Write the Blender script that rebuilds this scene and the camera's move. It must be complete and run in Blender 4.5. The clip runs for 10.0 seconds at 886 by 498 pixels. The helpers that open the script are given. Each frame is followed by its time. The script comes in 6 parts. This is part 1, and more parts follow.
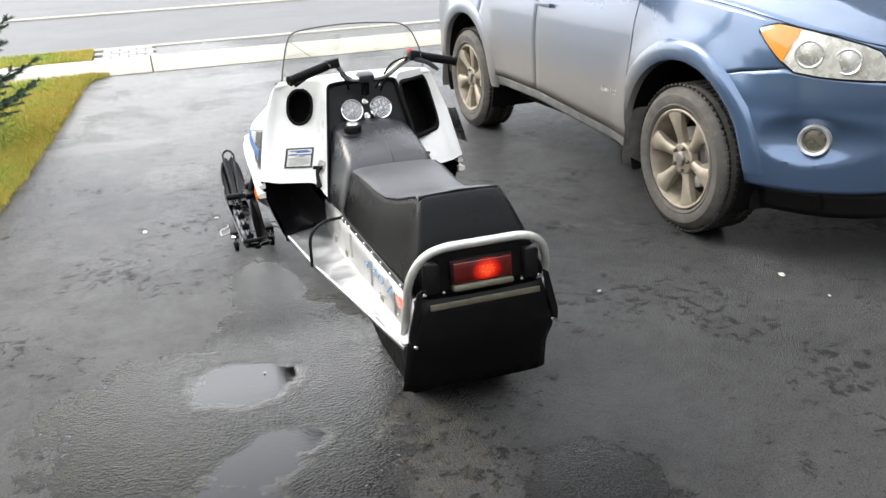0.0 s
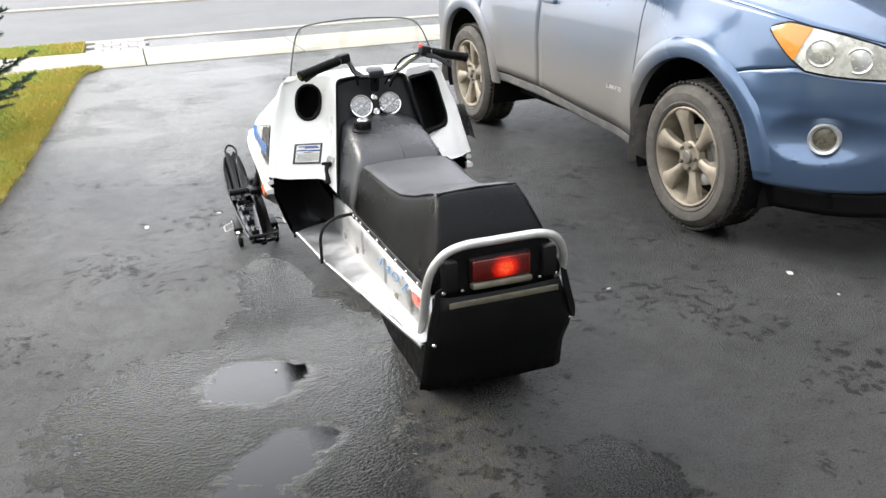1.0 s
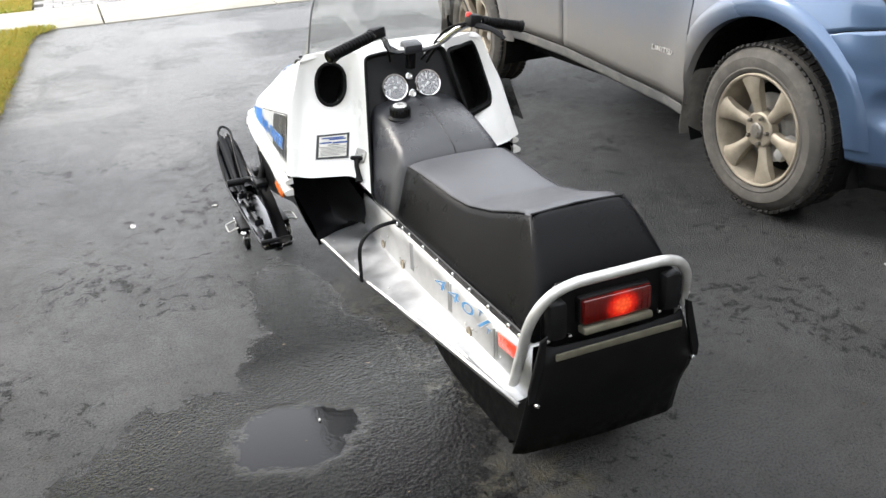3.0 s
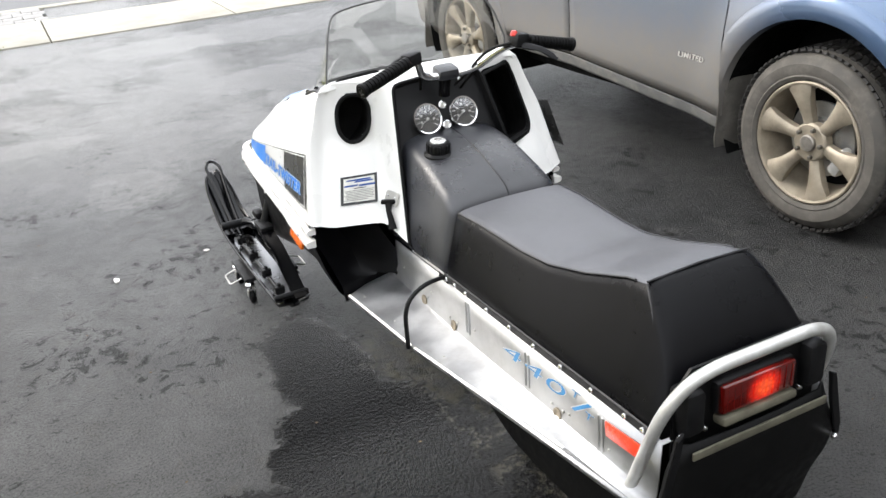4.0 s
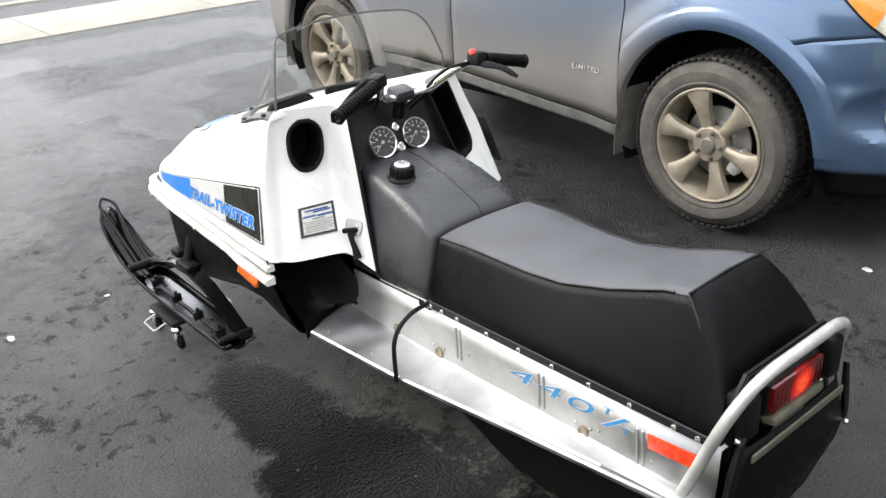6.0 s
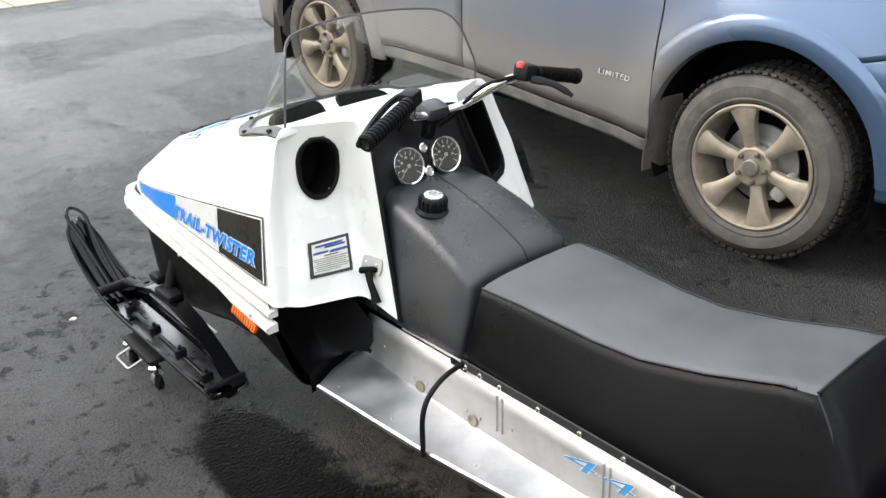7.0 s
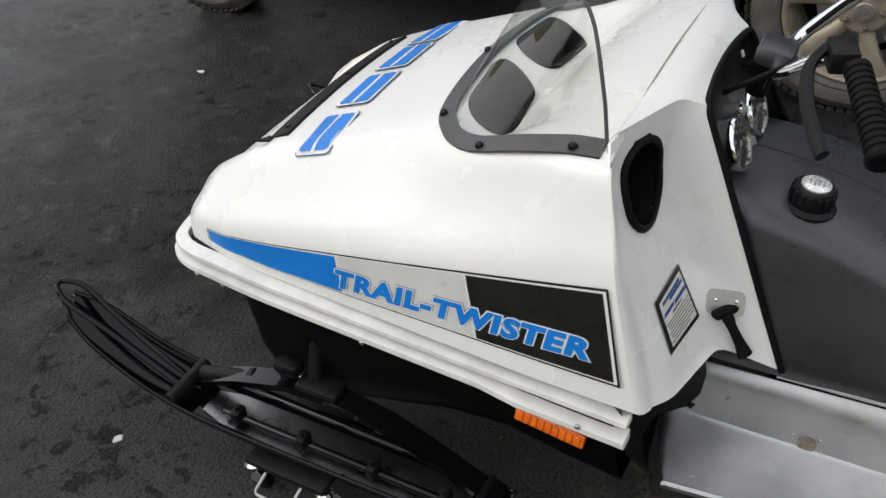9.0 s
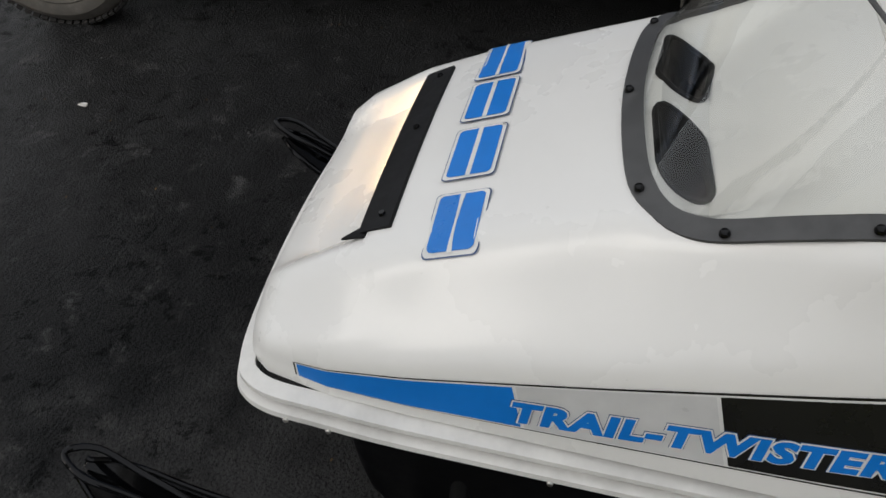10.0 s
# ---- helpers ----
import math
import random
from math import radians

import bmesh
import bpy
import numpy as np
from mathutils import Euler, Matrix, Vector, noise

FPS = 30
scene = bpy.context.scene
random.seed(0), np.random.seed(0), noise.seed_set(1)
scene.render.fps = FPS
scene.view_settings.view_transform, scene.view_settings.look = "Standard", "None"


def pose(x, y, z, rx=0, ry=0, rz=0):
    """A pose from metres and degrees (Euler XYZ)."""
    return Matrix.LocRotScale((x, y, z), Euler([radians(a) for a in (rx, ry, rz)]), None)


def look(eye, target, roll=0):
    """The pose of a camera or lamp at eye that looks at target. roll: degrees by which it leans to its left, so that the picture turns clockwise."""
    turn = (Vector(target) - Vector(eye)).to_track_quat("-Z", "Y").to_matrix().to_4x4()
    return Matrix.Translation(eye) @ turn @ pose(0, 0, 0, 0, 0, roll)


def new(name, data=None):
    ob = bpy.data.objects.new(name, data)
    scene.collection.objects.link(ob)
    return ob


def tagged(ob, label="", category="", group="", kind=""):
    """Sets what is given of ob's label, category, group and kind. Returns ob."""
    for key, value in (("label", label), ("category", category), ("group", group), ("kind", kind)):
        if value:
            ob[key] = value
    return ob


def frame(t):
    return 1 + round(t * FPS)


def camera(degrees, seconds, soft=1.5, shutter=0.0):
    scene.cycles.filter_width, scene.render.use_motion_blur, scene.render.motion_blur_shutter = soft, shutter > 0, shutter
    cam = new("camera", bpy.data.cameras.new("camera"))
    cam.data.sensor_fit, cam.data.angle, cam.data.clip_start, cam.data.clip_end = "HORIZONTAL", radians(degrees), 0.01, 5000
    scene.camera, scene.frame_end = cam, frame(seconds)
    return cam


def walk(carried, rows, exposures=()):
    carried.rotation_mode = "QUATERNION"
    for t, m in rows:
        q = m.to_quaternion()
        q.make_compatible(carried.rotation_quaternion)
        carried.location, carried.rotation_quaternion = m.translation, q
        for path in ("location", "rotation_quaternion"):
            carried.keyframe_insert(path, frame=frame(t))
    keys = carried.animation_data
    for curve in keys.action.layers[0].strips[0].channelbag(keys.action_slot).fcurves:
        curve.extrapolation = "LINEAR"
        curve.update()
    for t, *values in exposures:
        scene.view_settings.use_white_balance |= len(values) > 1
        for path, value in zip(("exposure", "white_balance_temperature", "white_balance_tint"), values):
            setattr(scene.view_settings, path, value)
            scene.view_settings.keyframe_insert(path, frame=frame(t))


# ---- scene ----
cam = camera(53.5, 10.0)
PATH = [
    (0, (0.033, -0.2, 1.54), (0.603, 1.578, 0.822), -2.8),
    (0.5, (0.01, -0.18, 1.54), (0.588, 1.588, 0.805), -1.8),
    (1, (-0.053, -0.149, 1.544), (0.545, 1.615, 0.815), -2.2),
    (1.5, (-0.095, -0.076, 1.528), (0.508, 1.66, 0.738), -2.6),
    (2, (-0.056, 0.123, 1.526), (0.539, 1.857, 0.728), -1.7),
    (2.2, (-0.041, 0.18, 1.54), (0.5, 1.933, 0.745), -1.6),
    (3.3, (-0.21, 0.696, 1.565), (0.474, 2.365, 0.701), -3.4),
    (3.5, (-0.226, 0.799, 1.547), (0.439, 2.478, 0.687), -3.9),
    (4, (-0.261, 1.053, 1.571), (0.496, 2.691, 0.708), -4.5),
    (4.5, (-0.416, 1.203, 1.569), (0.516, 2.733, 0.68), -5.7),
    (5, (-0.572, 1.276, 1.597), (0.49, 2.747, 0.756), -6.2),
    (5.5, (-0.623, 1.303, 1.608), (0.486, 2.755, 0.796), -4.6),
    (5.7, (-0.642, 1.323, 1.608), (0.48, 2.756, 0.779), -3.9),
    (6.8, (-0.483, 1.687, 1.585), (0.658, 3.056, 0.678), -1.3),
    (7, (-0.48, 1.81, 1.584), (0.691, 3.156, 0.681), -0.3),
    (7.5, (-0.584, 2.15, 1.581), (0.681, 3.353, 0.605), -3.1),
    (8, (-0.558, 2.513, 1.564), (0.756, 3.597, 0.515), -1.8),
    (8.5, (-0.481, 2.867, 1.586), (0.83, 3.844, 0.435), -2.3),
    (9, (-0.506, 3.242, 1.568), (0.843, 4.045, 0.329), -4.2),
    (9.5, (-0.436, 3.596, 1.559), (1.033, 4.062, 0.284), -0.5),
    (10, (-0.312, 3.934, 1.553), (1.125, 4.305, 0.211), -2.3),
]
walk(cam, [(t, look(eye, target, roll)) for t, eye, target, roll in PATH],
     [(0.0, 0.96), (2.0, 0.97), (3.5, 0.95), (5.5, 0.9), (7.0, 0.85), (7.5, 0.72), (8.0, 0.45), (8.5, 0.14), (9.0, -0.24), (9.5, -0.58), (10.0, -0.84)])

# ---- world and light ----
SUN_EL, SUN_AZ = 36.0, 320.0
world = bpy.data.worlds.new("sky")
scene.world = world
world.use_nodes = True
wn = world.node_tree.nodes
wl = world.node_tree.links
sky = wn.new("ShaderNodeTexSky")
sky.sky_type = "NISHITA"
sky.sun_disc = False
sky.sun_elevation, sky.sun_rotation = radians(SUN_EL), radians(SUN_AZ)
sky.air_density, sky.dust_density, sky.ozone_density = 1.0, 4.0, 1.0
veil = wn.new("ShaderNodeMixRGB")
veil.inputs[0].default_value = 0.75
veil.inputs[2].default_value = (12.0, 12.3, 12.8, 1)
wl.new(sky.outputs[0], veil.inputs[1])
wl.new(veil.outputs[0], wn["Background"].inputs[0])
wn["Background"].inputs[1].default_value = 0.15
sun_data = bpy.data.lights.new("sun", "SUN")
sun_data.energy, sun_data.angle, sun_data.color = 0.9, radians(25), (1.0, 0.96, 0.9)
sun = new("sun", sun_data)
sun.matrix_world = pose(0, 0, 20, 90 - SUN_EL, 0, 180 - SUN_AZ)


# ---- mesh helpers ----
def bm_new():
    return bmesh.new()


def add(bm, verts, faces):
    vs = [bm.verts.new(v) for v in verts]
    for f in faces:
        try:
            bm.faces.new([vs[i] for i in f])
        except ValueError:
            pass
    return vs


def merge(bm, other, m=Matrix()):
    other.transform(m)
    me = bpy.data.meshes.new("tmp")
    other.to_mesh(me)
    other.free()
    bm.from_mesh(me)
    bpy.data.meshes.remove(me)


def loft(bm, rings, closed=True, cap=True):
    n = len(rings[0])
    vs = [[bm.verts.new(p) for p in r] for r in rings]
    m = n if closed else n - 1
    for a, b in zip(vs, vs[1:]):
        for i in range(m):
            j = (i + 1) % n
            bm.faces.new((a[i], a[j], b[j], b[i]))
    if cap and closed:
        bm.faces.new(vs[0][::-1])
        bm.faces.new(vs[-1])
    return vs


def curve_pts(pts, k=6, closed=False):
    """A smooth line through the points."""
    p = [Vector(q) for q in pts]
    n = len(p)
    out = []
    for i in range(n if closed else n - 1):
        if closed:
            a, b, c, d = p[i - 1], p[i], p[(i + 1) % n], p[(i + 2) % n]
        else:
            a, b, c, d = p[max(i - 1, 0)], p[i], p[i + 1], p[min(i + 2, n - 1)]
        for j in range(k):
            t = j / k
            out.append(0.5 * (2 * b + (c - a) * t + (2 * a - 5 * b + 4 * c - d) * t * t + (3 * b - a - 3 * c + d) * t ** 3))
    if not closed:
        out.append(p[-1])
    return out


def bent(pts, r, k=5):
    """A line of straight runs with rounded corners."""
    p = [Vector(q) for q in pts]
    out = [p[0]]
    for a, b, c in zip(p, p[1:], p[2:]):
        d0, d1 = (a - b), (c - b)
        r0, r1 = min(r, d0.length * 0.49), min(r, d1.length * 0.49)
        s, e = b + d0.normalized() * r0, b + d1.normalized() * r1
        for j in range(k + 1):
            t = j / k
            out.append(s * (1 - t) ** 2 + b * 2 * t * (1 - t) + e * t * t)
    out.append(p[-1])
    return out


def tube(bm, pts, r, n=10, closed=False, flat=1.0):
    p = [Vector(q) for q in pts]
    m = len(p)
    rings = []
    up = None
    for i in range(m):
        t = (p[(i + 1) % m] - p[i - 1]) if closed or 0 < i < m - 1 else (p[1] - p[0] if i == 0 else p[-1] - p[-2])
        t.normalize()
        if up is None:
            up = t.orthogonal().normalized()
        up = (up - t * up.dot(t)).normalized()
        side = t.cross(up)
        rad = r[i] if isinstance(r, (list, tuple)) else r
        rings.append([p[i] + rad * (math.cos(2 * math.pi * k / n) * up + flat * math.sin(2 * math.pi * k / n) * side) for k in range(n)])
    if closed:
        rings.append(rings[0])
    loft(bm, rings, True, not closed)
    if closed:
        bmesh.ops.remove_doubles(bm, verts=bm.verts, dist=1e-6)


def rbox(bm, c, s, r=0.004, rot=(0, 0, 0), seg=2):
    b = bmesh.new()
    bmesh.ops.create_cube(b, size=1.0)
    bmesh.ops.scale(b, vec=s, verts=b.verts)
    if r > 0:
        bmesh.ops.bevel(b, geom=b.edges[:], offset=min(r, min(s) * 0.45), segments=seg, affect="EDGES", profile=0.5)
    merge(bm, b, pose(*c, *rot))


def lathe(bm, prof, m=Matrix(), n=32, cap=True):
    """A turned body: prof holds (radius, height) along the axis z of m."""
    rings = [[m @ Vector((r * math.cos(2 * math.pi * k / n), r * math.sin(2 * math.pi * k / n), h)) for k in range(n)] for r, h in prof]
    loft(bm, rings, True, cap)


def along(p0, p1):
    """The pose at p0 whose z points to p1."""
    d = Vector(p1) - Vector(p0)
    return Matrix.Translation(p0) @ d.to_track_quat("Z", "Y").to_matrix().to_4x4()


def rod(bm, p0, p1, r, n=14, r2=None, bev=0.0):
    L = (Vector(p1) - Vector(p0)).length
    r2 = r if r2 is None else r2
    prof = [(r - bev, 0), (r, bev), (r2, L - bev), (r2 - bev, L)] if bev else [(r, 0), (r2, L)]
    lathe(bm, prof, along(p0, p1), n)


def slab(bm, poly, m=Matrix(), depth=0.01, bev=0.0):
    """A flat outline in the x y plane of m with thickness along its z."""
    b = bmesh.new()
    vs = [b.verts.new((x, y, 0)) for x, y in poly]
    f = b.faces.new(vs)
    ext = bmesh.ops.extrude_face_region(b, geom=[f])
    bmesh.ops.translate(b, vec=(0, 0, depth), verts=[v for v in ext["geom"] if isinstance(v, bmesh.types.BMVert)])
    bmesh.ops.recalc_face_normals(b, faces=b.faces)
    if bev:
        bmesh.ops.bevel(b, geom=[e for e in b.edges if abs(e.verts[0].co.z - e.verts[1].co.z) < 1e-6], offset=bev, segments=2, affect="EDGES")
    merge(bm, b, m)


def oval(w, h, r, k=5, cx=0.0, cy=0.0):
    """A rounded rectangle, as a list of points."""
    r = min(r, w / 2, h / 2)
    out = []
    for sx, sy, a0 in ((1, 1, 0), (-1, 1, 90), (-1, -1, 180), (1, -1, 270)):
        for j in range(k + 1):
            a = radians(a0 + 90 * j / k)
            out.append((cx + sx * (w / 2 - r) + r * math.cos(a), cy + sy * (h / 2 - r) + r * math.sin(a)))
    return out


def shade(me, angle=35):
    me.polygons.foreach_set("use_smooth", [True] * len(me.polygons))
    me.set_sharp_from_angle(angle=radians(angle))


ORIGIN = [Vector((0, 0, 0))]


def thing(name, at, label, category, group="", rz=0.0):
    ob = new(name)
    ob.empty_display_size = 0.1
    ob.matrix_world = pose(*at, 0, 0, rz)
    return tagged(ob, label, category, group)


def mesh_of(name, bm, material, angle=35, normals=True):
    if normals:
        bmesh.ops.recalc_face_normals(bm, faces=bm.faces)
    bmesh.ops.translate(bm, vec=-ORIGIN[0], verts=bm.verts)
    me = bpy.data.meshes.new(name)
    bm.to_mesh(me)
    bm.free()
    me.materials.append(material)
    shade(me, angle)
    return me


def part(name, bm, material, parent, label="", angle=35, normals=True):
    ob = new(name, mesh_of(name, bm, material, angle, normals))
    ob.parent = parent
    if label:
        tagged(ob, label)
    return ob


def solo(name, bm, material, label, category="", kind="", angle=35, group=""):
    """A thing or piece of the setting that is one mesh, in world metres."""
    ob = new(name, mesh_of(name, bm, material, angle))
    return tagged(ob, label, category, group, kind)


def cut(ob, cutter_bm, thick=0.0):
    """Takes the closed body cutter_bm out of ob."""
    bmesh.ops.recalc_face_normals(cutter_bm, faces=cutter_bm.faces)
    bmesh.ops.translate(cutter_bm, vec=-ORIGIN[0], verts=cutter_bm.verts)
    me = bpy.data.meshes.new("cutter")
    cutter_bm.to_mesh(me)
    cutter_bm.free()
    tool = new("cutter", me)
    tool.parent = ob.parent
    if thick:
        s = ob.modifiers.new("skin", "SOLIDIFY")
        s.thickness, s.offset = thick, -1
    b = ob.modifiers.new("cut", "BOOLEAN")
    b.operation, b.object, b.solver = "DIFFERENCE", tool, "EXACT"
    dg = bpy.context.evaluated_depsgraph_get()
    dg.update()
    out = bpy.data.meshes.new_from_object(ob.evaluated_get(dg))
    ob.modifiers.clear()
    ob.data = out
    bpy.data.objects.remove(tool)
    shade(out, 35)


def lettering(body, size, shear=0.0, spacing=1.0, offset=0.0):
    """The flat outline mesh of a word, as a bmesh in its own x y plane, from the built-in font."""
    cu = bpy.data.curves.new("word", "FONT")
    cu.body, cu.size, cu.shear, cu.space_character, cu.offset = body, size, shear, spacing, offset
    cu.resolution_u = 3
    ob = new("word", cu)
    dg = bpy.context.evaluated_depsgraph_get()
    dg.update()
    me = bpy.data.meshes.new_from_object(ob.evaluated_get(dg))
    bpy.data.objects.remove(ob)
    b = bmesh.new()
    b.from_mesh(me)
    bpy.data.meshes.remove(me)
    return b


# ---- materials ----
class Nodes:
    def __init__(self, name):
        self.m = bpy.data.materials.new(name)
        self.m.use_nodes = True
        self.t = self.m.node_tree
        self.b = self.t.nodes["Principled BSDF"]
        self.pos = None

    def n(self, kind, **props):
        node = self.t.nodes.new(kind)
        for k, v in props.items():
            if k == "op":
                node.operation = v
            elif k == "blend":
                node.blend_type = v
        return node

    def put(self, sock, v):
        if hasattr(v, "links"):
            self.t.links.new(v, sock)
        else:
            sock.default_value = (*v, 1) if isinstance(v, tuple) and len(v) == 3 and sock.type == "RGBA" else v

    def coords(self):
        """Object coordinates in metres."""
        if self.pos is None:
            self.pos = self.n("ShaderNodeTexCoord").outputs["Object"]
        return self.pos

    def noise(self, scale, detail=4.0, rough=0.6, coords=None, dist=0.0):
        x = self.n("ShaderNodeTexNoise")
        self.put(x.inputs["Vector"], coords or self.coords())
        x.inputs["Scale"].default_value, x.inputs["Detail"].default_value = scale, detail
        x.inputs["Roughness"].default_value, x.inputs["Distortion"].default_value = rough, dist
        return x.outputs["Fac"]

    def cells(self, scale, feature="F1", coords=None):
        x = self.n("ShaderNodeTexVoronoi")
        x.feature = feature
        self.put(x.inputs["Vector"], coords or self.coords())
        x.inputs["Scale"].default_value = scale
        return x

    def math(self, op, a, b=0.0, clamp=False):
        x = self.n("ShaderNodeMath", op=op)
        x.use_clamp = clamp
        self.put(x.inputs[0], a)
        self.put(x.inputs[1], b)
        return x.outputs[0]

    def ramp(self, v, lo, hi, a=0.0, b=1.0, smooth=True):
        x = self.n("ShaderNodeMapRange")
        x.interpolation_type = "SMOOTHSTEP" if smooth else "LINEAR"
        self.put(x.inputs["Value"], v)
        for k, q in zip(("From Min", "From Max", "To Min", "To Max"), (lo, hi, a, b)):
            x.inputs[k].default_value = q
        return x.outputs[0]

    def mix(self, f, a, b, blend="MIX"):
        x = self.n("ShaderNodeMixRGB", blend=blend)
        self.put(x.inputs[0], f)
        self.put(x.inputs[1], a)
        self.put(x.inputs[2], b)
        return x.outputs[0]

    def axis(self, k, coords=None):
        x = self.n("ShaderNodeSeparateXYZ")
        self.put(x.inputs[0], coords or self.coords())
        return x.outputs[k]

    def bump(self, h, strength=0.3, dist=0.002, before=None):
        x = self.n("ShaderNodeBump")
        self.put(x.inputs["Height"], h)
        x.inputs["Strength"].default_value, x.inputs["Distance"].default_value = strength, dist
        if before is not None:
            self.put(x.inputs["Normal"], before)
        return x.outputs[0]

    def done(self, color, rough, metal=0.0, normal=None, **more):
        self.put(self.b.inputs["Base Color"], color)
        self.put(self.b.inputs["Roughness"], rough)
        self.put(self.b.inputs["Metallic"], metal)
        if normal is not None:
            self.put(self.b.inputs["Normal"], normal)
        for k, v in more.items():
            self.put(self.b.inputs[k.replace("_", " ")], v)
        return self.m


def plain(name, c, rough=0.5, metal=0.0, var=0.12, scale=25.0, grain=0.15, gscale=300.0, dust=0.0, dustc=(0.3, 0.27, 0.22), **more):
    """A surface with stains at one scale, grain and relief at another and, if asked, dust."""
    n = Nodes(name)
    big, fine = n.noise(scale, 5), n.noise(gscale, 3)
    dark = tuple(max(0.0, q * (1 - var)) for q in c)
    lite = tuple(min(1.0, q * (1 + var)) for q in c)
    col = n.mix(n.ramp(big, 0.3, 0.7), dark, lite)
    if dust:
        col = n.mix(n.ramp(n.noise(scale * 0.6, 8, 0.7), 0.42, 0.75, 0, dust), col, dustc)
    r = n.ramp(big, 0.25, 0.75, max(0.02, rough * (1 - 0.25)), min(1, rough * 1.25))
    nor = n.bump(fine, grain, 0.001)
    return n.done(col, r, metal, nor, **more)


def asphalt_material():
    """Old driveway tar: stone grain, pale dry crust, broad wet areas with sharp shores, and shallow pools."""
    n = Nodes("driveway_asphalt")
    x, y = n.axis(0), n.axis(1)
    grit = n.cells(100.0).outputs["Distance"]
    grit2 = n.noise(300.0, 3, 0.6)
    lumps = n.noise(55.0, 5, 0.65)
    warp = n.noise(1.1, 6, 0.62)
    warp2 = n.noise(4.0, 8, 0.7)
    blotch = n.noise(11.0, 8, 0.78, dist=0.6)
    scab = n.noise(7.0, 9, 0.82, dist=0.3)
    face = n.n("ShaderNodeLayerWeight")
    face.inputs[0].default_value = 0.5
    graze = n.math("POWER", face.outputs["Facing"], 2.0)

    def spot(cx, cy, rx, ry, lo=0.90, hi=1.0):
        dx = n.math("DIVIDE", n.math("SUBTRACT", x, cx), rx)
        dy = n.math("DIVIDE", n.math("SUBTRACT", y, cy), ry)
        d = n.math("SQRT", n.math("ADD", n.math("MULTIPLY", dx, dx), n.math("MULTIPLY", dy, dy)))
        d = n.math("ADD", d, n.math("MULTIPLY", n.math("SUBTRACT", warp2, 0.5), 1.5))
        d = n.math("ADD", d, n.math("MULTIPLY", n.math("SUBTRACT", blotch, 0.5), 0.5))
        return n.ramp(d, lo, hi, 1.0, 0.0)

    damp = spot(0.38, 3.44, 0.20, 0.44, 0.70, 1.05)
    for q in ((0.36, 2.95, 0.30, 0.46), (0.02, 2.52, 0.60, 0.50), (0.06, 2.05, 0.60, 0.52), (0.42, 2.30, 0.24, 0.60), (0.60, 2.72, 0.18, 0.46), (1.05, 1.60, 0.22, 0.34)):
        damp = n.math("MAXIMUM", damp, spot(*q, 0.80, 1.04))
    pool = spot(0.17, 2.66, 0.22, 0.18, 0.80, 1.12)
    for q in ((0.27, 2.22, 0.15, 0.10), (0.16, 2.12, 0.16, 0.12), (0.06, 1.93, 0.16, 0.16)):
        pool = n.math("MAXIMUM", pool, spot(*q, 0.80, 1.12))
    stain = spot(-0.25, 7.5, 0.26, 0.36)
    for q in ((-0.38, 6.72, 0.46, 0.18), (-0.62, 7.6, 0.10, 0.5), (0.9, 9.2, 0.6, 0.4), (0.1, 5.6, 0.25, 0.3)):
        stain = n.math("MAXIMUM", stain, spot(*q))
    far_wet = n.math("MULTIPLY", n.math("MULTIPLY", n.ramp(y, 4.5, 8.0), n.ramp(x, 0.9, 1.3, 1.0, 0.0)), n.ramp(warp, 0.42, 0.47))
    for q in ((1.45, 6.70, 0.26, 0.50), (1.50, 7.40, 0.62, 0.42), (2.30, 7.85, 0.80, 0.26), (2.0, 9.3, 1.7, 0.55), (3.7, 8.7, 0.6, 0.7)):
        far_wet = n.math("MAXIMUM", far_wet, spot(*q))
    wet = n.math("MAXIMUM", damp, n.math("MULTIPLY", far_wet, 0.28), True)
    dry = n.math("SUBTRACT", 1.0, wet)
    speck = n.noise(150.0, 7, 0.75)
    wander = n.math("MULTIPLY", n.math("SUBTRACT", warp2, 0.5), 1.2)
    # Shade between sled and car, and ahead of the nose, painted into the asphalt.
    ground_shade = n.math("MULTIPLY", n.ramp(n.math("ADD", x, wander), 0.95, 1.45), n.ramp(n.math("ADD", y, wander), 2.7, 3.6))
    ground_shade = n.math("MAXIMUM", ground_shade, spot(1.15, 5.35, 0.95, 0.85, 0.5, 1.3))
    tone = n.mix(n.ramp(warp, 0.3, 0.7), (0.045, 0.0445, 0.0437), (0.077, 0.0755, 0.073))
    tone = n.mix(ground_shade, tone, (0.011, 0.011, 0.0114))
    fleck = n.math("ADD", n.noise(17.0, 8, 0.72, dist=0.4), n.math("MULTIPLY", n.math("SUBTRACT", n.noise(1.7, 4, 0.6), 0.5), 0.55))
    fleck = n.ramp(fleck, 0.575, 0.635)
    tone = n.mix(n.math("MULTIPLY", fleck, 0.6), tone, (0.004, 0.004, 0.0043))
    tone = n.mix(n.ramp(scab, 0.54, 0.64, 0, 0.8), tone, n.mix(ground_shade, (0.066, 0.062, 0.055), (0.085, 0.083, 0.08)))
    tone = n.mix(n.ramp(grit2, 0.57, 0.70, 0, 0.75), tone, n.mix(ground_shade, (0.075, 0.072, 0.068), (0.018, 0.018, 0.018)))
    tone = n.mix(n.ramp(n.noise(26.0, 7, 0.82), 0.64, 0.75, 0, 0.5), tone, n.mix(ground_shade, (0.095, 0.09, 0.084), (0.04, 0.04, 0.04)))
    tone = n.mix(n.ramp(speck, 0.39, 0.50, 0.85, 0.0), tone, (0.006, 0.006, 0.006))
    tone = n.mix(n.math("MULTIPLY", stain, 0.55), tone, (0.12, 0.118, 0.112))
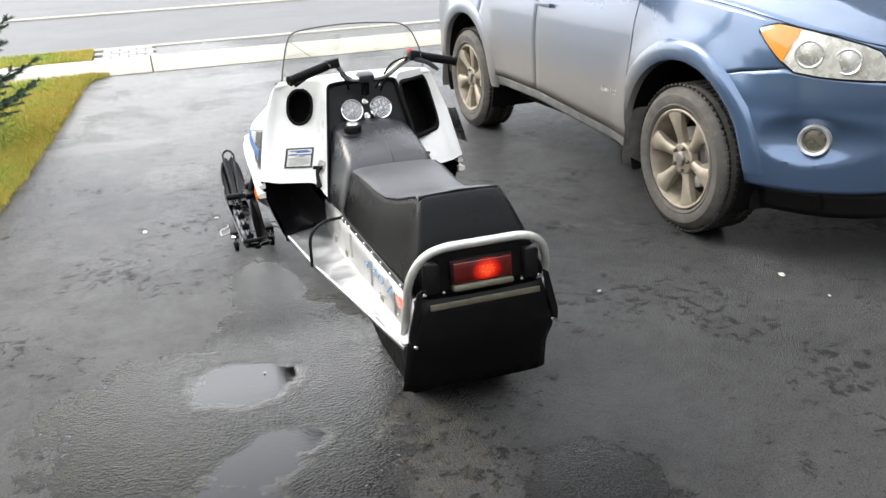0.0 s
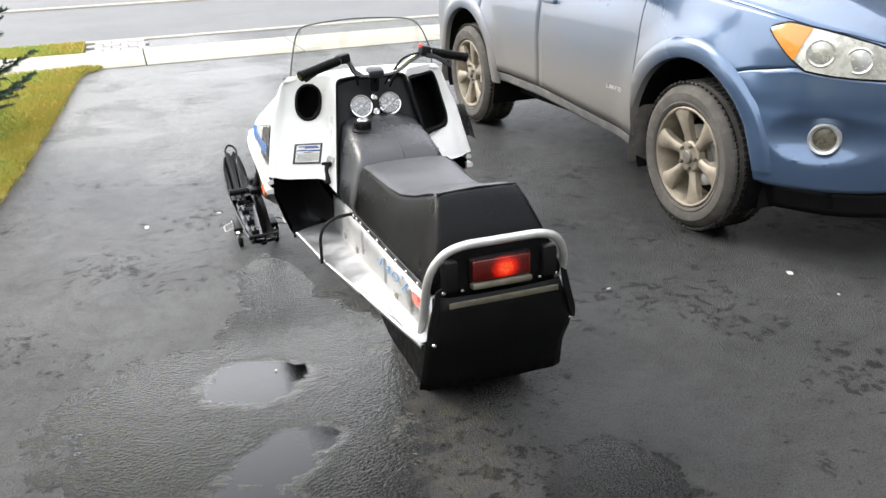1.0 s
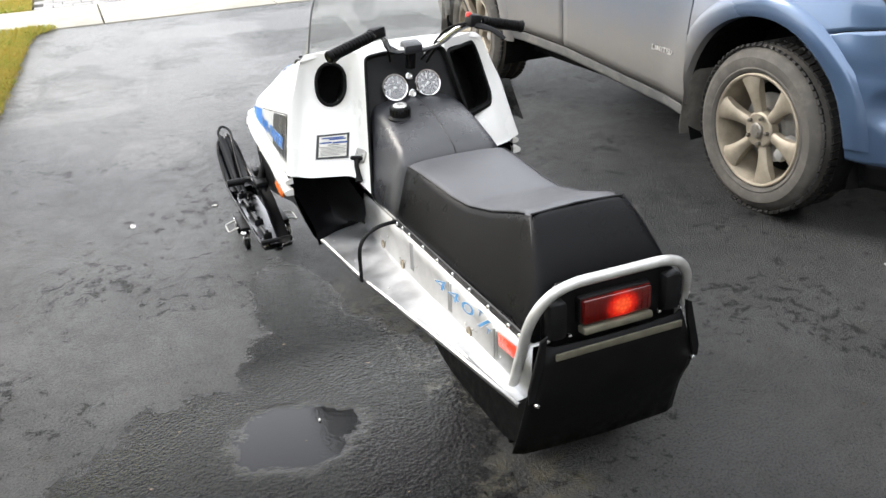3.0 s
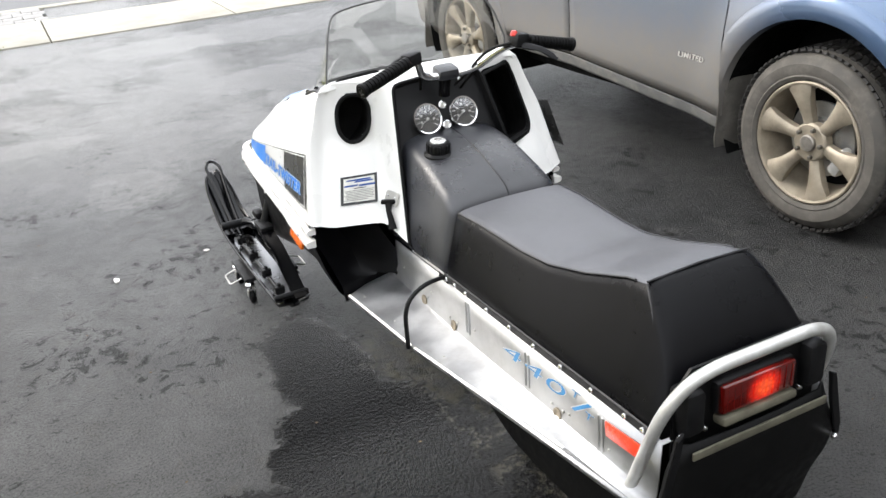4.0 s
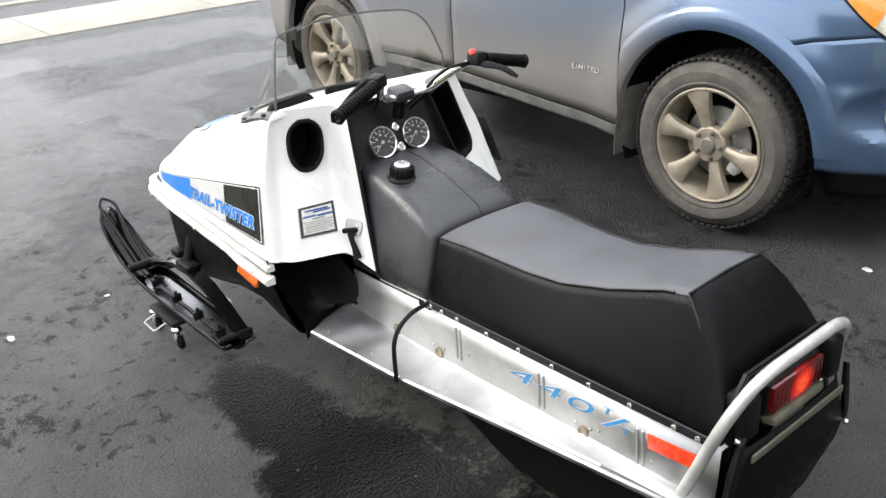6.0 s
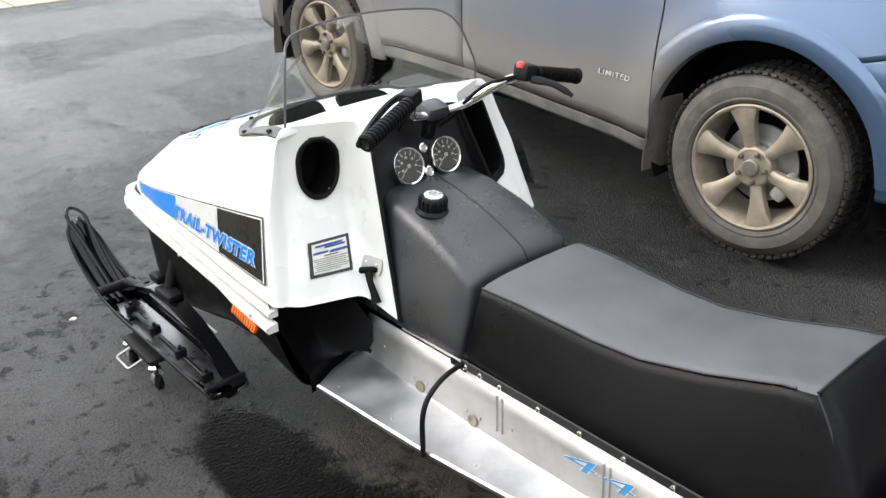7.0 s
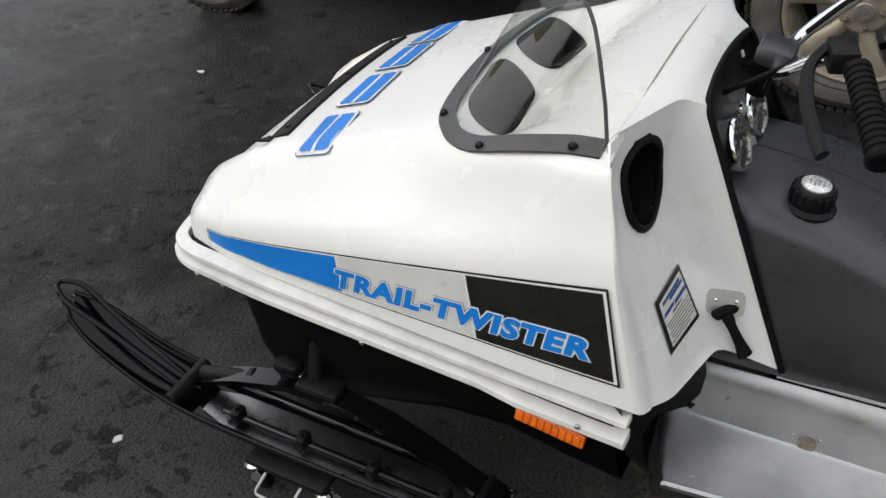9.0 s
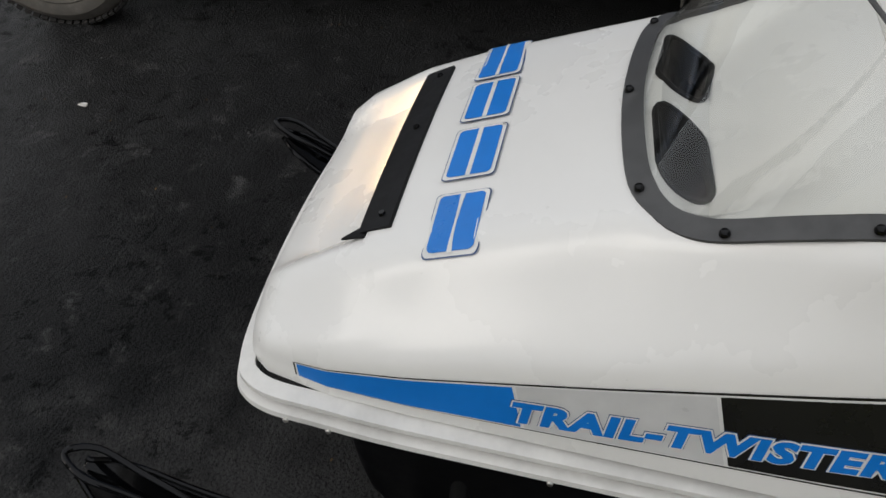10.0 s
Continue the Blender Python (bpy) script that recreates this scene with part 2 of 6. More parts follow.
    crust = n.math("MULTIPLY", spot(0.72, 2.95, 0.17, 0.62, 0.7, 1.0), n.ramp(n.noise(16.0, 8, 0.75), 0.46, 0.60))
    for q in ((0.68, 2.05, 0.20, 0.36), (0.62, 3.42, 0.14, 0.24)):
        crust = n.math("MAXIMUM", crust, n.math("MULTIPLY", spot(*q, 0.7, 1.0), n.ramp(n.noise(12.0, 8, 0.75), 0.46, 0.60)))
    damp = n.math("MULTIPLY", damp, n.math("SUBTRACT", 1.0, n.math("MULTIPLY", crust, 0.8)))
    tone = n.mix(n.math("MULTIPLY", crust, 0.8), tone, (0.085, 0.078, 0.055))
    col = n.mix(n.math("ADD", n.math("MULTIPLY", damp, 0.98), n.math("MULTIPLY", far_wet, 0.12), True), tone, (0.002, 0.002, 0.0023))
    rough = n.math("ADD", n.ramp(blotch, 0.3, 0.7, 0.14, 0.10), n.math("MULTIPLY", dry, 0.32))
    rough = n.math("MULTIPLY", rough, n.math("SUBTRACT", 1.0, n.math("MULTIPLY", pool, 0.9)))
    coarse = n.math("MULTIPLY", n.math("ADD", grit, n.math("MULTIPLY", lumps, 0.6)), n.math("ADD", 0.42, n.math("MULTIPLY", damp, 0.62)))
    h = n.math("ADD", coarse, n.math("ADD", n.math("MULTIPLY", grit2, 0.4), n.math("MULTIPLY", speck, 0.5)))
    flat = n.math("SUBTRACT", 1.0, n.math("MULTIPLY", pool, 0.985))
    h = n.math("MULTIPLY", h, flat)
    nor = n.bump(n.math("MULTIPLY", warp2, flat), 0.12, 0.01)
    nor = n.bump(h, 0.9, 0.013, nor)
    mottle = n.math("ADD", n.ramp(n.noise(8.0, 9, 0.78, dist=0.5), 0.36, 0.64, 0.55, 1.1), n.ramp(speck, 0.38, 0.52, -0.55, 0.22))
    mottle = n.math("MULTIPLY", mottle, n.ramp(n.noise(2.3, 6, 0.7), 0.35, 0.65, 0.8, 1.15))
    # Reflection strength set by view angle and place, standing for sky and dark surroundings.
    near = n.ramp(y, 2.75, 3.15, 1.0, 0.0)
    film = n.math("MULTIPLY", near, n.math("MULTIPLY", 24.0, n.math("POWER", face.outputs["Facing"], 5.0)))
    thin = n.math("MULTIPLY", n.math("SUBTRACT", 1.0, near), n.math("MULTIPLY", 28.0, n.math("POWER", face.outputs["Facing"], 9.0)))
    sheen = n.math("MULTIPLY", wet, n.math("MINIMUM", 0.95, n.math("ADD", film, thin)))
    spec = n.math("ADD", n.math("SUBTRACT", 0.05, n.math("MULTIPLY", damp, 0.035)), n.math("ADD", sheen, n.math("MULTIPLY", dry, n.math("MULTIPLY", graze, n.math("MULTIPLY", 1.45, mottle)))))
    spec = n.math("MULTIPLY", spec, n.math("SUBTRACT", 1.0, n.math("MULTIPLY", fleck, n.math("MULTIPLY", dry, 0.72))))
    spec = n.math("MULTIPLY", n.math("ADD", spec, n.math("MULTIPLY", pool, 0.04)), n.math("SUBTRACT", 1.0, n.math("MULTIPLY", ground_shade, 0.3)))
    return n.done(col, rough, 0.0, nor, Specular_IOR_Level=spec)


def road_material():
    n = Nodes("road_asphalt")
    a, f = n.noise(0.6, 6, 0.65), n.noise(160.0, 3)
    col = n.mix(n.ramp(a, 0.3, 0.7), (0.05, 0.05, 0.051), (0.075, 0.075, 0.075))
    col = n.mix(n.ramp(f, 0.5, 0.8, 0, 0.4), col, (0.2, 0.2, 0.2))
    return n.done(col, 0.52, 0.0, n.bump(f, 0.4, 0.004), Specular_IOR_Level=0.45)


def concrete_material():
    n = Nodes("pale_concrete")
    a, f = n.noise(2.2, 7, 0.7), n.noise(220.0, 4)
    col = n.mix(n.ramp(a, 0.3, 0.72), (0.30, 0.283, 0.235), (0.39, 0.372, 0.315))
    col = n.mix(n.ramp(n.noise(14.0, 6), 0.55, 0.8, 0, 0.35), col, (0.26, 0.24, 0.2))
    return n.done(col, 0.85, 0.0, n.bump(f, 0.35, 0.003))


def grass_ground_material():
    n = Nodes("lawn_soil")
    a, f = n.noise(3.0, 6), n.noise(90.0, 4)
    col = n.mix(n.ramp(a, 0.3, 0.7), (0.16, 0.17, 0.03), (0.30, 0.23, 0.05))
    col = n.mix(n.ramp(f, 0.4, 0.7, 0, 0.6), col, (0.05, 0.06, 0.015))
    return n.done(col, 0.9, 0.0, n.bump(f, 0.8, 0.01))


def blade_material():
    n = Nodes("grass_blade")
    r = n.n("ShaderNodeNewGeometry").outputs["Random Per Island"]
    a = n.noise(1.5, 4)
    col = n.mix(r, (0.20, 0.31, 0.035), (0.42, 0.42, 0.08))
    col = n.mix(n.ramp(a, 0.4, 0.65, 0, 0.5), col, (0.50, 0.38, 0.07))
    # straw-coloured blades along the driveway's edge
    col = n.mix(n.math("MULTIPLY", n.ramp(n.math("ADD", n.axis(0), n.math("MULTIPLY", a, 0.3)), -1.05, -0.62), n.ramp(r, 0.1, 0.6, 0.1, 0.7)), col, (0.48, 0.34, 0.06))
    return n.done(col, 0.6)


def paint_white():
    n = Nodes("white_gelcoat")
    a, f = n.noise(4.0, 5), n.noise(900.0, 2)
    col = n.mix(n.ramp(a, 0.3, 0.75), (0.70, 0.692, 0.665), (0.73, 0.722, 0.695))
    col = n.mix(n.ramp(n.noise(60.0, 8, 0.8), 0.72, 0.95, 0, 0.06), col, (0.5, 0.47, 0.4))
    nor = n.bump(n.noise(9.0, 2), 0.05, 0.01)
    return n.done(col, n.ramp(a, 0.3, 0.7, 0.26, 0.30), 0.0, n.bump(f, 0.03, 0.0006, nor), Coat_Weight=0.3, Coat_Roughness=0.12)


def vinyl(name, c, rough, spec=0.4):
    n = Nodes(name)
    g = n.cells(700.0, "F1").outputs["Distance"]
    a = n.noise(6.0, 5, 0.65)
    col = n.mix(n.ramp(a, 0.3, 0.7), tuple(q * 0.8 for q in c), tuple(q * 1.25 for q in c))
    nor = n.bump(n.noise(7.0, 2), 0.07, 0.010)
    return n.done(col, n.ramp(a, 0.3, 0.75, rough * 0.85, rough * 1.15), 0.0, n.bump(g, 0.22, 0.0010, nor), Specular_IOR_Level=spec)


def brushed(name, c, rough=0.32):
    n = Nodes(name)
    m = n.n("ShaderNodeMapping")
    n.put(m.inputs["Vector"], n.coords())
    m.inputs["Scale"].default_value = (60.0, 4.0, 60.0)
    s = n.noise(14.0, 6, 0.7, coords=m.outputs[0])
    a = n.noise(7.0, 7, 0.7)
    col = n.mix(n.ramp(a, 0.3, 0.7), tuple(q * 0.72 for q in c), c)
    col = n.mix(n.ramp(n.noise(38.0, 6, 0.7), 0.6, 0.78, 0, 0.5), col, (0.33, 0.32, 0.30))
    col = n.mix(n.ramp(n.noise(3.2, 8, 0.75, dist=0.4), 0.50, 0.68, 0, 0.45), col, (0.34, 0.32, 0.285))
    r = n.math("ADD", n.ramp(a, 0.3, 0.7, rough * 0.75, rough * 1.3), n.math("MULTIPLY", s, 0.1))
    return n.done(col, r, 1.0, n.bump(s, 0.08, 0.001))


def car_paint():
    """Blue-grey metallic paint with road dust that thickens low on the doors."""
    n = Nodes("dusty_blue_paint")
    z = n.axis(2)
    a, f = n.noise(2.5, 6, 0.65), n.noise(1500.0, 1)
    col = n.mix(n.ramp(f, 0.35, 0.7), (0.066, 0.116, 0.205), (0.10, 0.16, 0.265))
    x = n.axis(0)
    edge = n.math("ADD", z, n.math("MULTIPLY", n.math("SUBTRACT", a, 0.5), 0.35))
    edge = n.math("ADD", edge, n.ramp(x, 0.95, 1.75, 0.0, 0.55))
    dirt = n.math("MULTIPLY", n.ramp(edge, 0.50, 1.10, 0.92, 0.16), n.ramp(x, 1.0, 1.65, 1.0, 0.10))
    streak = n.ramp(n.noise(30.0, 7, 0.8), 0.3, 0.8, 0.8, 1.0)
    dirt = n.math("MULTIPLY", dirt, streak)
    col = n.mix(dirt, col, (0.205, 0.178, 0.136))
    return n.done(col, n.math("ADD", 0.2, n.math("MULTIPLY", dirt, 0.5)), n.math("SUBTRACT", 0.45, n.math("MULTIPLY", dirt, 0.45)), n.bump(f, 0.02, 0.0004), Coat_Weight=n.math("SUBTRACT", 0.9, n.math("MULTIPLY", dirt, 0.85)), Coat_Roughness=0.06)


def clear_sheet(name, tint, shine=0.06):
    """A thin clear plastic sheet: what is behind shows straight through, with a glossy film."""
    n = Nodes(name)
    clear = n.n("ShaderNodeBsdfTransparent")
    gloss = n.n("ShaderNodeBsdfGlossy")
    mixer = n.n("ShaderNodeMixShader")
    a = n.noise(14.0, 6, 0.7)
    face = n.n("ShaderNodeLayerWeight")
    face.inputs[0].default_value = 0.3
    film = n.math("ADD", shine, n.math("MULTIPLY", n.math("POWER", face.outputs["Facing"], 2.0), 0.45))
    n.put(clear.inputs[0], n.mix(n.ramp(a, 0.45, 0.8, 0, 0.5), tint, tuple(q * 0.93 for q in tint)))
    gloss.inputs["Roughness"].default_value = 0.04
    n.put(mixer.inputs[0], film)
    n.put(mixer.inputs[1], clear.outputs[0])
    n.put(mixer.inputs[2], gloss.outputs[0])
    n.put(n.t.nodes["Material Output"].inputs[0], mixer.outputs[0])
    return n.m


def glow(name, c, strength):
    n = Nodes(name)
    a = n.noise(40.0, 3)
    return n.done(n.mix(a, c, tuple(q * 0.8 for q in c)), 0.3, 0.0, None, Emission_Color=c, Emission_Strength=strength)


M_ASPHALT, M_ROAD, M_CONC = asphalt_material(), road_material(), concrete_material()
M_LAWN, M_BLADE = grass_ground_material(), blade_material()
M_WHITE = paint_white()
M_LIP = plain("white_rubber_lip", (0.66, 0.65, 0.62), 0.42, 0, 0.1, 12, 0.1)
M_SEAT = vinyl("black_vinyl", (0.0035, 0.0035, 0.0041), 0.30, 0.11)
# Lighter grey than the seat's vinyl, with the top's sheen in the colour.
M_SEATTOP = vinyl("sheen_grey_vinyl", (0.060, 0.060, 0.066), 0.38, 0.7)
M_SEATSIDE = vinyl("black_vinyl_side", (0.008, 0.008, 0.009), 0.4)
M_TANK = vinyl("charcoal_vinyl", (0.020, 0.0205, 0.024), 0.30, 0.7)
M_ALU = brushed("brushed_aluminium", (0.56, 0.56, 0.56), 0.46)
M_STEEL = brushed("worn_steel", (0.6, 0.59, 0.56), 0.4)
M_CHROME = plain("chrome", (0.8, 0.8, 0.8), 0.1, 1.0, 0.05, 30, 0.02)
M_SILVER = plain("silver_paint", (0.58, 0.58, 0.56), 0.38, 0.55, 0.1, 30, 0.08, dust=0.25)
M_BLACK = plain("satin_black_plastic", (0.006, 0.006, 0.0065), 0.45, 0, 0.2, 20, 0.12, Specular_IOR_Level=0.2)
M_DARK = plain("dark_cavity", (0.004, 0.004, 0.004), 0.7, 0, 0.2, 20, 0.1, Specular_IOR_Level=0.15)
M_RUBBER = plain("black_rubber", (0.004, 0.004, 0.004), 0.48, 0, 0.2, 30, 0.2, 150, Specular_IOR_Level=0.11)
M_BLKMETAL = plain("gloss_black_steel", (0.003, 0.003, 0.0035), 0.06, 0, 0.2, 40, 0.05, Specular_IOR_Level=0.26)
M_CAVITY = plain("belly_black", (0.0025, 0.0025, 0.003), 0.45, 0, 0.25, 14, 0.1, Specular_IOR_Level=0.14)
M_BLUE = plain("decal_blue", (0.003, 0.165, 0.57), 0.35, 0, 0.06, 12, 0.02)
M_DECALW = plain("decal_pale", (0.66, 0.66, 0.64), 0.35, 0, 0.06, 12, 0.02)
M_DECALK = plain("decal_black", (0.008, 0.008, 0.008), 0.3, 0, 0.1, 12, 0.02)
M_ORANGE = plain("orange_reflector", (0.62, 0.12, 0.007), 0.22, 0, 0.15, 60, 0.3, 500)
M_REDREF = plain("red_reflector", (0.7, 0.05, 0.015), 0.25, 0, 0.15, 60, 0.3, 500)
M_PAINT = car_paint()
M_TYRE = plain("dusty_tyre", (0.082, 0.075, 0.065), 0.85, 0, 0.15, 20, 0.3, 160, dust=0.7, dustc=(0.165, 0.15, 0.128))
M_TREAD = plain("worn_tread", (0.018, 0.017, 0.016), 0.85, 0, 0.2, 20, 0.3, 160, dust=0.35, dustc=(0.09, 0.08, 0.07))
M_RIM = plain("brake_dust_alloy", (0.31, 0.268, 0.205), 0.48, 0.35, 0.2, 18, 0.1, 200, dust=0.6, dustc=(0.27, 0.225, 0.16))
M_CARTRIM = plain("dusty_grey_trim", (0.13, 0.13, 0.125), 0.65, 0, 0.2, 12, 0.2, 200, dust=0.7, dustc=(0.28, 0.26, 0.22))
M_CARGLASS = plain("tinted_car_glass", (0.015, 0.017, 0.02), 0.06, 0, 0.1, 4, 0.0)
M_DARKWALL = plain("dark_unseen_wall", (0.07, 0.068, 0.065), 0.85, 0, 0.1, 3, 0.2)
M_BRICK = plain("taupe_unseen_wall", (0.24, 0.235, 0.225), 0.8, 0, 0.1, 3, 0.2)
M_NEEDLE = plain("spruce_needles", (0.035, 0.075, 0.045), 0.6, 0, 0.35, 9, 0.2)
M_BARK = plain("spruce_bark", (0.09, 0.06, 0.04), 0.9, 0, 0.3, 30, 0.6, 120)
M_PAVER = plain("grey_paver", (0.27, 0.262, 0.25), 0.85, 0, 0.2, 9, 0.3, 160)
M_WSHIELD = clear_sheet("clear_windshield", (0.92, 0.925, 0.90))
M_GAUGEGLASS = clear_sheet("gauge_glass", (0.9, 0.9, 0.9), 0.10)
M_PALE = plain("pale_reflector", (0.82, 0.82, 0.79), 0.28, 0.2, 0.1, 30, 0.1)
M_DECALG = plain("decal_grey", (0.55, 0.55, 0.54), 0.35, 0, 0.05, 12, 0.02)
M_DECALE = plain("decal_edge_navy", (0.05, 0.09, 0.2), 0.35, 0, 0.05, 12, 0.02)
M_PAPER = plain("sticker_paper", (0.6, 0.59, 0.54), 0.5, 0, 0.08, 40, 0.05)
M_NAVY = plain("navy_print", (0.02, 0.06, 0.22), 0.5, 0, 0.05, 40, 0.02)
M_INK = plain("grey_print", (0.16, 0.16, 0.15), 0.6, 0, 0.1, 60, 0.02)
M_DIAL = plain("gauge_dial", (0.012, 0.012, 0.013), 0.4, 0, 0.1, 40, 0.02)
M_CAPGAUGE = plain("gauge_metal", (0.72, 0.72, 0.7), 0.25, 0.5, 0.1, 60, 0.05)
M_REDBTN = plain("red_button", (0.6, 0.03, 0.02), 0.35, 0, 0.08, 60, 0.05)
M_RUST = plain("tarnished_plug", (0.28, 0.24, 0.18), 0.55, 0.6, 0.3, 80, 0.2)
M_STRIP = plain("grey_plastic_strip", (0.055, 0.055, 0.055), 0.45, 0, 0.2, 20, 0.1)
M_NUM = plain("faded_blue_print", (0.035, 0.20, 0.42), 0.4, 0, 0.1, 40, 0.02)
M_WORN = brushed("worn_dark_steel", (0.30, 0.30, 0.31), 0.25)
M_BRONZE = plain("tarnished_olive_metal", (0.17, 0.16, 0.12), 0.5, 0.5, 0.2, 30, 0.15)
M_WARM = glow("headlamp_glow", (1.0, 0.64, 0.30), 55.0)


def tail_lens():
    """Red lens lit from a bulb behind its middle."""
    n = Nodes("lit_red_lens")
    p = n.coords()
    dx = n.math("MULTIPLY", n.math("SUBTRACT", n.axis(0), 0.012), 34.0)
    dz = n.math("MULTIPLY", n.math("SUBTRACT", n.axis(2), 0.520), 40.0)
    d = n.math("ADD", n.math("MULTIPLY", dx, dx), n.math("MULTIPLY", dz, dz))
    s = n.math("MULTIPLY", n.math("POWER", n.ramp(d, 0.0, 5.0, 1.0, 0.16), 4.0), n.ramp(n.cells(110.0).outputs["Distance"], 0.0, 0.6, 1.2, 0.6))
    return n.done((0.09, 0.003, 0.002), 0.15, 0.0, None, Emission_Color=n.mix(n.ramp(d, 0.0, 1.2), (1.0, 0.10, 0.025), (1.0, 0.02, 0.006)), Emission_Strength=n.math("MULTIPLY", s, 0.7), Coat_Weight=0.5)


M_TAIL = tail_lens()
M_CAP = plain("dull_cap_metal", (0.27, 0.25, 0.22), 0.45, 0.6, 0.15, 60, 0.1)
M_LUG = plain("dusty_nut", (0.13, 0.12, 0.10), 0.5, 0.6, 0.2, 60, 0.1)
M_AMBER = plain("amber_lens", (0.85, 0.33, 0.03), 0.2, 0, 0.1, 50, 0.2, 260)
M_BOWL = plain("silvered_bowl", (0.82, 0.82, 0.80), 0.25, 0.6, 0.1, 40, 0.1)
M_COVER = clear_sheet("hazy_lamp_cover", (0.9, 0.89, 0.85))
M_FOGLENS = plain("hazy_fog_lens", (0.15, 0.135, 0.10), 0.3, 0.3, 0.15, 50, 0.2)
M_BADGE = plain("dusty_chrome_badge", (0.62, 0.60, 0.56), 0.3, 0.4, 0.1, 40, 0.05)
M_CHIP = plain("pale_scrap", (0.62, 0.6, 0.56), 0.7, 0, 0.15, 80, 0.2)
M_CRUMB = plain("leaf_crumb", (0.12, 0.075, 0.03), 0.8, 0, 0.5, 7, 0.2)
M_BULB = glow("blue_bulb", (0.10, 0.13, 0.75), 0.6)


# ---- the setting ----
LAWN_EDGE = [(-1.02, -3.0), (-1.0, 2.0), (-0.97, 5.2), (-0.87, 6.3), (-0.74, 8.2), (-0.66, 9.6), (-0.58, 10.0), (-0.42, 10.2)]
WALK_NEAR, WALK_FAR, KERB_NEAR, KERB_FAR = 10.24, 11.62, 12.62, 12.80


def sheet(poly, z, bm=None):
    bm = bm or bm_new()
    bm.faces.new([bm.verts.new((x, y, z)) for x, y in poly])
    return bm


def build_ground():
    bm = bm_new()
    s = 900.0
    add(bm, [(-s, -s, -0.12), (s, -s, -0.12), (s, s, -0.12), (-s, s, -0.12)], [(0, 1, 2, 3)])
    solo("ground", bm, M_LAWN, "wide level ground of grass and earth", "ground", "structure")
    # driveway
    bm = sheet([(x, y) for x, y in LAWN_EDGE] + [(12.0, WALK_NEAR), (12.0, -3.0)], 0.0)
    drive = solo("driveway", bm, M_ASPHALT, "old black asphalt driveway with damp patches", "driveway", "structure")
    bm = sheet([(0.17, WALK_FAR), (9.0, WALK_FAR), (9.0, KERB_NEAR), (0.17, KERB_NEAR)], -0.012)
    solo("driveway_apron", bm, M_ASPHALT, "asphalt apron between pavement and kerb", "driveway", "structure")
    bm = sheet([(-200, KERB_FAR), (200, KERB_FAR), (200, 19.0), (-200, 19.0)], -0.06)
    solo("road", bm, M_ROAD, "grey worn asphalt street", "road", "structure")
    bm = sheet([(-200, 19.0), (200, 19.0), (200, 32.0), (-200, 32.0)], -0.052)
    solo("far_road", bm, M_ROAD, "grey asphalt beyond the gutter line", "road", "structure")


def build_walk():
    root = thing("pavement", (0, 10.9, 0), "pale concrete pavement slabs with tooled joints", "pavement")
    root["kind"] = "structure"
    ORIGIN[0] = Vector((0, 10.9, 0))
    joints = [-14.0 + 1.78 * i + (0.0) for i in range(18)]
    shift = 0.08 - min(joints, key=lambda q: abs(q - 0.08))
    joints = [q + shift for q in joints]
    for a, b in zip(joints, joints[1:]):
        bm = bm_new()
        rbox(bm, ((a + b) / 2, (WALK_NEAR + WALK_FAR) / 2, -0.045), (b - a - 0.014, WALK_FAR - WALK_NEAR, 0.11), 0.008)
        part("slab", bm, M_CONC, root)
    ORIGIN[0] = Vector((0, 12.7, 0))
    root = thing("kerb", (0, 12.7, 0), "pale concrete street kerb", "kerb")
    root["kind"] = "structure"
    for i in range(14):
        bm = bm_new()
        x0 = -16.0 + 2.4 * i
        rbox(bm, (x0 + 1.2, (KERB_NEAR + KERB_FAR) / 2, -0.07), (2.39, KERB_FAR - KERB_NEAR, 0.15), 0.015)
        part("kerb_stone", bm, M_CONC, root)
    bm = bm_new()
    ORIGIN[0] = Vector((0, 18.7, 0))
    root = thing("far_kerb", (0, 18.7, 0), "pale concrete gutter line across the street", "kerb")
    root["kind"] = "structure"
    rbox(bm, (0, 18.75, -0.06), (120, 0.3, 0.06), 0.01)
    part("kerb_stone", bm, M_CONC, root)
    ORIGIN[0] = Vector((0, 0, 0))


def build_unseen_walls():
    """Unseen plain walls: one for the house behind the camera, two as light blockers."""
    # Out of view; its height and tone set the light on rear faces.
    bm = bm_new()
    rbox(bm, (2.0, -1.6, 1.5), (14.0, 0.3, 3.2), 0.01)
    solo("wall_house", bm, M_BRICK, "unseen plain taupe wall standing for the house behind", "wall", "structure")
    # West and east walls are added out of view to block low sky.
    for name, x in (("wall_west", -9.0), ("wall_east", 7.4)):
        bm = bm_new()
        tall = 6.0 if x > 0 else 2.4
        rbox(bm, (x, 3.0, tall / 2 - 0.1), (0.3, 12.0, tall), 0.01)
        solo(name, bm, M_DARKWALL, "unseen plain dark wall added to block low sky", "wall", "structure")


build_ground()
build_walk()
build_unseen_walls()


# ---- the snowmobile ----
SLED, SLED_YAW = Vector((0.889, 3.2, 0)), 0.4
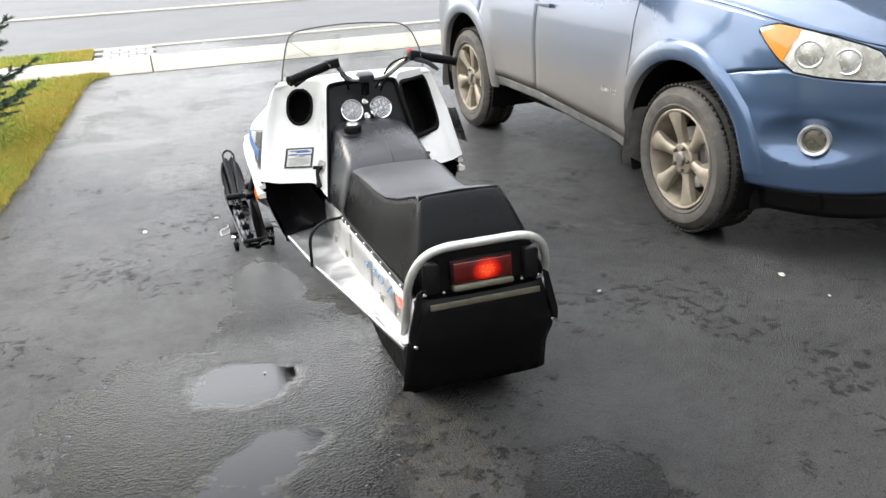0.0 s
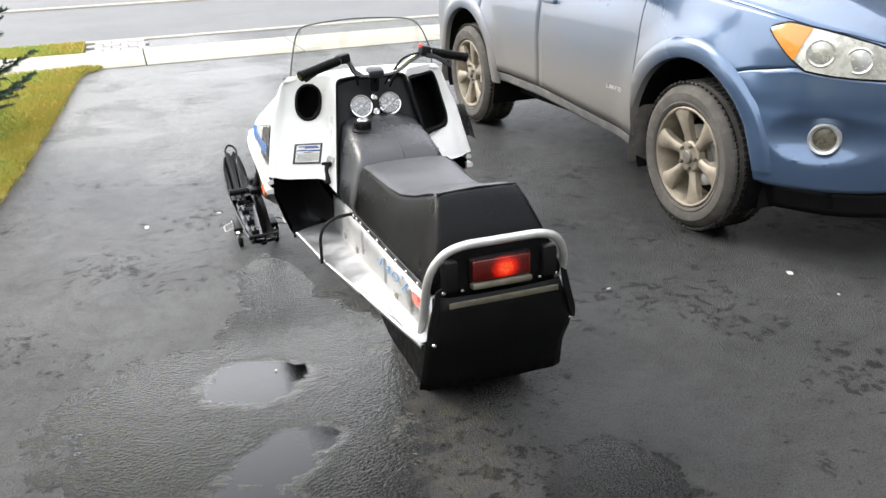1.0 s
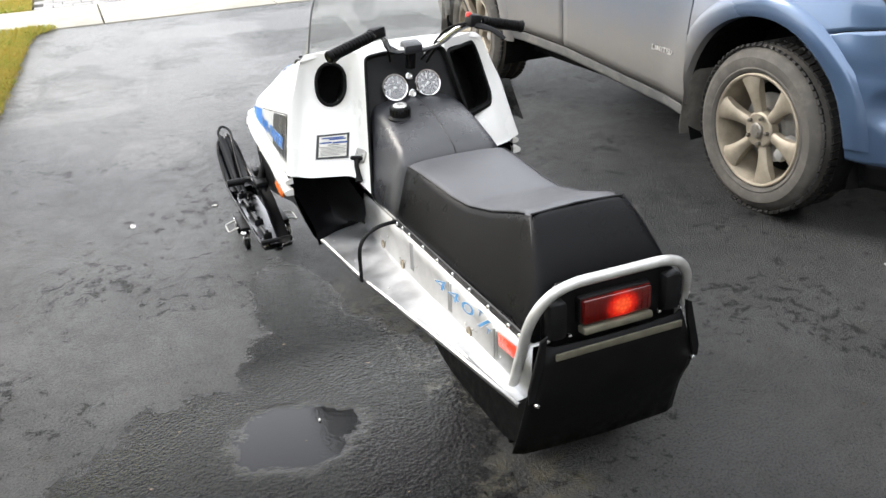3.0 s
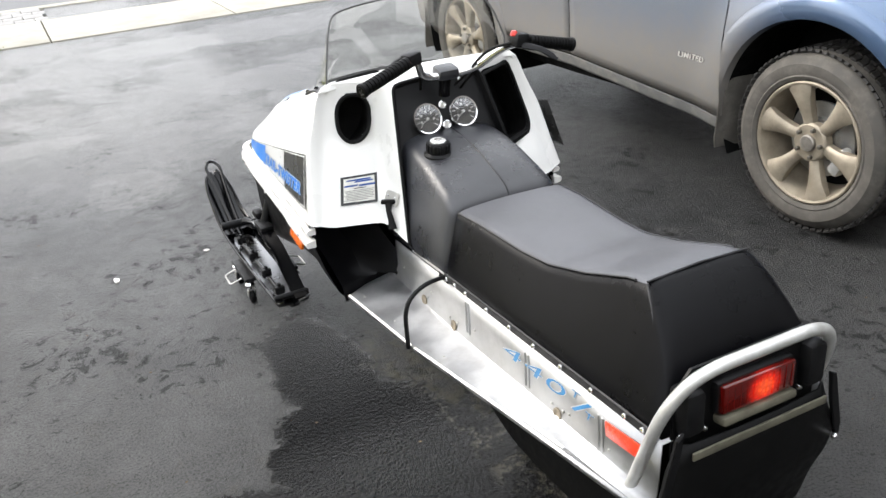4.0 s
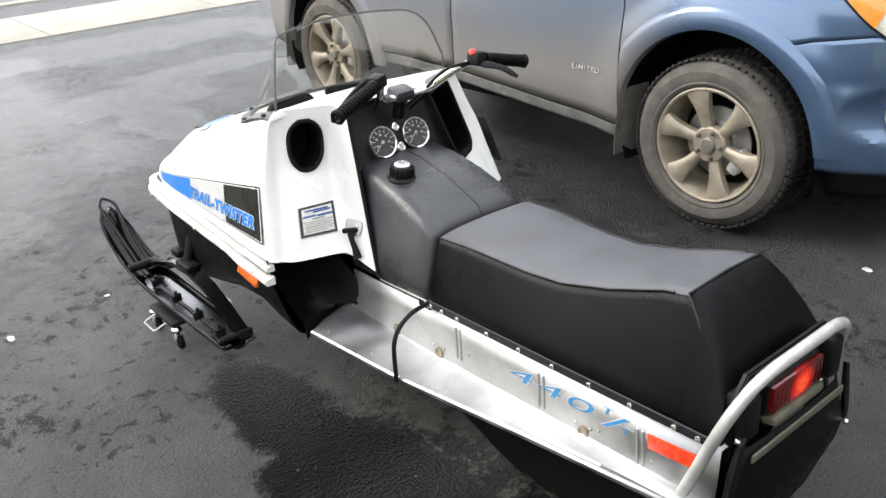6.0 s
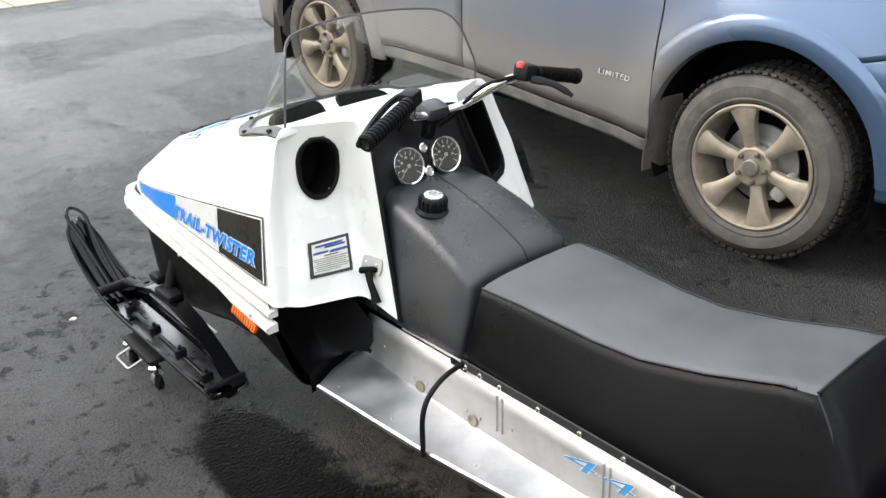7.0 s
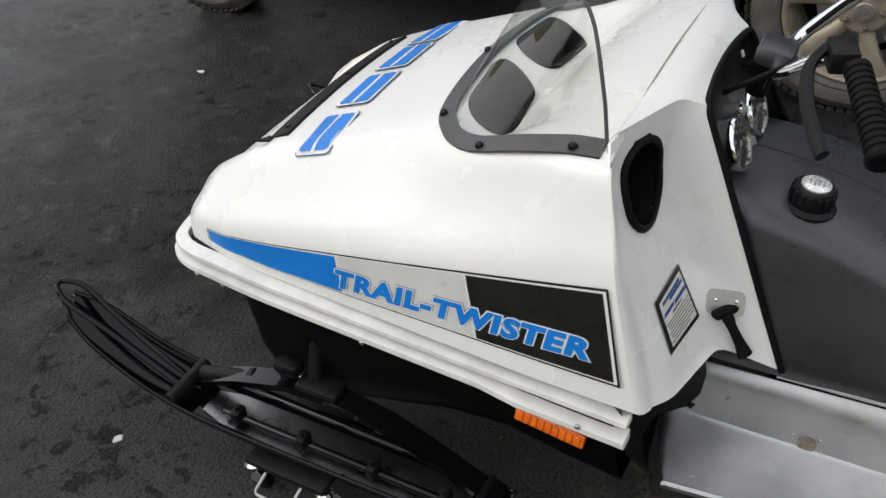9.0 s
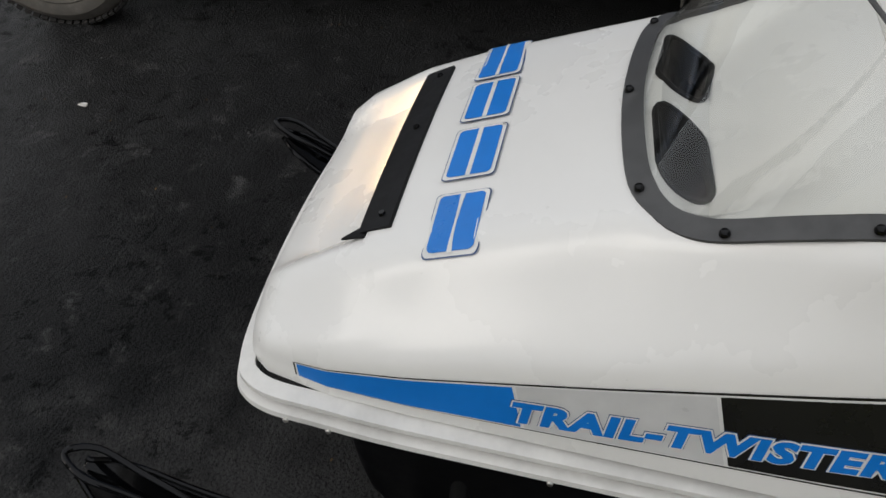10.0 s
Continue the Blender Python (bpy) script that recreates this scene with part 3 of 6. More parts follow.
# along the hood: y, (half width, height) of lower edge, side crease, shoulder, and height of the crown
HOOD = [
    (4.49, 0.315, 0.478, 0.302, 0.508, 0.23, 0.54, 0.545),
    (4.477, 0.352, 0.48, 0.34, 0.52, 0.26, 0.56, 0.566),
    (4.44, 0.382, 0.485, 0.372, 0.534, 0.278, 0.59, 0.6),
    (4.33, 0.413, 0.49, 0.401, 0.562, 0.281, 0.658, 0.674),
    (4.2, 0.43, 0.495, 0.414, 0.592, 0.292, 0.706, 0.724),
    (3.93, 0.452, 0.5, 0.425, 0.648, 0.289, 0.797, 0.814),
    (3.64, 0.474, 0.505, 0.432, 0.705, 0.358, 0.866, 0.888),
    (3.4, 0.488, 0.507, 0.436, 0.745, 0.38, 0.884, 0.912),
]


def hood_at(y):
    ys = [r[0] for r in HOOD][::-1]
    return [float(np.interp(y, ys, [r[k] for r in HOOD][::-1])) for k in range(1, 8)]


def hollow(u, y):
    """Depth of the dish behind the windshield, whose front slope carries the two top vents."""
    d = float(np.interp(y, (3.62, 3.665, 3.72, 3.775, 3.81, 3.835, 3.888, 3.908), (0.0, 0.003, 0.020, 0.061, 0.070, 0.052, 0.002, 0.0)))
    return d * min(1.0, max(0.0, (0.285 - abs(u)) / 0.055))


def hood_profile(y):
    """The right half from lower edge to crown."""
    w0, z0, w1, z1, w2, z2, zc = hood_at(y)
    crown = [(w2 * f, zc - (zc - z2) * f * f - hollow(w2 * f, y)) for f in (0.82, 0.73, 0.64, 0.55, 0.45, 0.35, 0.2, 0.0)]
    mid = ((w1 + w2) / 2 - 0.003, (z1 + z2) / 2 - 0.003)
    pts = bent([(w0, 0, z0), (w1, 0, z1), (mid[0], 0, mid[1]), (w2, 0, z2), (crown[0][0], 0, crown[0][1])], 0.035, 5)[:-1]
    return [(p.x, p.z) for p in pts] + crown


def hood_z(u, y):
    h = hood_profile(y)
    return float(np.interp(abs(u), [q[0] for q in h][::-1], [q[1] for q in h][::-1]))


def hood_side(y, z, out=0.0):
    """The place on the left side panel at that height, out metres proud."""
    w0, z0, w1, z1, *_ = hood_at(y)
    f = (z - z0) / (z1 - z0)
    return Vector((-(w0 + (w1 - w0) * f) - out, y, z))


def hood_top(u, y, out=0.0):
    return Vector((u, y + out * 0.3, hood_z(u, y) + out))


def narrow(u, y):
    """The right half of the cowl draws in towards the rear."""
    if u <= 0.2:
        return u
    f, g = min(1.0, (u - 0.2) / 0.28), min(1.0, max(0.0, (4.05 - y) / 0.4))
    return u - 0.042 * f * f * (3 - 2 * f) * g * g * (3 - 2 * g)


def rear_panel(side):
    """End lines of the cowl's rear panel, low end and high end: outer, middle, inner."""
    rows = (((0.484, 3.470, 0.503), (0.368, 3.573, 0.868)), ((0.325, 3.405, 0.480), (0.245, 3.560, 0.916)), ((0.228, 3.284, 0.439), (0.149, 3.487, 0.872)))
    return [[Vector((side * u, y, z)) for u, y, z in r] for r in rows]


# two lines up the panel between those ends, where it bows: half width, y, z
BOW_OUT = ((0.398, 3.420, 0.487), (0.374, 3.447, 0.552), (0.348, 3.492, 0.632), (0.328, 3.545, 0.737), (0.314, 3.572, 0.827), (0.315, 3.577, 0.893))
BOW_IN = ((0.282, 3.392, 0.477), (0.260, 3.434, 0.545), (0.234, 3.484, 0.617), (0.222, 3.525, 0.707), (0.210, 3.538, 0.797), (0.196, 3.532, 0.891))


def rear_raw(side, a, b):
    (A, B), _, (D, C) = rear_panel(1)
    ctl = [A.lerp(B, b)]
    for bow in (BOW_OUT, BOW_IN):
        z = bow[0][2] + (bow[-1][2] - bow[0][2]) * b
        zs = [q[2] for q in bow]
        k = max(1, min(len(bow) - 1, int(np.searchsorted(zs, z))))
        t = (z - zs[k - 1]) / (zs[k] - zs[k - 1])
        ctl.append(Vector(bow[k - 1]).lerp(Vector(bow[k]), t))
    ctl.append(D.lerp(C, b))
    at = (0.0, 0.3, 0.65, 1.0)
    slope = [(ctl[1] - ctl[0]) / 0.3]
    slope += [(ctl[2] - ctl[1]) / 0.35] * 2
    slope.append((ctl[3] - ctl[2]) / 0.35)
    k = 0 if a < 0.3 else 1 if a < 0.65 else 2
    h = at[k + 1] - at[k]
    t = (a - at[k]) / h
    p = ctl[k] * (2 * t ** 3 - 3 * t * t + 1) + slope[k] * (h * (t ** 3 - 2 * t * t + t)) + ctl[k + 1] * (3 * t * t - 2 * t ** 3) + slope[k + 1] * (h * (t ** 3 - t * t))
    return Vector((narrow(side * p.x, p.y), p.y, p.z))


def rear_pt(side, a, b, out=0.0):
    """A place on the rear panel: a from outer to inner, b from low to high."""
    p = rear_raw(side, a, b)
    if out:
        nrm = (rear_raw(side, a + 0.01, b) - rear_raw(side, a - 0.01, b)).cross(rear_raw(side, a, b + 0.01) - rear_raw(side, a, b - 0.01)).normalized()
        if nrm.x * side * 0.6 - nrm.y < 0:
            nrm = -nrm
        p = p + nrm * out
    return p


def ring_on_panel(side, cx, cy, w, h, r, out, k=5):
    return [rear_pt(side, a, b, out) for a, b in oval(w, h, r, k, cx, cy)]


OVAL = (-1, 0.475, 0.735, 0.32, 0.345, 0.15)
SQUARE_VENT = (1, 0.575, 0.63, 0.73, 0.56, 0.14)
TOP_VENTS = ((-0.118, 3.862), (0.118, 3.862))


def top_vent_ring(cx, cy, out, grow=0.0):
    pts = []
    for x, y in oval(0.172 + grow, 0.076 + grow, 0.034 + grow / 2, 5):
        u, yy = cx + x * (1 + 1.6 * y), cy + y - abs(cx + x) * 0.10
        pts.append(hood_top(u, yy, out))
    return pts


def build_hood(sled):
    ys = [4.490, 4.487, 4.477, 4.460, 4.440, 4.424, 4.405, 4.385, 4.35, 4.32, 4.304, 4.30, 4.28, 4.2, 4.1, 4.0, 3.93, 3.908, 3.888, 3.87, 3.85, 3.835, 3.82, 3.81, 3.79, 3.775, 3.75, 3.72, 3.69, 3.665, 3.64]
    bm = bm_new()
    rings = []
    for y in ys:
        h = hood_profile(y)
        row = []
        for u, z in h:
            if y > 4.302:
                # the scoop in front of the headlamp runs out through the nose
                dip = min(1.0, max(0.0, (0.238 - u) / 0.03)) * float(np.interp(y, (4.302, 4.39, 4.47, 4.490), (0.046, 0.042, 0.022, 0.010)))
                z -= dip
            row.append((u, z))
        rings.append([(-u, y, z) for u, z in row] + [(narrow(u, y), y, z) for u, z in row[-2::-1]])
    h = hood_profile(3.56)
    end = [(u, 3.468 + (z - 0.507) * 0.288, z) for u, z in h]
    rings.append([(-u, y, z) for u, y, z in end] + [(narrow(u, y), y, z) for u, y, z in end[-2::-1]])
    loft(bm, rings, False)
    front = [bm.verts.new(p) for p in rings[0]]
    bm.faces.new(front)
    n_side = len(h) - 8
    rear = bm_new()
    for side in (-1, 1):
        (A, B), _, _ = rear_panel(side)
        steps = [0, 0.02, 0.05, 0.10] + [0.125 + 0.024 * k for k in range(35)] + [0.965, 0.985, 1.0]
        cols, levels = [], []
        opening = OVAL if side < 0 else SQUARE_VENT
        outer = []
        for p, q in zip(end[:n_side], end[1:n_side]):
            n = max(1, int((q[2] - p[2]) / 0.009))
            outer += [tuple(a + (b - a) * k / n for a, b in zip(p, q)) for k in range(n)]
        for u, y, z in outer + [end[n_side - 1]]:
            f = min(1.0, (z - A.z) / (B.z - A.z))
            col = [rear_pt(side, t, f) for t in steps]
            levels.append(f)
            shift = Vector((narrow(side * u, y), y, z)) - col[0]
            for k, t in enumerate(steps):
                col[k] += shift * max(0.0, 1 - t * 8)
            for k, lift in ((1, 0.004), (2, 0.006), (3, 0.004)):
                col[k] += Vector((side * lift, -lift, 0))
            cols.append(col)
        # the lower edge has a shallow arch and a step before the latch
        for k, t in enumerate(steps):
            cols[0][k].z += float(np.interp(t, (0, 0.3, 0.6, 0.72, 0.8, 1.0), (0, 0.004, 0.008, 0.008, 0.004, 0)))
        vs = [[rear.verts.new(p) for p in col] for col in cols]
        for i in range(len(cols) - 1):
            for k in range(len(steps) - 1):
                da = abs((steps[k] + steps[k + 1]) / 2 - opening[1]) - opening[3] / 2 + opening[5]
                db = abs((levels[i] + levels[i + 1]) / 2 - opening[2]) - opening[4] / 2 + opening[5]
                if math.hypot(max(da, 0.0), max(db, 0.0)) + min(max(da, db), 0.0) > opening[5]:
                    rear.faces.new((vs[i][k], vs[i][k + 1], vs[i + 1][k + 1], vs[i + 1][k]))
    top = [(-u, y, z) for u, y, z in end[n_side - 1:]] + [(narrow(u, y), y, z) for u, y, z in end[n_side - 1:-1][::-1]]
    C0, C1 = rear_panel(-1)[2][1], rear_panel(1)[2][1]
    rows = []
    for t in (0, 0.1, 0.2, 0.3, 0.4, 0.5, 0.6, 0.7, 0.8, 0.9, 0.97, 1.0):
        row = []
        left, right = rear_pt(-1, t, 1.0), rear_pt(1, t, 1.0)
        for i, p in enumerate(top):
            f = i / (len(top) - 1)
            q = C0.lerp(C1, f) + Vector((0, 0.012 * (1 - (2 * f - 1) ** 2), 0.008 * (1 - (2 * f - 1) ** 4)))
            row.append(Vector(p).lerp(q, t))
        dl, dr = left - row[0], right - row[-1]
        for i in range(len(row)):
            f = i / (len(row) - 1)
            row[i] = row[i] + dl * (1 - f) ** 3 + dr * f ** 3 + Vector((0, 0, (dl.z + dr.z) * 0.35 * math.sin(math.pi * f)))
        rows.append(row)
    loft(bm, rows, False)
    bmesh.ops.remove_doubles(bm, verts=bm.verts, dist=0.0008)
    hood = part("hood", bm, M_WHITE, sled, "glossy white moulded hood")
    tool = bm_new()
    for c in TOP_VENTS:
        loft(tool, [top_vent_ring(*c, o) for o in (-0.04, 0.04)], True, True)
    cut(hood, tool, 0.005)
    # the rear panels join the cut shell
    bmesh.ops.translate(rear, vec=-ORIGIN[0], verts=rear.verts)
    b = bm_new()
    b.from_mesh(hood.data)
    merge(b, rear)
    bmesh.ops.remove_doubles(b, verts=b.verts, dist=0.0006)
    b.to_mesh(hood.data)
    b.free()
    shade(hood.data, 40)
    # rubber rims and dark ducts of the openings
    for spec, name in ((OVAL, "intake_duct"), (SQUARE_VENT, "intake_duct")):
        b = bm_new()
        loft(b, [ring_on_panel(*spec[:3], spec[3] * k, spec[4] * k, spec[5] * k, o) for k, o in ((1.07, 0.0015), (1.0, 0.004), (0.93, 0.001), (0.92, -0.02), (0.90, -0.12))], True, False)
        b.faces.new([b.verts.new(p) for p in ring_on_panel(*spec[:3], spec[3] * 0.90, spec[4] * 0.90, spec[5] * 0.90, -0.119)])
        duct = part(name, b, M_DARK, hood, "deep black air duct")
        b = bm_new()
        tube(b, ring_on_panel(*spec[:3], spec[3] * 1.0, spec[4] * 1.0, spec[5] * 1.0, 0.003, 6), 0.0065, 8, True)
        part("rubber_rim", b, M_RUBBER, duct, "black rubber edging")
    for c in TOP_VENTS:
        b = bm_new()
        loft(b, [top_vent_ring(*c, o, g) for o, g in ((0.002, 0.012), (0.004, 0.002), (0.001, -0.008), (-0.02, -0.012), (-0.07, -0.02))], True, False)
        b.faces.new([b.verts.new(p) for p in top_vent_ring(*c, -0.069, -0.02)])
        duct = part("top_vent", b, M_DARK, hood, "rounded black hood vent")
        b = bm_new()
        tube(b, top_vent_ring(*c, 0.002, 0.004), 0.005, 8, True)
        part("rubber_rim", b, M_RUBBER, duct)
    # headlamp strip under its black visor
    b = bm_new()
    rows = []
    for i in range(15):
        u = -0.236 + 0.472 * i / 14
        y0, y1 = 4.262, 4.318
        zt0, zt1 = hood_z(u, y0), hood_z(u, 4.30)
        rows.append([(u, y0, zt0 + 0.001), (u, y0 + 0.004, zt0 + 0.005), (u, y1 - 0.004, zt1 - 0.004), (u, y1, zt1 - 0.008), (u, y1, zt1 - 0.016), (u, y1 - 0.01, zt1 - 0.016), (u, y0, zt0 - 0.002)])
    loft(b, rows, True, True)
    visor = part("headlamp_visor", b, M_BLACK, hood, "satin black visor strip above the headlamp")
    for u in (-0.205, 0.02, 0.205):
        b = bm_new()
        rod(b, hood_top(u, 4.284, 0.001), hood_top(u, 4.284, 0.008), 0.007, 12, 0.005)
        part("screw", b, M_BLKMETAL, visor)
    b = bm_new()
    slab(b, [(-0.240, 4.296), (-0.226, 4.318), (-0.254, 4.338)], Matrix.Translation((0, 0, hood_z(0.25, 4.32) + 0.001)), 0.004)
    part("visor_foot", b, M_BLACK, visor)
    b = bm_new()
    rbox(b, (0.06, 4.306, hood_z(0, 4.31) - 0.026), (0.28, 0.012, 0.022), 0.004)
    part("headlamp", b, M_WARM, hood, "lit warm headlamp strip")
    return hood


def strip_on_side(line0, line1, out):
    """A flat panel on the left side between two lines of (y, z)."""
    bm = bm_new()
    n = 14
    rows = []
    for i in range(n + 1):
        t = i / n
        y0, z0 = (a + (b - a) * t for a, b in zip(line0[0], line0[1]))
        y1, z1 = (a + (b - a) * t for a, b in zip(line1[0], line1[1]))
        rows.append([hood_side(y0, z0, out), hood_side(y1, z1, out)])
    loft(bm, rows, False)
    return bm


def on_plane(bm, fn):
    for v in bm.verts:
        v.co = fn(v.co.x, v.co.y)
    return bm


def fitted(word, w, h, shear=0.2, spacing=1.0, bold=0.0, like=None):
    """A word scaled to w x h; like: the bounds to scale by."""
    b = lettering(word, 1.0, shear, spacing, bold)
    xs, ys = [v.co.x for v in b.verts], [v.co.y for v in b.verts]
    box = like or (min(xs), max(xs), min(ys), max(ys))
    for v in b.verts:
        v.co.x = (v.co.x - box[0]) / (box[1] - box[0]) * w
        v.co.y = (v.co.y - box[2]) / (box[3] - box[2]) * h
    return b, box


def build_decals(hood):
    for mirror in (1, -1):
        def fix(bm):
            if mirror < 0:
                bmesh.ops.scale(bm, vec=(-1, 1, 1), verts=bm.verts)
            return bm
        # wedge: thin black border, pale field, blue front, black rear
        T0, T1 = (4.389, 0.528), (3.536, 0.705)
        B0, B1 = (4.386, 0.505), (3.494, 0.547)

        def edge(f, g):
            """f along, g from bottom to top."""
            yb, zb = B0[0] + (B1[0] - B0[0]) * f, B0[1] + (B1[1] - B0[1]) * f
            yt, zt = T0[0] + (T1[0] - T0[0]) * f, T0[1] + (T1[1] - T0[1]) * f
            return (yb + (yt - yb) * g, zb + (zt - zb) * g)

        def field(f0, f1, g0, g1, out):
            return strip_on_side((edge(f0, g0), edge(f1, g0)), (edge(f0, g1), edge(f1, g1)), out)

        root = part("side_decal", fix(field(0.0, 1.0, 0.0, 1.0, 0.0012)), M_DECALK, hood, "blue, grey and black wedge decal")
        part("decal_line", fix(field(0.004, 0.996, 0.025, 0.975, 0.0018)), M_DECALW, root)
        part("decal_blue", fix(field(0.008, 0.402, 0.06, 0.94, 0.0025)), M_BLUE, root)
        part("decal_grey", fix(field(0.408, 0.712, 0.045, 0.955, 0.0026)), M_DECALG, root)
        part("decal_black", fix(field(0.718, 0.990, 0.045, 0.955, 0.0026)), M_DECALK, root)

        def word_at(x, y, out):
            t = x / 0.483
            yy = 4.041 - x
            z = 0.5355 + 0.0415 * t + y
            return hood_side(yy, z, out)

        b, box = fitted("TRAIL-TWISTER", 0.490, 0.036, 0.14, 1.12, 0.03)
        for name, material, bold, out in (("word_shadow", M_DECALE, 0.108, 0.0034), ("word_outline", M_DECALW, 0.094, 0.0042), ("word", M_BLUE, 0.056, 0.0050)):
            w, _ = fitted("TRAIL-TWISTER", 0.490, 0.036, 0.14, 1.12, bold, box)
            on_plane(w, lambda x, y, o=out: word_at(x, y, o))
            part(name, fix(w), material, root)
    # four blue blocks across the nose
    for u0, u1 in ((-0.302, -0.190), (-0.152, -0.025), (0.004, 0.125), (0.145, 0.300)):
        root = None
        for name, material, grow, out in (("block_edge", M_DECALE, 0.004, 0.0012), ("block_rim", M_DECALW, 0.0025, 0.0018), ("block_blue", M_BLUE, -0.003, 0.0026), ("block_slot", M_DECALW, None, 0.0034)):
            w, h = (u1 - u0), 0.076
            if grow is None:
                pts = oval(w * 1.0, h * 0.10, 0.002, 1)
            else:
                pts = oval(w + 2 * grow, h + 2 * grow, 0.008, 3)
            b = bm_new()
            loft(b, [[hood_top((u0 + u1) / 2 + x * k, 4.162 + y * k + 0.02 * (u0 + u1) / 2, out + 0.0024) for x, y in pts] for k in (1.0, 0.8, 0.6, 0.4, 0.2, 0.02)], True, True)
            ob = part(name, b, material, root or hood, "" if root else "blue block of nose lettering")
            root = root or ob
    # square notice with blue mark and bars of small print
    for side in (-1,):
        def on_rear(x, y, out):
            return rear_pt(side, 0.475 + x, 0.245 + y * 0.64, out + 0.002)

        def tile(x0, x1, y0, y1, out, slant=0.0):
            b = bm_new()
            n = max(1, int((x1 - x0) / 0.04))
            xs = [x0 + (x1 - x0) * i / n for i in range(n + 1)]
            loft(b, [[on_rear(x, y0, out), on_rear(x + slant * 0.5, (y0 + y1) / 2, out), on_rear(x + slant, y1, out)] for x in xs], False)
            return b
        W, Hh = 0.36, 0.285
        note = part("notice_sticker", tile(-W / 2, W / 2, -Hh / 2, Hh / 2, 0.0012), M_DECALK, hood, "black bordered notice sticker with small print")
        part("paper", tile(-W / 2 + 0.028, W / 2 - 0.028, -Hh / 2 + 0.024, Hh / 2 - 0.024, 0.0026), M_PAPER, note)
        for k, (x0, x1, y0, y1, m) in enumerate(((-0.13, 0.11, 0.088, 0.104, M_NAVY), (-0.05, 0.13, 0.070, 0.086, M_NAVY), (-0.15, -0.02, 0.034, 0.052, M_NAVY), (-0.01, 0.15, 0.028, 0.048, M_NAVY), (-0.06, 0.06, 0.010, 0.018, M_DECALK))):
            part("mark", tile(x0, x1, y0, y1, 0.0036, 0.012), m, note)
        for k in range(7):
            y = -0.004 - 0.0155 * k
            part("print_line", tile(-0.15 + 0.012 * (k % 3), 0.15 - 0.017 * (k % 2) - (0.07 if k == 6 else 0), y - 0.006, y, 0.0036), M_INK, note)


def screw(bm, p, nrm, r=0.005, h=0.004):
    p, nrm = Vector(p), Vector(nrm).normalized()
    lathe(bm, [(r, 0), (r, h * 0.5), (r * 0.7, h), (r * 0.2, h * 1.1)], along(p, p + nrm), 10)


def build_lip(sled):
    """The white double rim round the foot of the hood, and the belly pan under it."""
    line = [(-0.474, 3.475), (-0.469, 3.600), (-0.456, 3.900), (-0.440, 4.200), (-0.424, 4.350), (-0.418, 4.405), (-0.410, 4.438), (-0.396, 4.463), (-0.373, 4.481), (-0.300, 4.497), (-0.150, 4.509), (0.000, 4.513)]
    line = line + [(narrow(-u, y), y) for u, y in line[-2::-1]]
    path = curve_pts([(u, y, 0) for u, y in line], 4)
    for name, zc, grow, wid, hgt in (("hood_rim", 0.478, 0.000, 0.022, 0.016), ("pan_rim", 0.452, 0.006, 0.026, 0.020)):
        bm = bm_new()
        rings = []
        for i, p in enumerate(path):
            t = (path[min(i + 1, len(path) - 1)] - path[max(i - 1, 0)]).normalized()
            o = Vector((-t.y, t.x, 0))
            if o.dot(Vector((p.x, p.y - 3.9, 0))) < 0:
                o = -o
            z = zc + 0.010 * (1 - abs(p.y - 4.1)) - (0.012 if name == "pan_rim" and p.y < 3.7 else 0)
            c = p + o * grow
            rings.append([c - o * wid * 0.7 + Vector((0, 0, z - hgt)), c + o * wid * 0.35 + Vector((0, 0, z - hgt)), c + o * wid * 0.55 + Vector((0, 0, z - hgt * 0.6)), c + o * wid * 0.5 + Vector((0, 0, z - hgt * 0.1)), c + o * wid * 0.3 + Vector((0, 0, z)), c - o * wid * 0.7 + Vector((0, 0, z + 0.004))])
        loft(bm, rings, True, True)
        rim = part(name, bm, M_LIP, sled, "scuffed white rim of the hood")
    for i in (3, 9, 15, 19):
        p = path[i]
        for s in (1, -1):
            bm = bm_new()
            screw(bm, (narrow(s * (p.x - 0.02), p.y), p.y, 0.446), (-s, 0, 0.1), 0.005)
            part("rim_rivet", bm, M_STEEL, rim)
    for s in (-1, 1):
        bm = bm_new()
        b2 = bmesh.new()
        rbox(b2, (0, 0, 0), (0.012, 0.128, 0.026), 0.004)
        merge(bm, b2, Matrix.Translation((narrow(s * 0.483, 3.604), 3.604, 0.412)) @ pose(0, 0, 0, 4, -s * 20, s * 2))
        r = part("side_reflector", bm, M_ORANGE, sled, "amber side reflector")
        for k in range(9):
            bm = bm_new()
            b2 = bmesh.new()
            rbox(b2, (s * 0.007, -0.052 + 0.013 * k, 0), (0.003, 0.009, 0.02), 0.001)
            merge(bm, b2, Matrix.Translation((narrow(s * 0.483, 3.604), 3.604, 0.412)) @ pose(0, 0, 0, 4, -s * 20, s * 2))
            part("facet", bm, M_ORANGE, r)
    bm = bm_new()
    rings = []
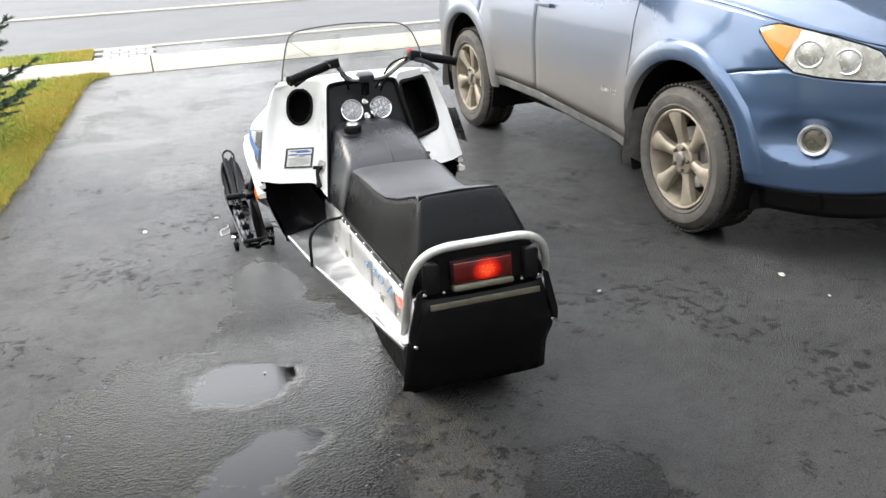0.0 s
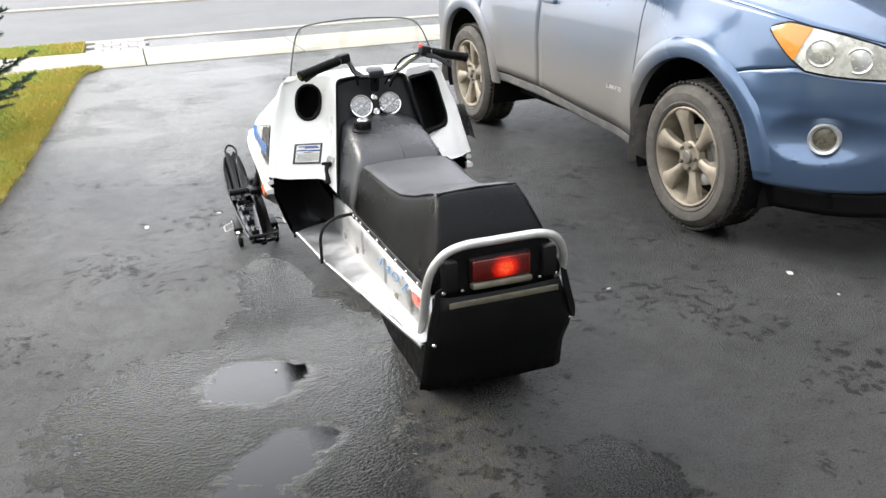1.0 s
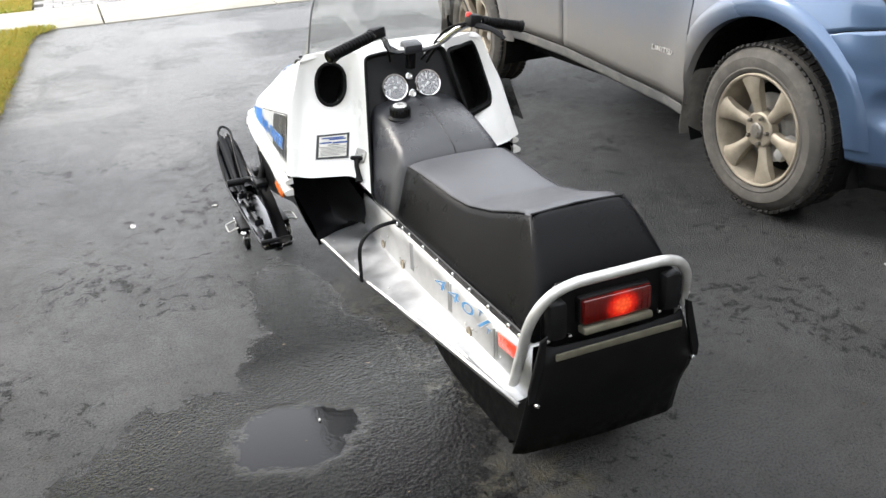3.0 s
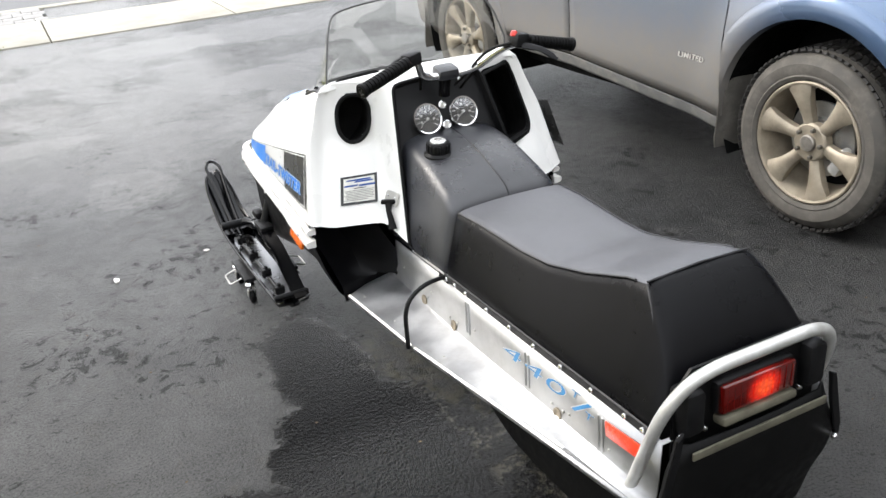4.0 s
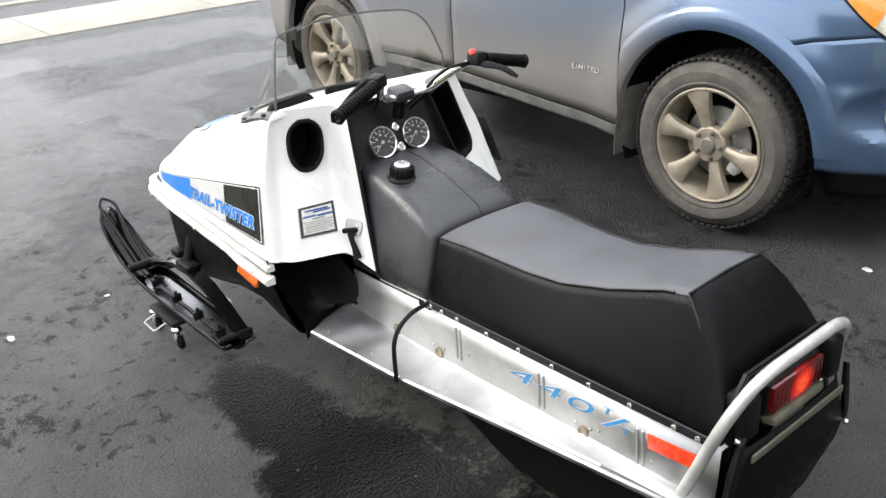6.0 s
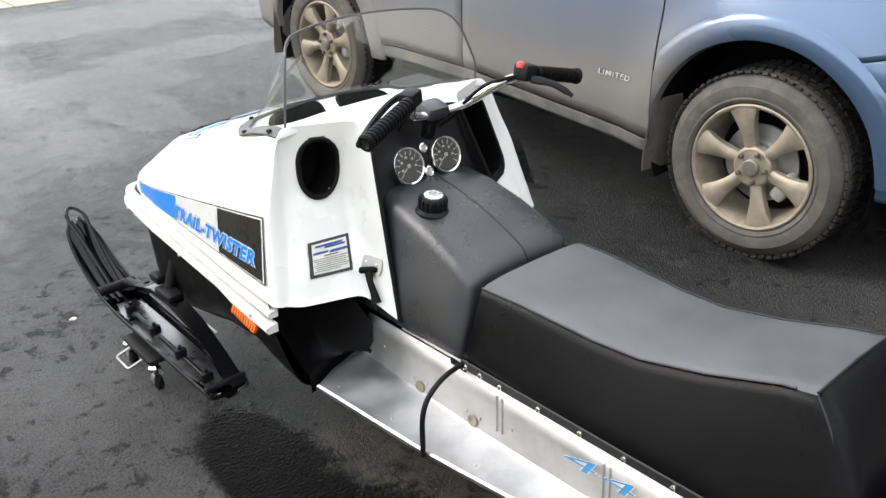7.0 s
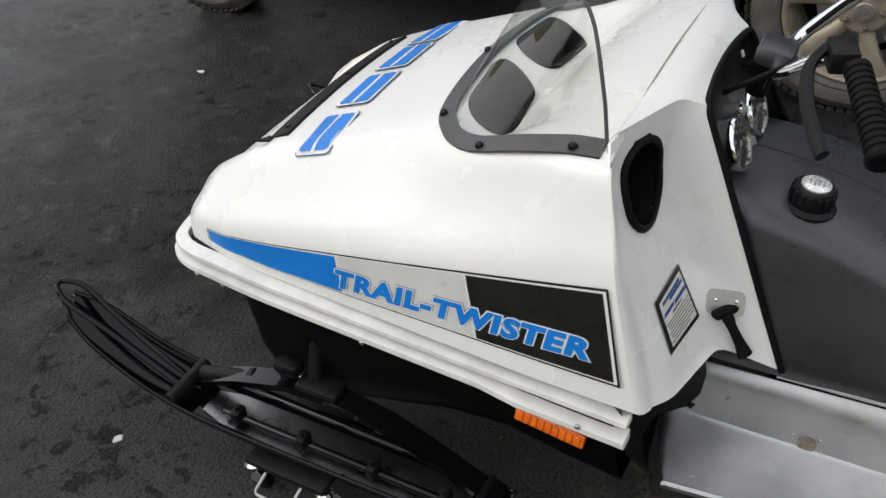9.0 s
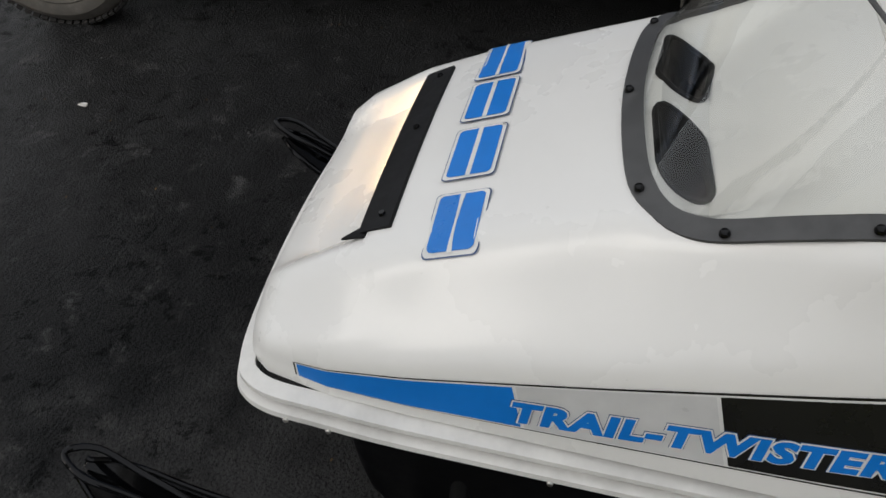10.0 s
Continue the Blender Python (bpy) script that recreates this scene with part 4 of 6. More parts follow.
    for y, w0, w1, z1 in ((4.465, 0.330, 0.290, 0.43), (4.425, 0.365, 0.330, 0.39), (4.35, 0.391, 0.351, 0.37), (4.31, 0.419, 0.381, 0.345), (4.295, 0.429, 0.409, 0.29), (4.275, 0.436, 0.421, 0.235), (4.24, 0.442, 0.430, 0.205), (4.18, 0.446, 0.436, 0.197), (4.12, 0.448, 0.438, 0.202), (4.05, 0.447, 0.435, 0.212), (3.95, 0.448, 0.422, 0.224), (3.85, 0.450, 0.404, 0.236), (3.72, 0.460, 0.387, 0.23), (3.6, 0.468, 0.394, 0.212), (3.5, 0.473, 0.393, 0.198)):
        half = bent([(w0, 0, 0.462), (w0 - (w0 - w1) * 0.45, 0, (0.462 + z1) / 2), (w1, 0, z1 + 0.01), (w1 - 0.06, 0, z1)], 0.04, 4)
        rings.append([(-p.x, y, p.z) for p in half] + [(narrow(p.x, y), y, p.z) for p in half[::-1]])
    loft(bm, rings, False)
    bm.faces.new([bm.verts.new(p) for p in rings[0]])
    pan = part("belly_pan", bm, M_CAVITY, sled, "black moulded belly pan")
    # footwell: dark inner wall between hood and footboard
    for s in (-1, 1):
        bm = bm_new()
        rows = []
        for z, uo, ui, yi, yd in ((0.505, 0.476, 0.29, 3.41, 3.575), (0.45, 0.467, 0.265, 3.405, 3.575), (0.38, 0.437, 0.226, 3.405, 3.56), (0.32, 0.415, 0.222, 3.41, 3.53), (0.282, 0.407, 0.222, 3.424, 3.505), (0.272, 0.405, 0.236, 3.47, 3.485), (0.225, 0.402, 0.236, 3.478, 3.47)):
            uo = uo if s < 0 else narrow(uo, 3.48)
            rows.append([(s * uo, 3.488 if z > 0.3 else 3.44, z), (s * (uo * 0.75 + ui * 0.25), yd - 0.015, z), (s * (uo + ui) / 2, yd, z), (s * (uo * 0.25 + ui * 0.75), yd * 0.6 + yi * 0.4, z), (s * ui, yi, z)])
        loft(bm, rows, False)
        part("footwell", bm, M_CAVITY, sled, "dark footwell wall")
        bm = bm_new()
        rbox(bm, (s * 0.2215, 3.428, 0.284), (0.007, 0.030, 0.022), 0.005)
        screw(bm, (s * 0.225, 3.424, 0.284), (s, 0, 0), 0.005)
        part("footwell_clip", bm, M_BLACK, sled)


def build_dash(sled):
    (D0, C0), (D1, C1) = rear_panel(-1)[2], rear_panel(1)[2]
    mid = [C0.lerp(C1, f) + Vector((0, 0.012 * (1 - (2 * f - 1) ** 2), 0.008 * (1 - (2 * f - 1) ** 4))) for f in (0.1, 0.3, 0.5, 0.7, 0.9)]
    loop = bent([D0, D0.lerp(C0, 0.5), C0, *mid, C1, D1.lerp(C1, 0.5), D1], 0.02, 4)
    inner = []
    for p in loop:
        z = max(p.z - 0.012, 0.45)
        y = 3.435 + (z - 0.70) * 0.40 if z > 0.6 else p.y + 0.05
        inner.append(Vector((p.x * 0.955, max(y, p.y + 0.012), z)))
    bm = bm_new()
    loft(bm, [loop, [a.lerp(b, 0.5) for a, b in zip(loop, inner)], inner], False)
    dash = part("dashboard", bm, M_BLACK, sled, "matt black dashboard recess")
    bm = bm_new()
    up = [p for p in inner if p.z > 0.6]
    bm.faces.new([bm.verts.new(p) for p in up])
    part("dash_panel", bm, M_BLACK, dash)
    bm = bm_new()
    tube(bm, loop, 0.006, 8)
    part("edge_trim", bm, M_RUBBER, dash, "black rubber edge trim")
    # instruments
    tilt = math.degrees(math.atan(0.40))
    for u, lab in ((-0.063, "speedometer"), (0.063, "tachometer")):
        c = Vector((u, 3.448, 0.762))
        m = Matrix.Translation(c) @ pose(0, 0, 0, 90 - tilt, 0, 0)
        bm = bm_new()
        lathe(bm, [(0.047, -0.02), (0.049, 0.0), (0.049, 0.010), (0.047, 0.013), (0.043, 0.012), (0.041, 0.006)], m, 36)
        g = part(lab, bm, M_CHROME, dash, "round chrome-rimmed gauge with pale markings")
        bm = bm_new()
        lathe(bm, [(0.0415, 0.0), (0.0415, 0.0075)], m, 36)
        part("dial", bm, M_DIAL, g)
        bm = bm_new()
        for k in range(11):
            a = radians(220 - 26 * k)
            b2 = bmesh.new()
            rbox(b2, (0.034, 0, 0.0082), (0.008 if k % 2 else 0.012, 0.0022, 0.0012), 0)
            merge(bm, b2, m @ Matrix.Rotation(a, 4, "Z"))
        for k in range(5):
            a = radians(200 - 52 * k)
            b2 = bmesh.new()
            rbox(b2, (0.0225 * math.cos(a), 0.0225 * math.sin(a), 0.0082), (0.007, 0.006, 0.001), 0)
            merge(bm, b2, m)
        part("markings", bm, M_DECALW, g)
        bm = bm_new()
        b2 = bmesh.new()
        rbox(b2, (0.012, 0, 0.0095), (0.034, 0.002, 0.001), 0)
        merge(bm, b2, m @ Matrix.Rotation(radians(215), 4, "Z"))
        lathe(bm, [(0.005, 0.008), (0.005, 0.011)], m, 12)
        part("needle", bm, M_DECALW, g)
        bm = bm_new()
        lathe(bm, [(0.041, 0.0115), (0.0408, 0.0128)], m, 36)
        ob = part("gauge_glass", bm, M_GAUGEGLASS, g)
        ob.visible_shadow = False
    for u, z, r in ((0.000, 0.792, 0.013), (0.000, 0.734, 0.015)):
        m = Matrix.Translation((u, 3.438 + (z - 0.735) * 0.4, z)) @ pose(0, 0, 0, 90 - tilt, 0, 0)
        bm = bm_new()
        lathe(bm, [(r, -0.01), (r, 0.005), (r * 0.75, 0.008), (r * 0.5, 0.006)], m, 20)
        k = part("switch", bm, M_CHROME, dash, "small chrome-ringed switch")
        bm = bm_new()
        b2 = bmesh.new()
        rbox(b2, (0, 0, 0.009), (0.004, r * 1.1, 0.010), 0.001)
        merge(bm, b2, m)
        part("key", bm, M_STEEL, k)
    bm = bm_new()
    rbox(bm, (0.075, 3.482, 0.858), (0.008, 0.004, 0.012), 0.001, (-tilt, 0, 0))
    part("tell_tale", bm, M_DECALW, dash)
    # fuel cap with its gauge
    m = Matrix.Translation((-0.096, 3.312, 0.694)) @ pose(0, 0, 0, 6, 0, 0)
    bm = bm_new()
    lathe(bm, [(0.044, -0.01), (0.044, 0.004), (0.038, 0.008), (0.036, 0.010)], m, 28)
    lathe(bm, [(0.033, 0.008), (0.033, 0.036), (0.030, 0.041), (0.024, 0.042)], m, 28)
    cap = part("fuel_cap", bm, M_BLACK, sled, "ribbed black fuel cap with a gauge on top")
    bm = bm_new()
    lathe(bm, [(0.024, 0.036), (0.024, 0.045), (0.021, 0.047)], m, 24)
    part("cap_gauge", bm, M_CAPGAUGE, cap, "bright round fuel gauge")
    for k in range(16):
        bm = bm_new()
        b2 = bmesh.new()
        rbox(b2, (0.0335, 0, 0.024), (0.006, 0.008, 0.026), 0.002)
        merge(bm, b2, m @ Matrix.Rotation(2 * math.pi * k / 16, 4, "Z"))
        part("cap_rib", bm, M_BLACK, cap)
    bm = bm_new()
    for k in range(4):
        b2 = bmesh.new()
        rbox(b2, (0.0, -0.011 + 0.007 * k, 0.0475), (0.022 - 0.004 * (k % 2), 0.0016, 0.0008), 0)
        merge(bm, b2, m)
    part("gauge_print", bm, M_INK, cap)


def build_bars(sled):
    """Handlebar, grips, lever, throttle block and cables."""
    post = Vector((0.0, 3.40, 0.905))
    gl0, gl1 = Vector((-0.180, 3.290, 0.987)), Vector((-0.351, 3.229, 0.950))
    gr0, gr1 = Vector((0.198, 3.262, 0.993)), Vector((0.348, 3.250, 0.959))
    bm = bm_new()
    tube(bm, bent([gl1, gl0, (-0.128, 3.335, 0.976), (-0.085, 3.41, 0.900), (0.085, 3.40, 0.900), (0.143, 3.31, 0.976), gr0, gr1], 0.05, 7), 0.011, 14)
    bar = part("handlebar", bm, M_CHROME, sled, "chromed handlebar")
    for a, b in ((gl0, gl1), (gr0, gr1)):
        bm = bm_new()
        L = (b - a).length
        prof = [(0.013, 0.0), (0.018, 0.002)]
        n = 13
        for k in range(n):
            z = 0.006 + (L - 0.02) * k / n
            s = (L - 0.02) / n
            prof += [(0.0185, z), (0.0185, z + s * 0.55), (0.0160, z + s * 0.65), (0.0160, z + s * 0.95)]
        prof += [(0.020, L - 0.012), (0.021, L - 0.004), (0.017, L)]
        lathe(bm, prof, along(a, b), 20)
        part("grip", bm, M_RUBBER, bar, "ribbed black rubber grip")
    bm = bm_new()
    rbox(bm, (0.172, 3.270, 0.998), (0.045, 0.045, 0.042), 0.008, (0, 10, 5))
    blk = part("throttle_block", bm, M_BLACK, bar, "black throttle and stop switch housing")
    bm = bm_new()
    rod(bm, (0.156, 3.270, 1.012), (0.156, 3.270, 1.027), 0.0115, 18, 0.0095, 0.003)
    part("stop_button", bm, M_REDBTN, blk, "red stop button")
    bm = bm_new()
    tube(bm, curve_pts([(0.172, 3.25, 0.985), (0.207, 3.21, 0.975), (0.232, 3.185, 0.955), (0.242, 3.175, 0.945)], 4), [0.012] * 3 + [0.010] * 6 + [0.007] * 4, 10, False, 0.5)
    part("throttle_lever", bm, M_BLACK, blk)
    bm = bm_new()
    rbox(bm, (-0.156, 3.314, 0.990), (0.048, 0.04, 0.036), 0.006, (0, -8, 20))
    lev = part("brake_clamp", bm, M_BLACK, bar)
    bm = bm_new()
    tube(bm, curve_pts([(-0.150, 3.335, 0.996), (-0.185, 3.350, 0.978), (-0.24, 3.338, 0.953), (-0.295, 3.312, 0.930), (-0.315, 3.300, 0.922)], 5), 0.008, 8, False, 1.4)
    part("brake_lever", bm, M_BLACK, lev)
    # pad over the stem, and cables
    bm = bm_new()
    rbox(bm, (0.0, 3.418, 0.906), (0.070, 0.060, 0.036), 0.012, (12, 0, 0))
    part("stem_pad", bm, M_TANK, bar, "slate grey steering pad")
    bm = bm_new()
    rod(bm, (0.0, 3.44, 0.83), (0.0, 3.42, 0.91), 0.018, 16)
    part("stem", bm, M_BLKMETAL, bar)
    for pts in (((0.150, 3.275, 0.992), (0.10, 3.335, 0.965), (0.070, 3.40, 0.90), (0.055, 3.47, 0.845)), ((0.155, 3.285, 0.985), (0.115, 3.35, 0.945), (0.085, 3.42, 0.88), (0.080, 3.48, 0.83)),
                ((-0.14, 3.325, 0.985), (-0.11, 3.37, 0.95), (-0.08, 3.43, 0.895), (-0.06, 3.48, 0.85))):
        bm = bm_new()
        tube(bm, curve_pts(pts, 6), 0.0045, 8)
        part("cable", bm, M_RUBBER, bar)


def build_latch(sled):
    for s in (-1, 1):
        c = rear_pt(s, 0.84, 0.22)
        nrm = (rear_pt(s, 0.84, 0.22, 1.0) - c).normalized()
        base = Matrix.Translation(c) @ nrm.to_track_quat("Z", "Y").to_matrix().to_4x4()
        bm = bm_new()
        slab(bm, oval(0.062, 0.044, 0.010), base @ Matrix.Translation((0, 0, 0.002)), 0.006, 0.001)
        latch = part("hood_latch", bm, M_STEEL, sled, "worn steel latch plate with a black rubber strap")
        for x in (-0.013, 0.013):
            bm = bm_new()
            screw(bm, base @ Vector((x * 1.3, 0.006, 0.008)), nrm, 0.0042)
            part("latch_rivet", bm, M_CHROME, latch)
        bm = bm_new()
        p = c + nrm * 0.020 + Vector((0, 0, -0.012))
        q = rear_pt(s, 0.84, 0.03, 0.014)
        rbox(bm, tuple(p), (0.050, 0.020, 0.014), 0.006, (0, 0, s * 35))
        tube(bm, [p, p.lerp(q, 0.35) + nrm * 0.006, p.lerp(q, 0.7), q], [0.009, 0.006, 0.007, 0.010], 10, False, 1.4)
        part("rubber_strap", bm, M_RUBBER, latch)


def build_seat(sled):
    def ring(y, zb, wb, zt, wt, crown, rnd=0.024, lean=0.0):
        prof = bent([(wb, 0, zb), (wb + 0.005, 0, zb + 0.03), (wt, 0, zt), (wt * 0.6, 0, zt + crown * 0.8), (0, 0, zt + crown)], rnd, 4)
        right = [(p.x, y + lean * (p.z - zb), p.z) for p in prof]
        return [(-x, a, z) for x, a, z in right] + [(x, a, z) for x, a, z in right[-2::-1]]

    def foot(y):
        return 0.419 + (3.10 - y) * 0.0366

    keys = [(3.062, 0.455, 0.200, 0.590, 0.170, 0.008), (3.055, 0.455, 0.205, 0.612, 0.175, 0.010), (2.95, 0.455, 0.207, 0.617, 0.171, 0.010), (2.75, 0.455, 0.207, 0.613, 0.159, 0.008),
            (2.64, 0.458, 0.206, 0.620, 0.152, 0.006), (2.5, 0.458, 0.206, 0.654, 0.143, 0.006), (2.36, 0.46, 0.205, 0.701, 0.134, 0.006), (2.298, 0.462, 0.204, 0.714, 0.134, 0.006),
            (2.280, 0.462, 0.204, 0.708, 0.137, 0.004), (2.245, 0.462, 0.204, 0.680, 0.147, 0.004), (2.195, 0.462, 0.204, 0.620, 0.164, 0.003), (2.160, 0.462, 0.204, 0.555, 0.184, 0.0), (2.145, 0.462, 0.203, 0.50, 0.196, 0.0)]
    ys = sorted(set([k[0] for k in keys] + [3.0, 2.9, 2.85, 2.8, 2.7, 2.67, 2.6, 2.55, 2.45, 2.4, 2.335]), reverse=True)
    rows = []
    for y in ys:
        rows.append([y] + [float(np.interp(y, [k[0] for k in keys][::-1], [k[j] for k in keys][::-1])) for j in range(1, 6)])
        rows[-1][1] = foot(y)
        rows[-1][2] += 0.009
        rows[-1][4] += max(0.0, 2.7 - y) * 0.008
    bm = bm_new()
    loft(bm, [ring(*r) for r in rows], True, True)
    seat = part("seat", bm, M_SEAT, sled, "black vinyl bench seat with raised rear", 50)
    # grained panel on the top, its grey lightened to paint sky sheen
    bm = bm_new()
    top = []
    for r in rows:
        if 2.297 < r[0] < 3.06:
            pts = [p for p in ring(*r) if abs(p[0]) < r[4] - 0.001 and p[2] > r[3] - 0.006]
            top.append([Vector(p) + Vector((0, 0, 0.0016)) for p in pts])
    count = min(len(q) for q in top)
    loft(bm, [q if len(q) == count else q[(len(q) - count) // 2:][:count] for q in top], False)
    part("seat_top", bm, M_SEATTOP, seat, "grained vinyl top panel lightened for sky sheen", 50)
    # welt along the upper edges and down the rear corners
    for s in (-1, 1):
        bm = bm_new()
        pts = []
        for y, zb, wb, zt, wt, cr in rows:
            if y > 2.30:
                pts.append((s * (wt - 0.004), y, zt - 0.0015))
        tube(bm, pts, 0.0028, 6)
        part("welt", bm, M_SEATSIDE, seat, "stitched piping")
        bm = bm_new()
        tube(bm, curve_pts([(s * 0.134, 2.298, 0.712), (s * 0.150, 2.262, 0.675), (s * 0.168, 2.222, 0.615), (s * 0.190, 2.185, 0.54), (s * 0.206, 2.165, 0.475)], 5), 0.0028, 6)
        part("welt", bm, M_SEATSIDE, seat)
    bm = bm_new()
    tube(bm, [(-0.134, 2.298, 0.716), (0, 2.298, 0.722), (0.134, 2.298, 0.716)], 0.0028, 6)
    part("welt", bm, M_SEATSIDE, seat)
    keys = [(3.475, 0.45, 0.215, 0.700, 0.150, 0.018), (3.44, 0.45, 0.216, 0.708, 0.157, 0.018), (3.36, 0.45, 0.215, 0.700, 0.160, 0.018), (3.25, 0.45, 0.213, 0.676, 0.163, 0.016), (3.15, 0.45, 0.209, 0.642, 0.166, 0.012), (3.105, 0.45, 0.206, 0.622, 0.168, 0.010), (3.088, 0.45, 0.200, 0.600, 0.162, 0.006), (3.082, 0.45, 0.192, 0.57, 0.150, 0.0)]
    bm = bm_new()
    loft(bm, [ring(k[0], 0.420, k[2] + 0.006, *k[3:], 0.03) for k in keys], True, True)
    tank = part("tank_cover", bm, M_TANK, sled, "padded black cover over the fuel tank", 50)
    bm = bm_new()
    tube(bm, [(0.012, k[0], k[3] + k[5] - 0.0005) for k in keys], 0.0025, 6)
    part("welt", bm, M_SEATSIDE, tank)
    # trim strip with snaps along the foot of the seat
    for s in (-1, 1):
        bm = bm_new()
        rows = [[(s * 0.2195, y, z + 0.010), (s * 0.223, y, z + 0.008), (s * 0.223, y, z - 0.012), (s * 0.2185, y, z - 0.014)] for y, z in ((3.07, 0.426), (2.6, 0.442), (2.17, 0.458))]
        loft(bm, rows, True, True)
        strip = part("seat_strip", bm, M_SEATSIDE, sled, "black trim strip with snap fasteners")
        for y in (3.052, 3.003, 2.940, 2.824, 2.709, 2.597, 2.482, 2.365, 2.249, 2.190):
            z = 0.425 + (3.10 - y) * 0.0366
            bm = bm_new()
            p = Vector((s * 0.2225, y, z - 0.004))
            lathe(bm, [(0.007, 0), (0.007, 0.003), (0.0055, 0.006), (0.002, 0.007)], along(p, p + Vector((s, 0, 0.2))), 12)
            part("snap", bm, M_CHROME, strip)


def build_tunnel(sled):
    def outer(y):
        """Half width and height of the footboard's outer edge."""
        ys = (2.14, 2.6, 3.05, 3.42, 3.52)
        return float(np.interp(y, ys, (0.258, 0.308, 0.361, 0.395, 0.400))), float(np.interp(y, ys, (0.292, 0.273, 0.252, 0.250, 0.250)))

    def side(z, y):
        """Half width of the tunnel's side, which splays out towards its foot."""
        return 0.2155 + max(0.0, 0.42 - z) * 0.07
    top = lambda y: 0.412 + (3.10 - y) * 0.0366
    bm = bm_new()
    for s in (-1, 1):
        rows = []
        for y in (3.475, 3.45, 3.42, 3.25, 3.05, 2.8, 2.6, 2.4, 2.14):
            wo, zo = outer(y)
            yo = min(y, 3.42 + (y - 3.42) * 0.1) if y > 3.42 else y
            foot = zo + 0.016
            rows.append([(s * side(top(y), y), min(y, 3.43), top(y)), (s * side(0.36, y), min(y, 3.43), 0.36), (s * side(foot + 0.02, y), y, foot + 0.02), (s * (side(foot, y) + 0.002), y, foot + 0.006), (s * (side(foot, y) + 0.010), y, foot), (s * (wo * 0.5 + 0.13), y * 0.5 + yo * 0.5, foot - 0.004), (s * (wo - 0.012), yo, zo + 0.006), (s * (wo - 0.005), yo, zo + 0.007), (s * wo, yo, zo + 0.002), (s * wo, yo, zo - 0.008)])
        loft(bm, rows, False)
    add(bm, [(-0.215, 2.14, top(2.14)), (0.215, 2.14, top(2.14)), (0.215, 3.10, top(3.10)), (-0.215, 3.10, top(3.10))], [(0, 1, 2, 3)])
    bmesh.ops.remove_doubles(bm, verts=bm.verts, dist=1e-5)
    tun = part("tunnel", bm, M_ALU, sled, "brushed aluminium tunnel and footboards")
    m = tun.modifiers.new("skin", "SOLIDIFY")
    m.thickness = 0.0025
    for s in (-1, 1):
        # bright edge of the tunnel top beside the tank cover
        bm = bm_new()
        rod(bm, (s * 0.2165, 3.29, 0.416), (s * 0.2165, 3.065, 0.424), 0.0035, 8)
        part("top_flange", bm, M_ALU, tun)
        # pressed ribs
        for y in (2.955, 2.648, 2.345):
            bm = bm_new()
            for dy in (0.0, -0.016):
                rod(bm, (s * 0.2165, y + dy, 0.395), (s * 0.2245, y + dy - 0.010, 0.302), 0.0045, 10, 0.003, 0.002)
            part("pressed_rib", bm, M_ALU, tun)
        # drain holes with plugs
        for y, z in ((2.495, 0.305), (3.022, 0.287), (3.214, 0.283)):
            bm = bm_new()
            p = Vector((s * (side(z, y) + 0.001), y, z))
            lathe(bm, [(0.016, 0), (0.016, 0.003), (0.012, 0.004), (0.008, 0.002)], along(p, p + Vector((s, 0, 0.07))), 18)
            part("plug", bm, M_RUST, tun, "tarnished round plug")
            for dy, dz in ((0.026, 0.014), (0.022, -0.018), (-0.026, -0.012), (-0.02, 0.018)):
                bm = bm_new()
                q = p + Vector((0, dy, dz))
                screw(bm, (s * (side(q.z, q.y) + 0.001), q.y, q.z), (s, 0, 0.07), 0.0042, 0.003)
                part("rivet", bm, M_STEEL, tun)
        for y in (3.36, 3.165, 2.9, 2.45, 2.30, 2.2):
            wo, zo = outer(y)
            for p, w in (((s * (side(0.33, y) + 0.001), y, 0.33), (s, 0, 0.07)), ((s * (wo - 0.03), y + 0.02, zo + 0.008), (0, 0, 1))):
                bm = bm_new()
                screw(bm, p, w, 0.0035, 0.003)
                part("rivet", bm, M_STEEL, tun)
        bm = bm_new()
        b2 = bmesh.new()
        rbox(b2, (0, 0, 0), (0.005, 0.130, 0.038), 0.002)
        merge(bm, b2, Matrix.Translation((s * 0.2215, 2.249, 0.385)) @ pose(0, 0, 0, -6, 0, 0))
        part("rear_reflector", bm, M_REDREF, sled, "red side reflector")
        # black foot hoop
        bm = bm_new()
        tube(bm, bent([(s * 0.366, 3.040, 0.250), (s * 0.364, 3.044, 0.385), (s * 0.30, 3.052, 0.428), (s * 0.216, 3.066, 0.425)], 0.055, 6), 0.0065, 10)
        hoop = part("foot_hoop", bm, M_BLACK, sled, "bent black foot hoop")
        bm = bm_new()
        rbox(bm, (s * 0.219, 3.082, 0.414), (0.006, 0.052, 0.020), 0.003)
        screw(bm, (s * 0.222, 3.096, 0.415), (s, 0, 0), 0.005)
        part("hoop_bracket", bm, M_BLACK, hoop)
    # side lettering, left and right
    for s in (-1, 1):
        def at(x, y, out, s=s):
            yy = 2.746 - x if s < 0 else 2.40 + x
            z = 0.342 + 0.018 * (x / 0.3 if s < 0 else (0.3 - x) / 0.3) + y
            return Vector((s * (0.2162 + max(0.0, 0.42 - z) * 0.07 + out), yy, z))
